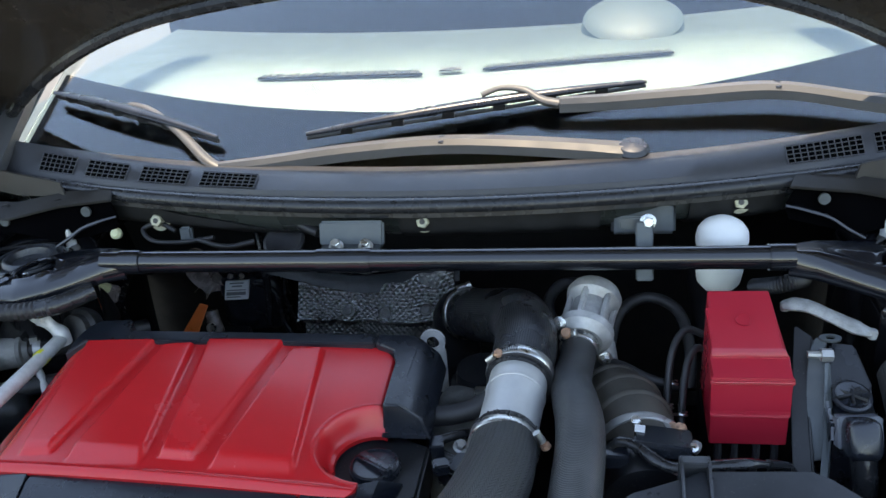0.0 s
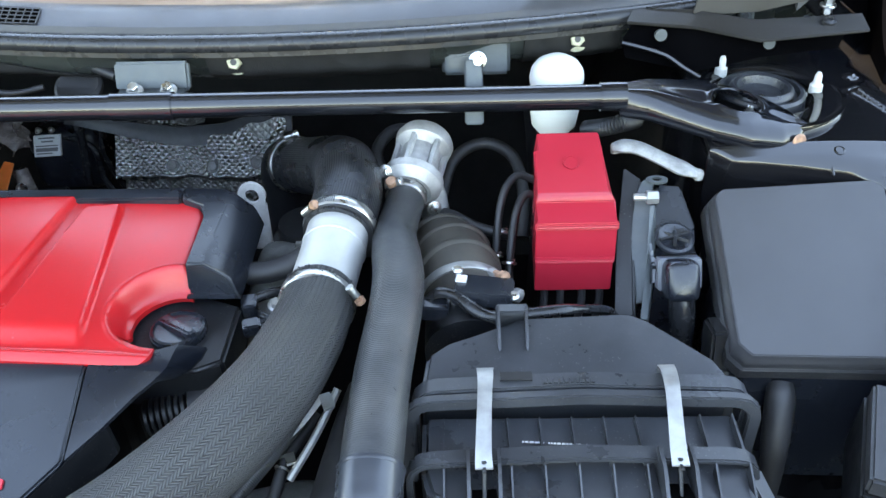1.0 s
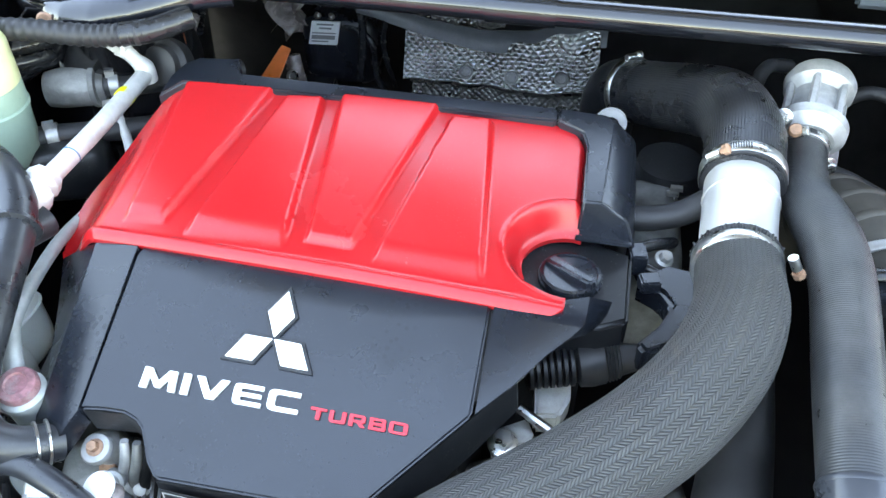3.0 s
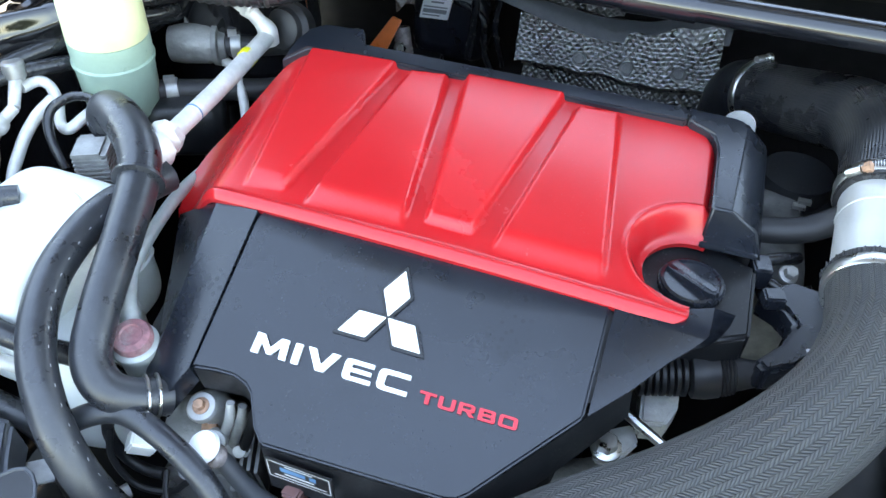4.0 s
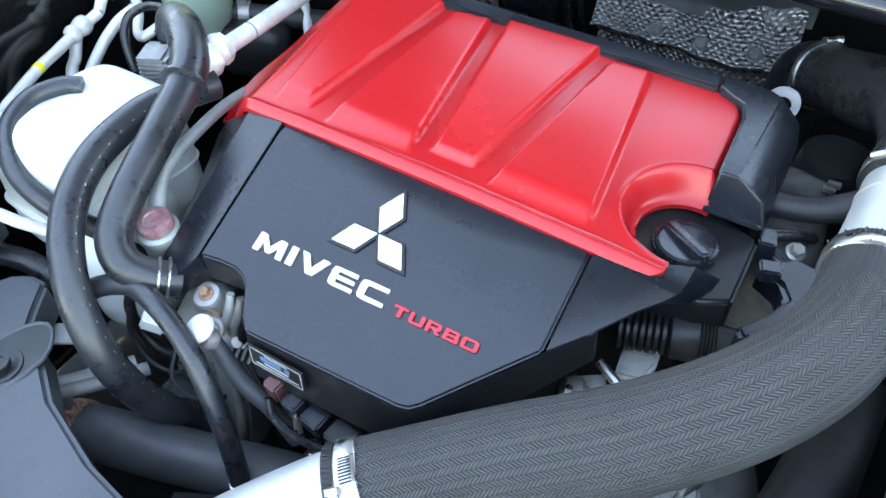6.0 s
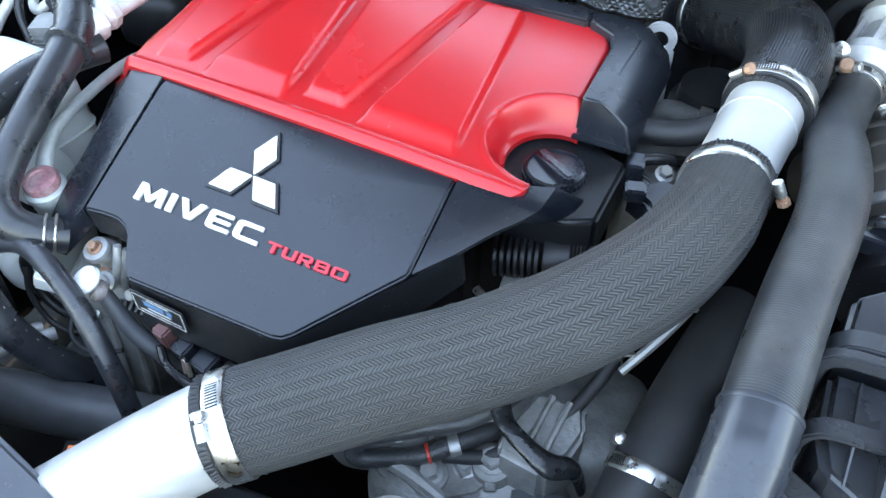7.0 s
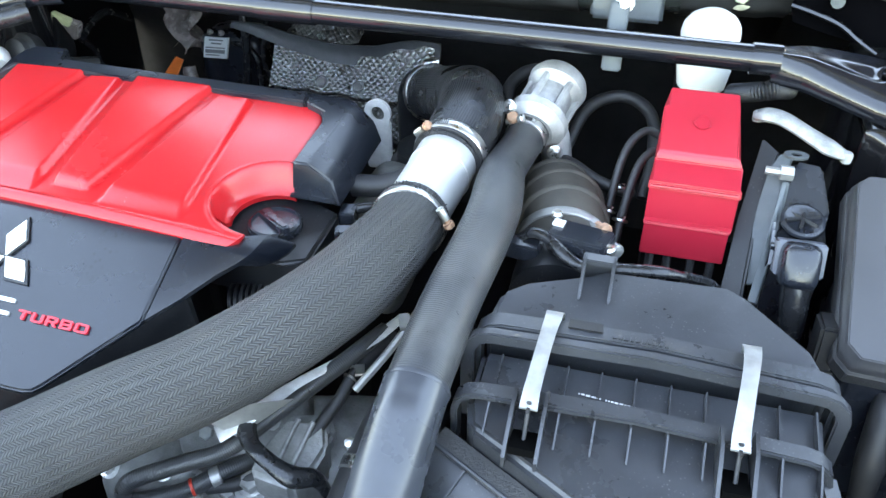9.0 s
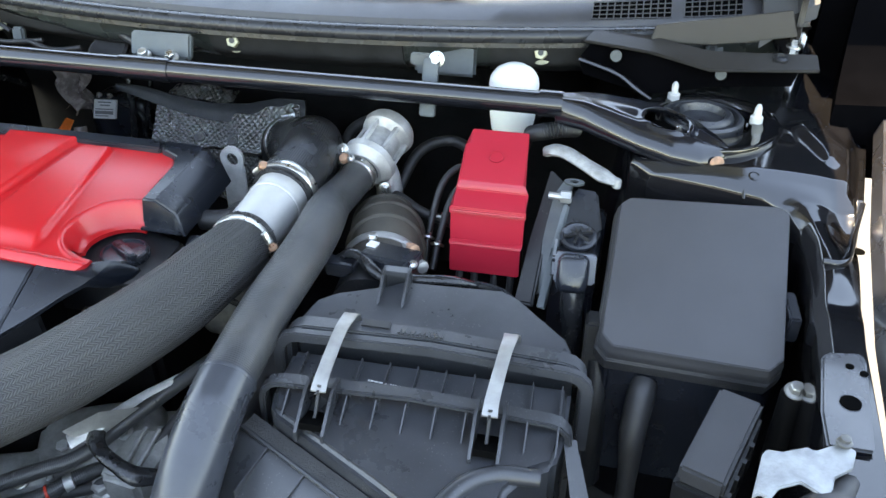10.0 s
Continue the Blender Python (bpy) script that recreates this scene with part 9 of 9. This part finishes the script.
# wires and clips below the cowl, left of the middle bracket
for k, pts in enumerate((
        [(-0.20, 0.975, 0.955), (-0.26, 1.0, 0.968), (-0.33, 1.01, 0.972), (-0.42, 1.02, 0.965), (-0.50, 1.05, 0.95)],
        [(-0.36, 0.985, 0.945), (-0.41, 0.985, 0.938), (-0.46, 0.995, 0.936), (-0.48, 1.01, 0.948), (-0.455, 1.015, 0.955), (-0.43, 1.01, 0.945)],
        [(-0.30, 0.985, 0.938), (-0.34, 0.975, 0.935), (-0.385, 0.985, 0.942)])):
    solo("cowl_wire", add_tube(B(), pts, (0.007, 0.0035, 0.004)[k], 10, 7), RUBBER, "black wire along the cowl front", "wire", group="cowl wires")
bm = B()
add_lathe(bm, (-0.515, 1.0, 0.945), (0, -0.8, 0.6), [(0, 0.007), (0.008, 0.009), (0.012, 0.006)], 12)
solo("cream_clip", bm, FLUID_YELLOW, "small cream plastic clip on a wire", "clip")
cup = B()
add_lathe(cup, (-0.255, 0.985, 0.935), (0, -0.5, 0.8), [(0, 0.03), (0.006, 0.03), (0.008, 0.026), (0.004, 0.02), (0.004, 0.0)], 24)
solo("rubber_bung", cup, RUBBER, "round rubber bung on the cowl front", "bung")
gus = thing("cowl_gusset", (0.52, 1.0, 0.92), "black sheet gusset from the cowl to the strut tower", "gusset", kind="structure")
for s in (1, -1):
    def X(x):
        return x if s > 0 else 2 * MID - x
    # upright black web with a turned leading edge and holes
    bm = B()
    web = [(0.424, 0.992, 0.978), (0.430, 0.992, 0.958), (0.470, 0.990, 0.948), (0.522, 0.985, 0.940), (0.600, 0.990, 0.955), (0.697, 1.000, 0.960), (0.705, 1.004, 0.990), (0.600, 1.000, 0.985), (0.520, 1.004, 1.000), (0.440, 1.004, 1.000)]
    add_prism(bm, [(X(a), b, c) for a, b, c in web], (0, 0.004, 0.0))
    part("gusset_web", bm, HINGE_SHADE, gus, bevel=0.001)
    bm = add_tube(B(), [(X(0.424), 0.990, 0.979), (X(0.448), 0.986, 0.974), (X(0.478), 0.984, 0.964), (X(0.500), 0.980, 0.950), (X(0.522), 0.975, 0.938)], [0.005, 0.006, 0.006, 0.006, 0.004], 8, 6, flat=0.6)
    part("gusset_lip", bm, BODY, gus)
    # stepped flange with plugs
    bm = B()
    add_prism(bm, [(X(a), b, c) for a, b, c in ((0.428, 0.992, 1.004), (0.512, 0.990, 0.996), (0.590, 0.978, 0.982), (0.722, 0.984, 0.990), (0.722, 1.014, 1.000), (0.590, 1.012, 0.996), (0.512, 1.020, 1.008), (0.440, 1.020, 1.010))], (0, 0.001, -0.004))
    part("gusset_plate", bm, BROWN_TRIM, gus, bevel=0.001)
    for hx, hy, hz in ((0.602, 0.996, 0.9905), (0.676, 1.000, 0.9955)):
        bm = B()
        add_lathe(bm, (X(hx), hy, hz), (0, -0.3, 1), [(0, 0.0095), (0.003, 0.0090), (0.0045, 0.005), (0.002, 0.004)], 16)
        part("gusset_plug", bm, BLACK_MATT, gus)
    for hx, hz, hr in ((0.471, 0.986, 0.0075), (0.606, 0.972, 0.0070)):
        bm = B()
        add_lathe(bm, (X(hx), 0.9935, hz), (0, -1, 0.1), [(0, hr), (0.004, hr)], 18)
        part("gusset_hole", bm, PALE_GREY, gus, "pale metal showing through a round hole")
    # brownish trim above, under the seal's end
    bm = B()
    add_prism(bm, [(X(a), b, c) for a, b, c in ((0.512, 1.015, 1.000), (0.518, 1.018, 1.022), (0.690, 1.060, 1.040), (0.704, 1.064, 1.005), (0.600, 1.030, 0.998))], (0, 0.004, 0.0))
    part("gusset_trim", bm, BROWN_TRIM, gus, "brownish plastic trim below the cowl end", bevel=0.001)

# vacuum hoses right of the bypass valve
for pts, r in (
        ([(0.195, 0.900, 0.80), (0.215, 0.960, 0.835), (0.255, 0.985, 0.845), (0.292, 0.960, 0.838), (0.302, 0.905, 0.815), (0.298, 0.86, 0.78)], 0.0078),
        ([(0.190, 0.880, 0.81), (0.215, 0.858, 0.815), (0.242, 0.838, 0.812), (0.268, 0.830, 0.808), (0.285, 0.835, 0.80)], 0.0065),
        ([(0.275, 0.760, 0.775), (0.278, 0.790, 0.805), (0.286, 0.822, 0.842), (0.298, 0.840, 0.855), (0.312, 0.845, 0.85)], 0.0048),
        ([(0.262, 0.765, 0.76), (0.262, 0.800, 0.80), (0.270, 0.838, 0.850), (0.288, 0.862, 0.868), (0.31, 0.866, 0.86)], 0.0046),
        ([(0.130, 0.905, 0.84), (0.118, 0.940, 0.86), (0.135, 0.985, 0.865), (0.165, 1.01, 0.855)], 0.0080)):
    solo("vacuum_hose", add_tube(B(), pts, r, 12, 8), RUBBER, "slim black vacuum hose behind the intake", "hose", group="vacuum hoses")
for p in ((0.270, 0.829, 0.8085), (0.2765, 0.782, 0.797), (0.262, 0.797, 0.797)):
    g = thing("hose_clip", p, "tiny steel spring clip on a vacuum hose", "clip", group="vacuum hose clips")
    bm = B()
    add_lathe(bm, p, (0.1, 0.6, 0.7), [(0, 0.007), (0.0005, 0.0088), (0.003, 0.0088), (0.0035, 0.007)], 14)
    add_tube(bm, [Vector(p) + Vector((0, -0.004, 0.008)), Vector(p) + Vector((0.005, -0.010, 0.014))], 0.0014, 6, 1)
    part("clip_band", bm, STEEL, g)

# wipers on the glass
def wiper(name, arm, hook, blade, seed):
    w = thing(name, arm[0], "bronze-grey wiper arm with a black rubber blade, parked on the windscreen", "wiper", group="windscreen wipers")
    bm = B()
    rows = []
    pts = rails(arm, 8)
    for p, s in pts:
        wd = 0.029 * (1 - 0.11 * s) if s > 0.3 else 0.030
        rows.append([bm.verts.new(p + Vector(q)) for q in ((0, -wd * 0.6, -0.012), (0, -wd * 0.6, 0.001), (0, -wd * 0.25, 0.008), (0, wd * 0.4, 0.009), (0, wd * 0.6, -0.003))])
    for a, b in zip(rows, rows[1:]):
        for j in range(5):
            bm.faces.new((a[j], a[(j + 1) % 5], b[(j + 1) % 5], b[j]))
    bm.faces.new(rows[0])
    bm.faces.new(rows[-1])
    bmesh.ops.recalc_face_normals(bm, faces=bm.faces)
    part("arm", bm, WIPER, w, smooth=30)
    bm = add_tube(B(), hook, [0.011, 0.010, 0.0085] + [0.007] * (len(hook) - 3), 10, 6, flat=0.6)
    part("arm_tip", bm, WIPER, w)
    a, b = Vector(blade[0]), Vector(blade[1])
    up = Vector((0, -0.4, 0.9))
    bm = add_tube(B(), [a, a.lerp(b, 0.25) + up * 0.006, a.lerp(b, 0.5) + up * 0.008, a.lerp(b, 0.75) + up * 0.006, b], [0.005, 0.010, 0.012, 0.010, 0.005], 10, 6, flat=0.6)
    bl = part("blade_frame", bm, BLACK, w)
    bm = add_tube(B(), [a - up * 0.008, b - up * 0.008], 0.0032, 8, 8)
    part("rubber_edge", bm, RUBBER, bl)
    for k in range(6):
        f = 0.12 + k * 0.15
        bm = B()
        c = a.lerp(b, f)
        add_box(bm, c - up * 0.002, (0.018, 0.010, 0.012), (25, 0, 0))
        part("blade_claw", bm, BLACK_MATT, bl)
    bm = B()
    add_lathe(bm, Vector(arm[0]), (0, -0.3, 1), [(-0.012, 0.022), (0.004, 0.023), (0.010, 0.018), (0.012, 0.0)], 24)
    part("pivot_cap", bm, BLACK, w)
    bm = B()
    add_box(bm, Vector(arm[2]) + Vector((0, 0, 0.001)), (0.012, 0.022, 0.014), (15, 0, 0))
    part("hinge_block", bm, BLACK, w, bevel=0.002)


wiper("wiper", [(0.235, 1.070, 1.030), (0.10, 1.078, 1.040), (-0.033, 1.085, 1.044), (-0.17, 1.078, 1.038), (-0.29, 1.066, 1.028), (-0.365, 1.062, 1.022)],
      [(-0.365, 1.062, 1.022), (-0.39, 1.075, 1.032), (-0.45, 1.130, 1.058), (-0.52, 1.185, 1.080), (-0.56, 1.200, 1.086)], [(-0.712, 1.240, 1.100), (-0.385, 1.118, 1.052)], 1)
wiper("wiper", [(0.66, 1.130, 1.055), (0.56, 1.145, 1.068), (0.440, 1.160, 1.085), (0.32, 1.155, 1.083), (0.21, 1.150, 1.079), (0.135, 1.150, 1.077)],
      [(0.135, 1.150, 1.077), (0.110, 1.155, 1.082), (0.085, 1.168, 1.094), (0.050, 1.172, 1.098), (0.02, 1.165, 1.090)], [(-0.240, 1.108, 1.056), (0.262, 1.198, 1.092)], 2)
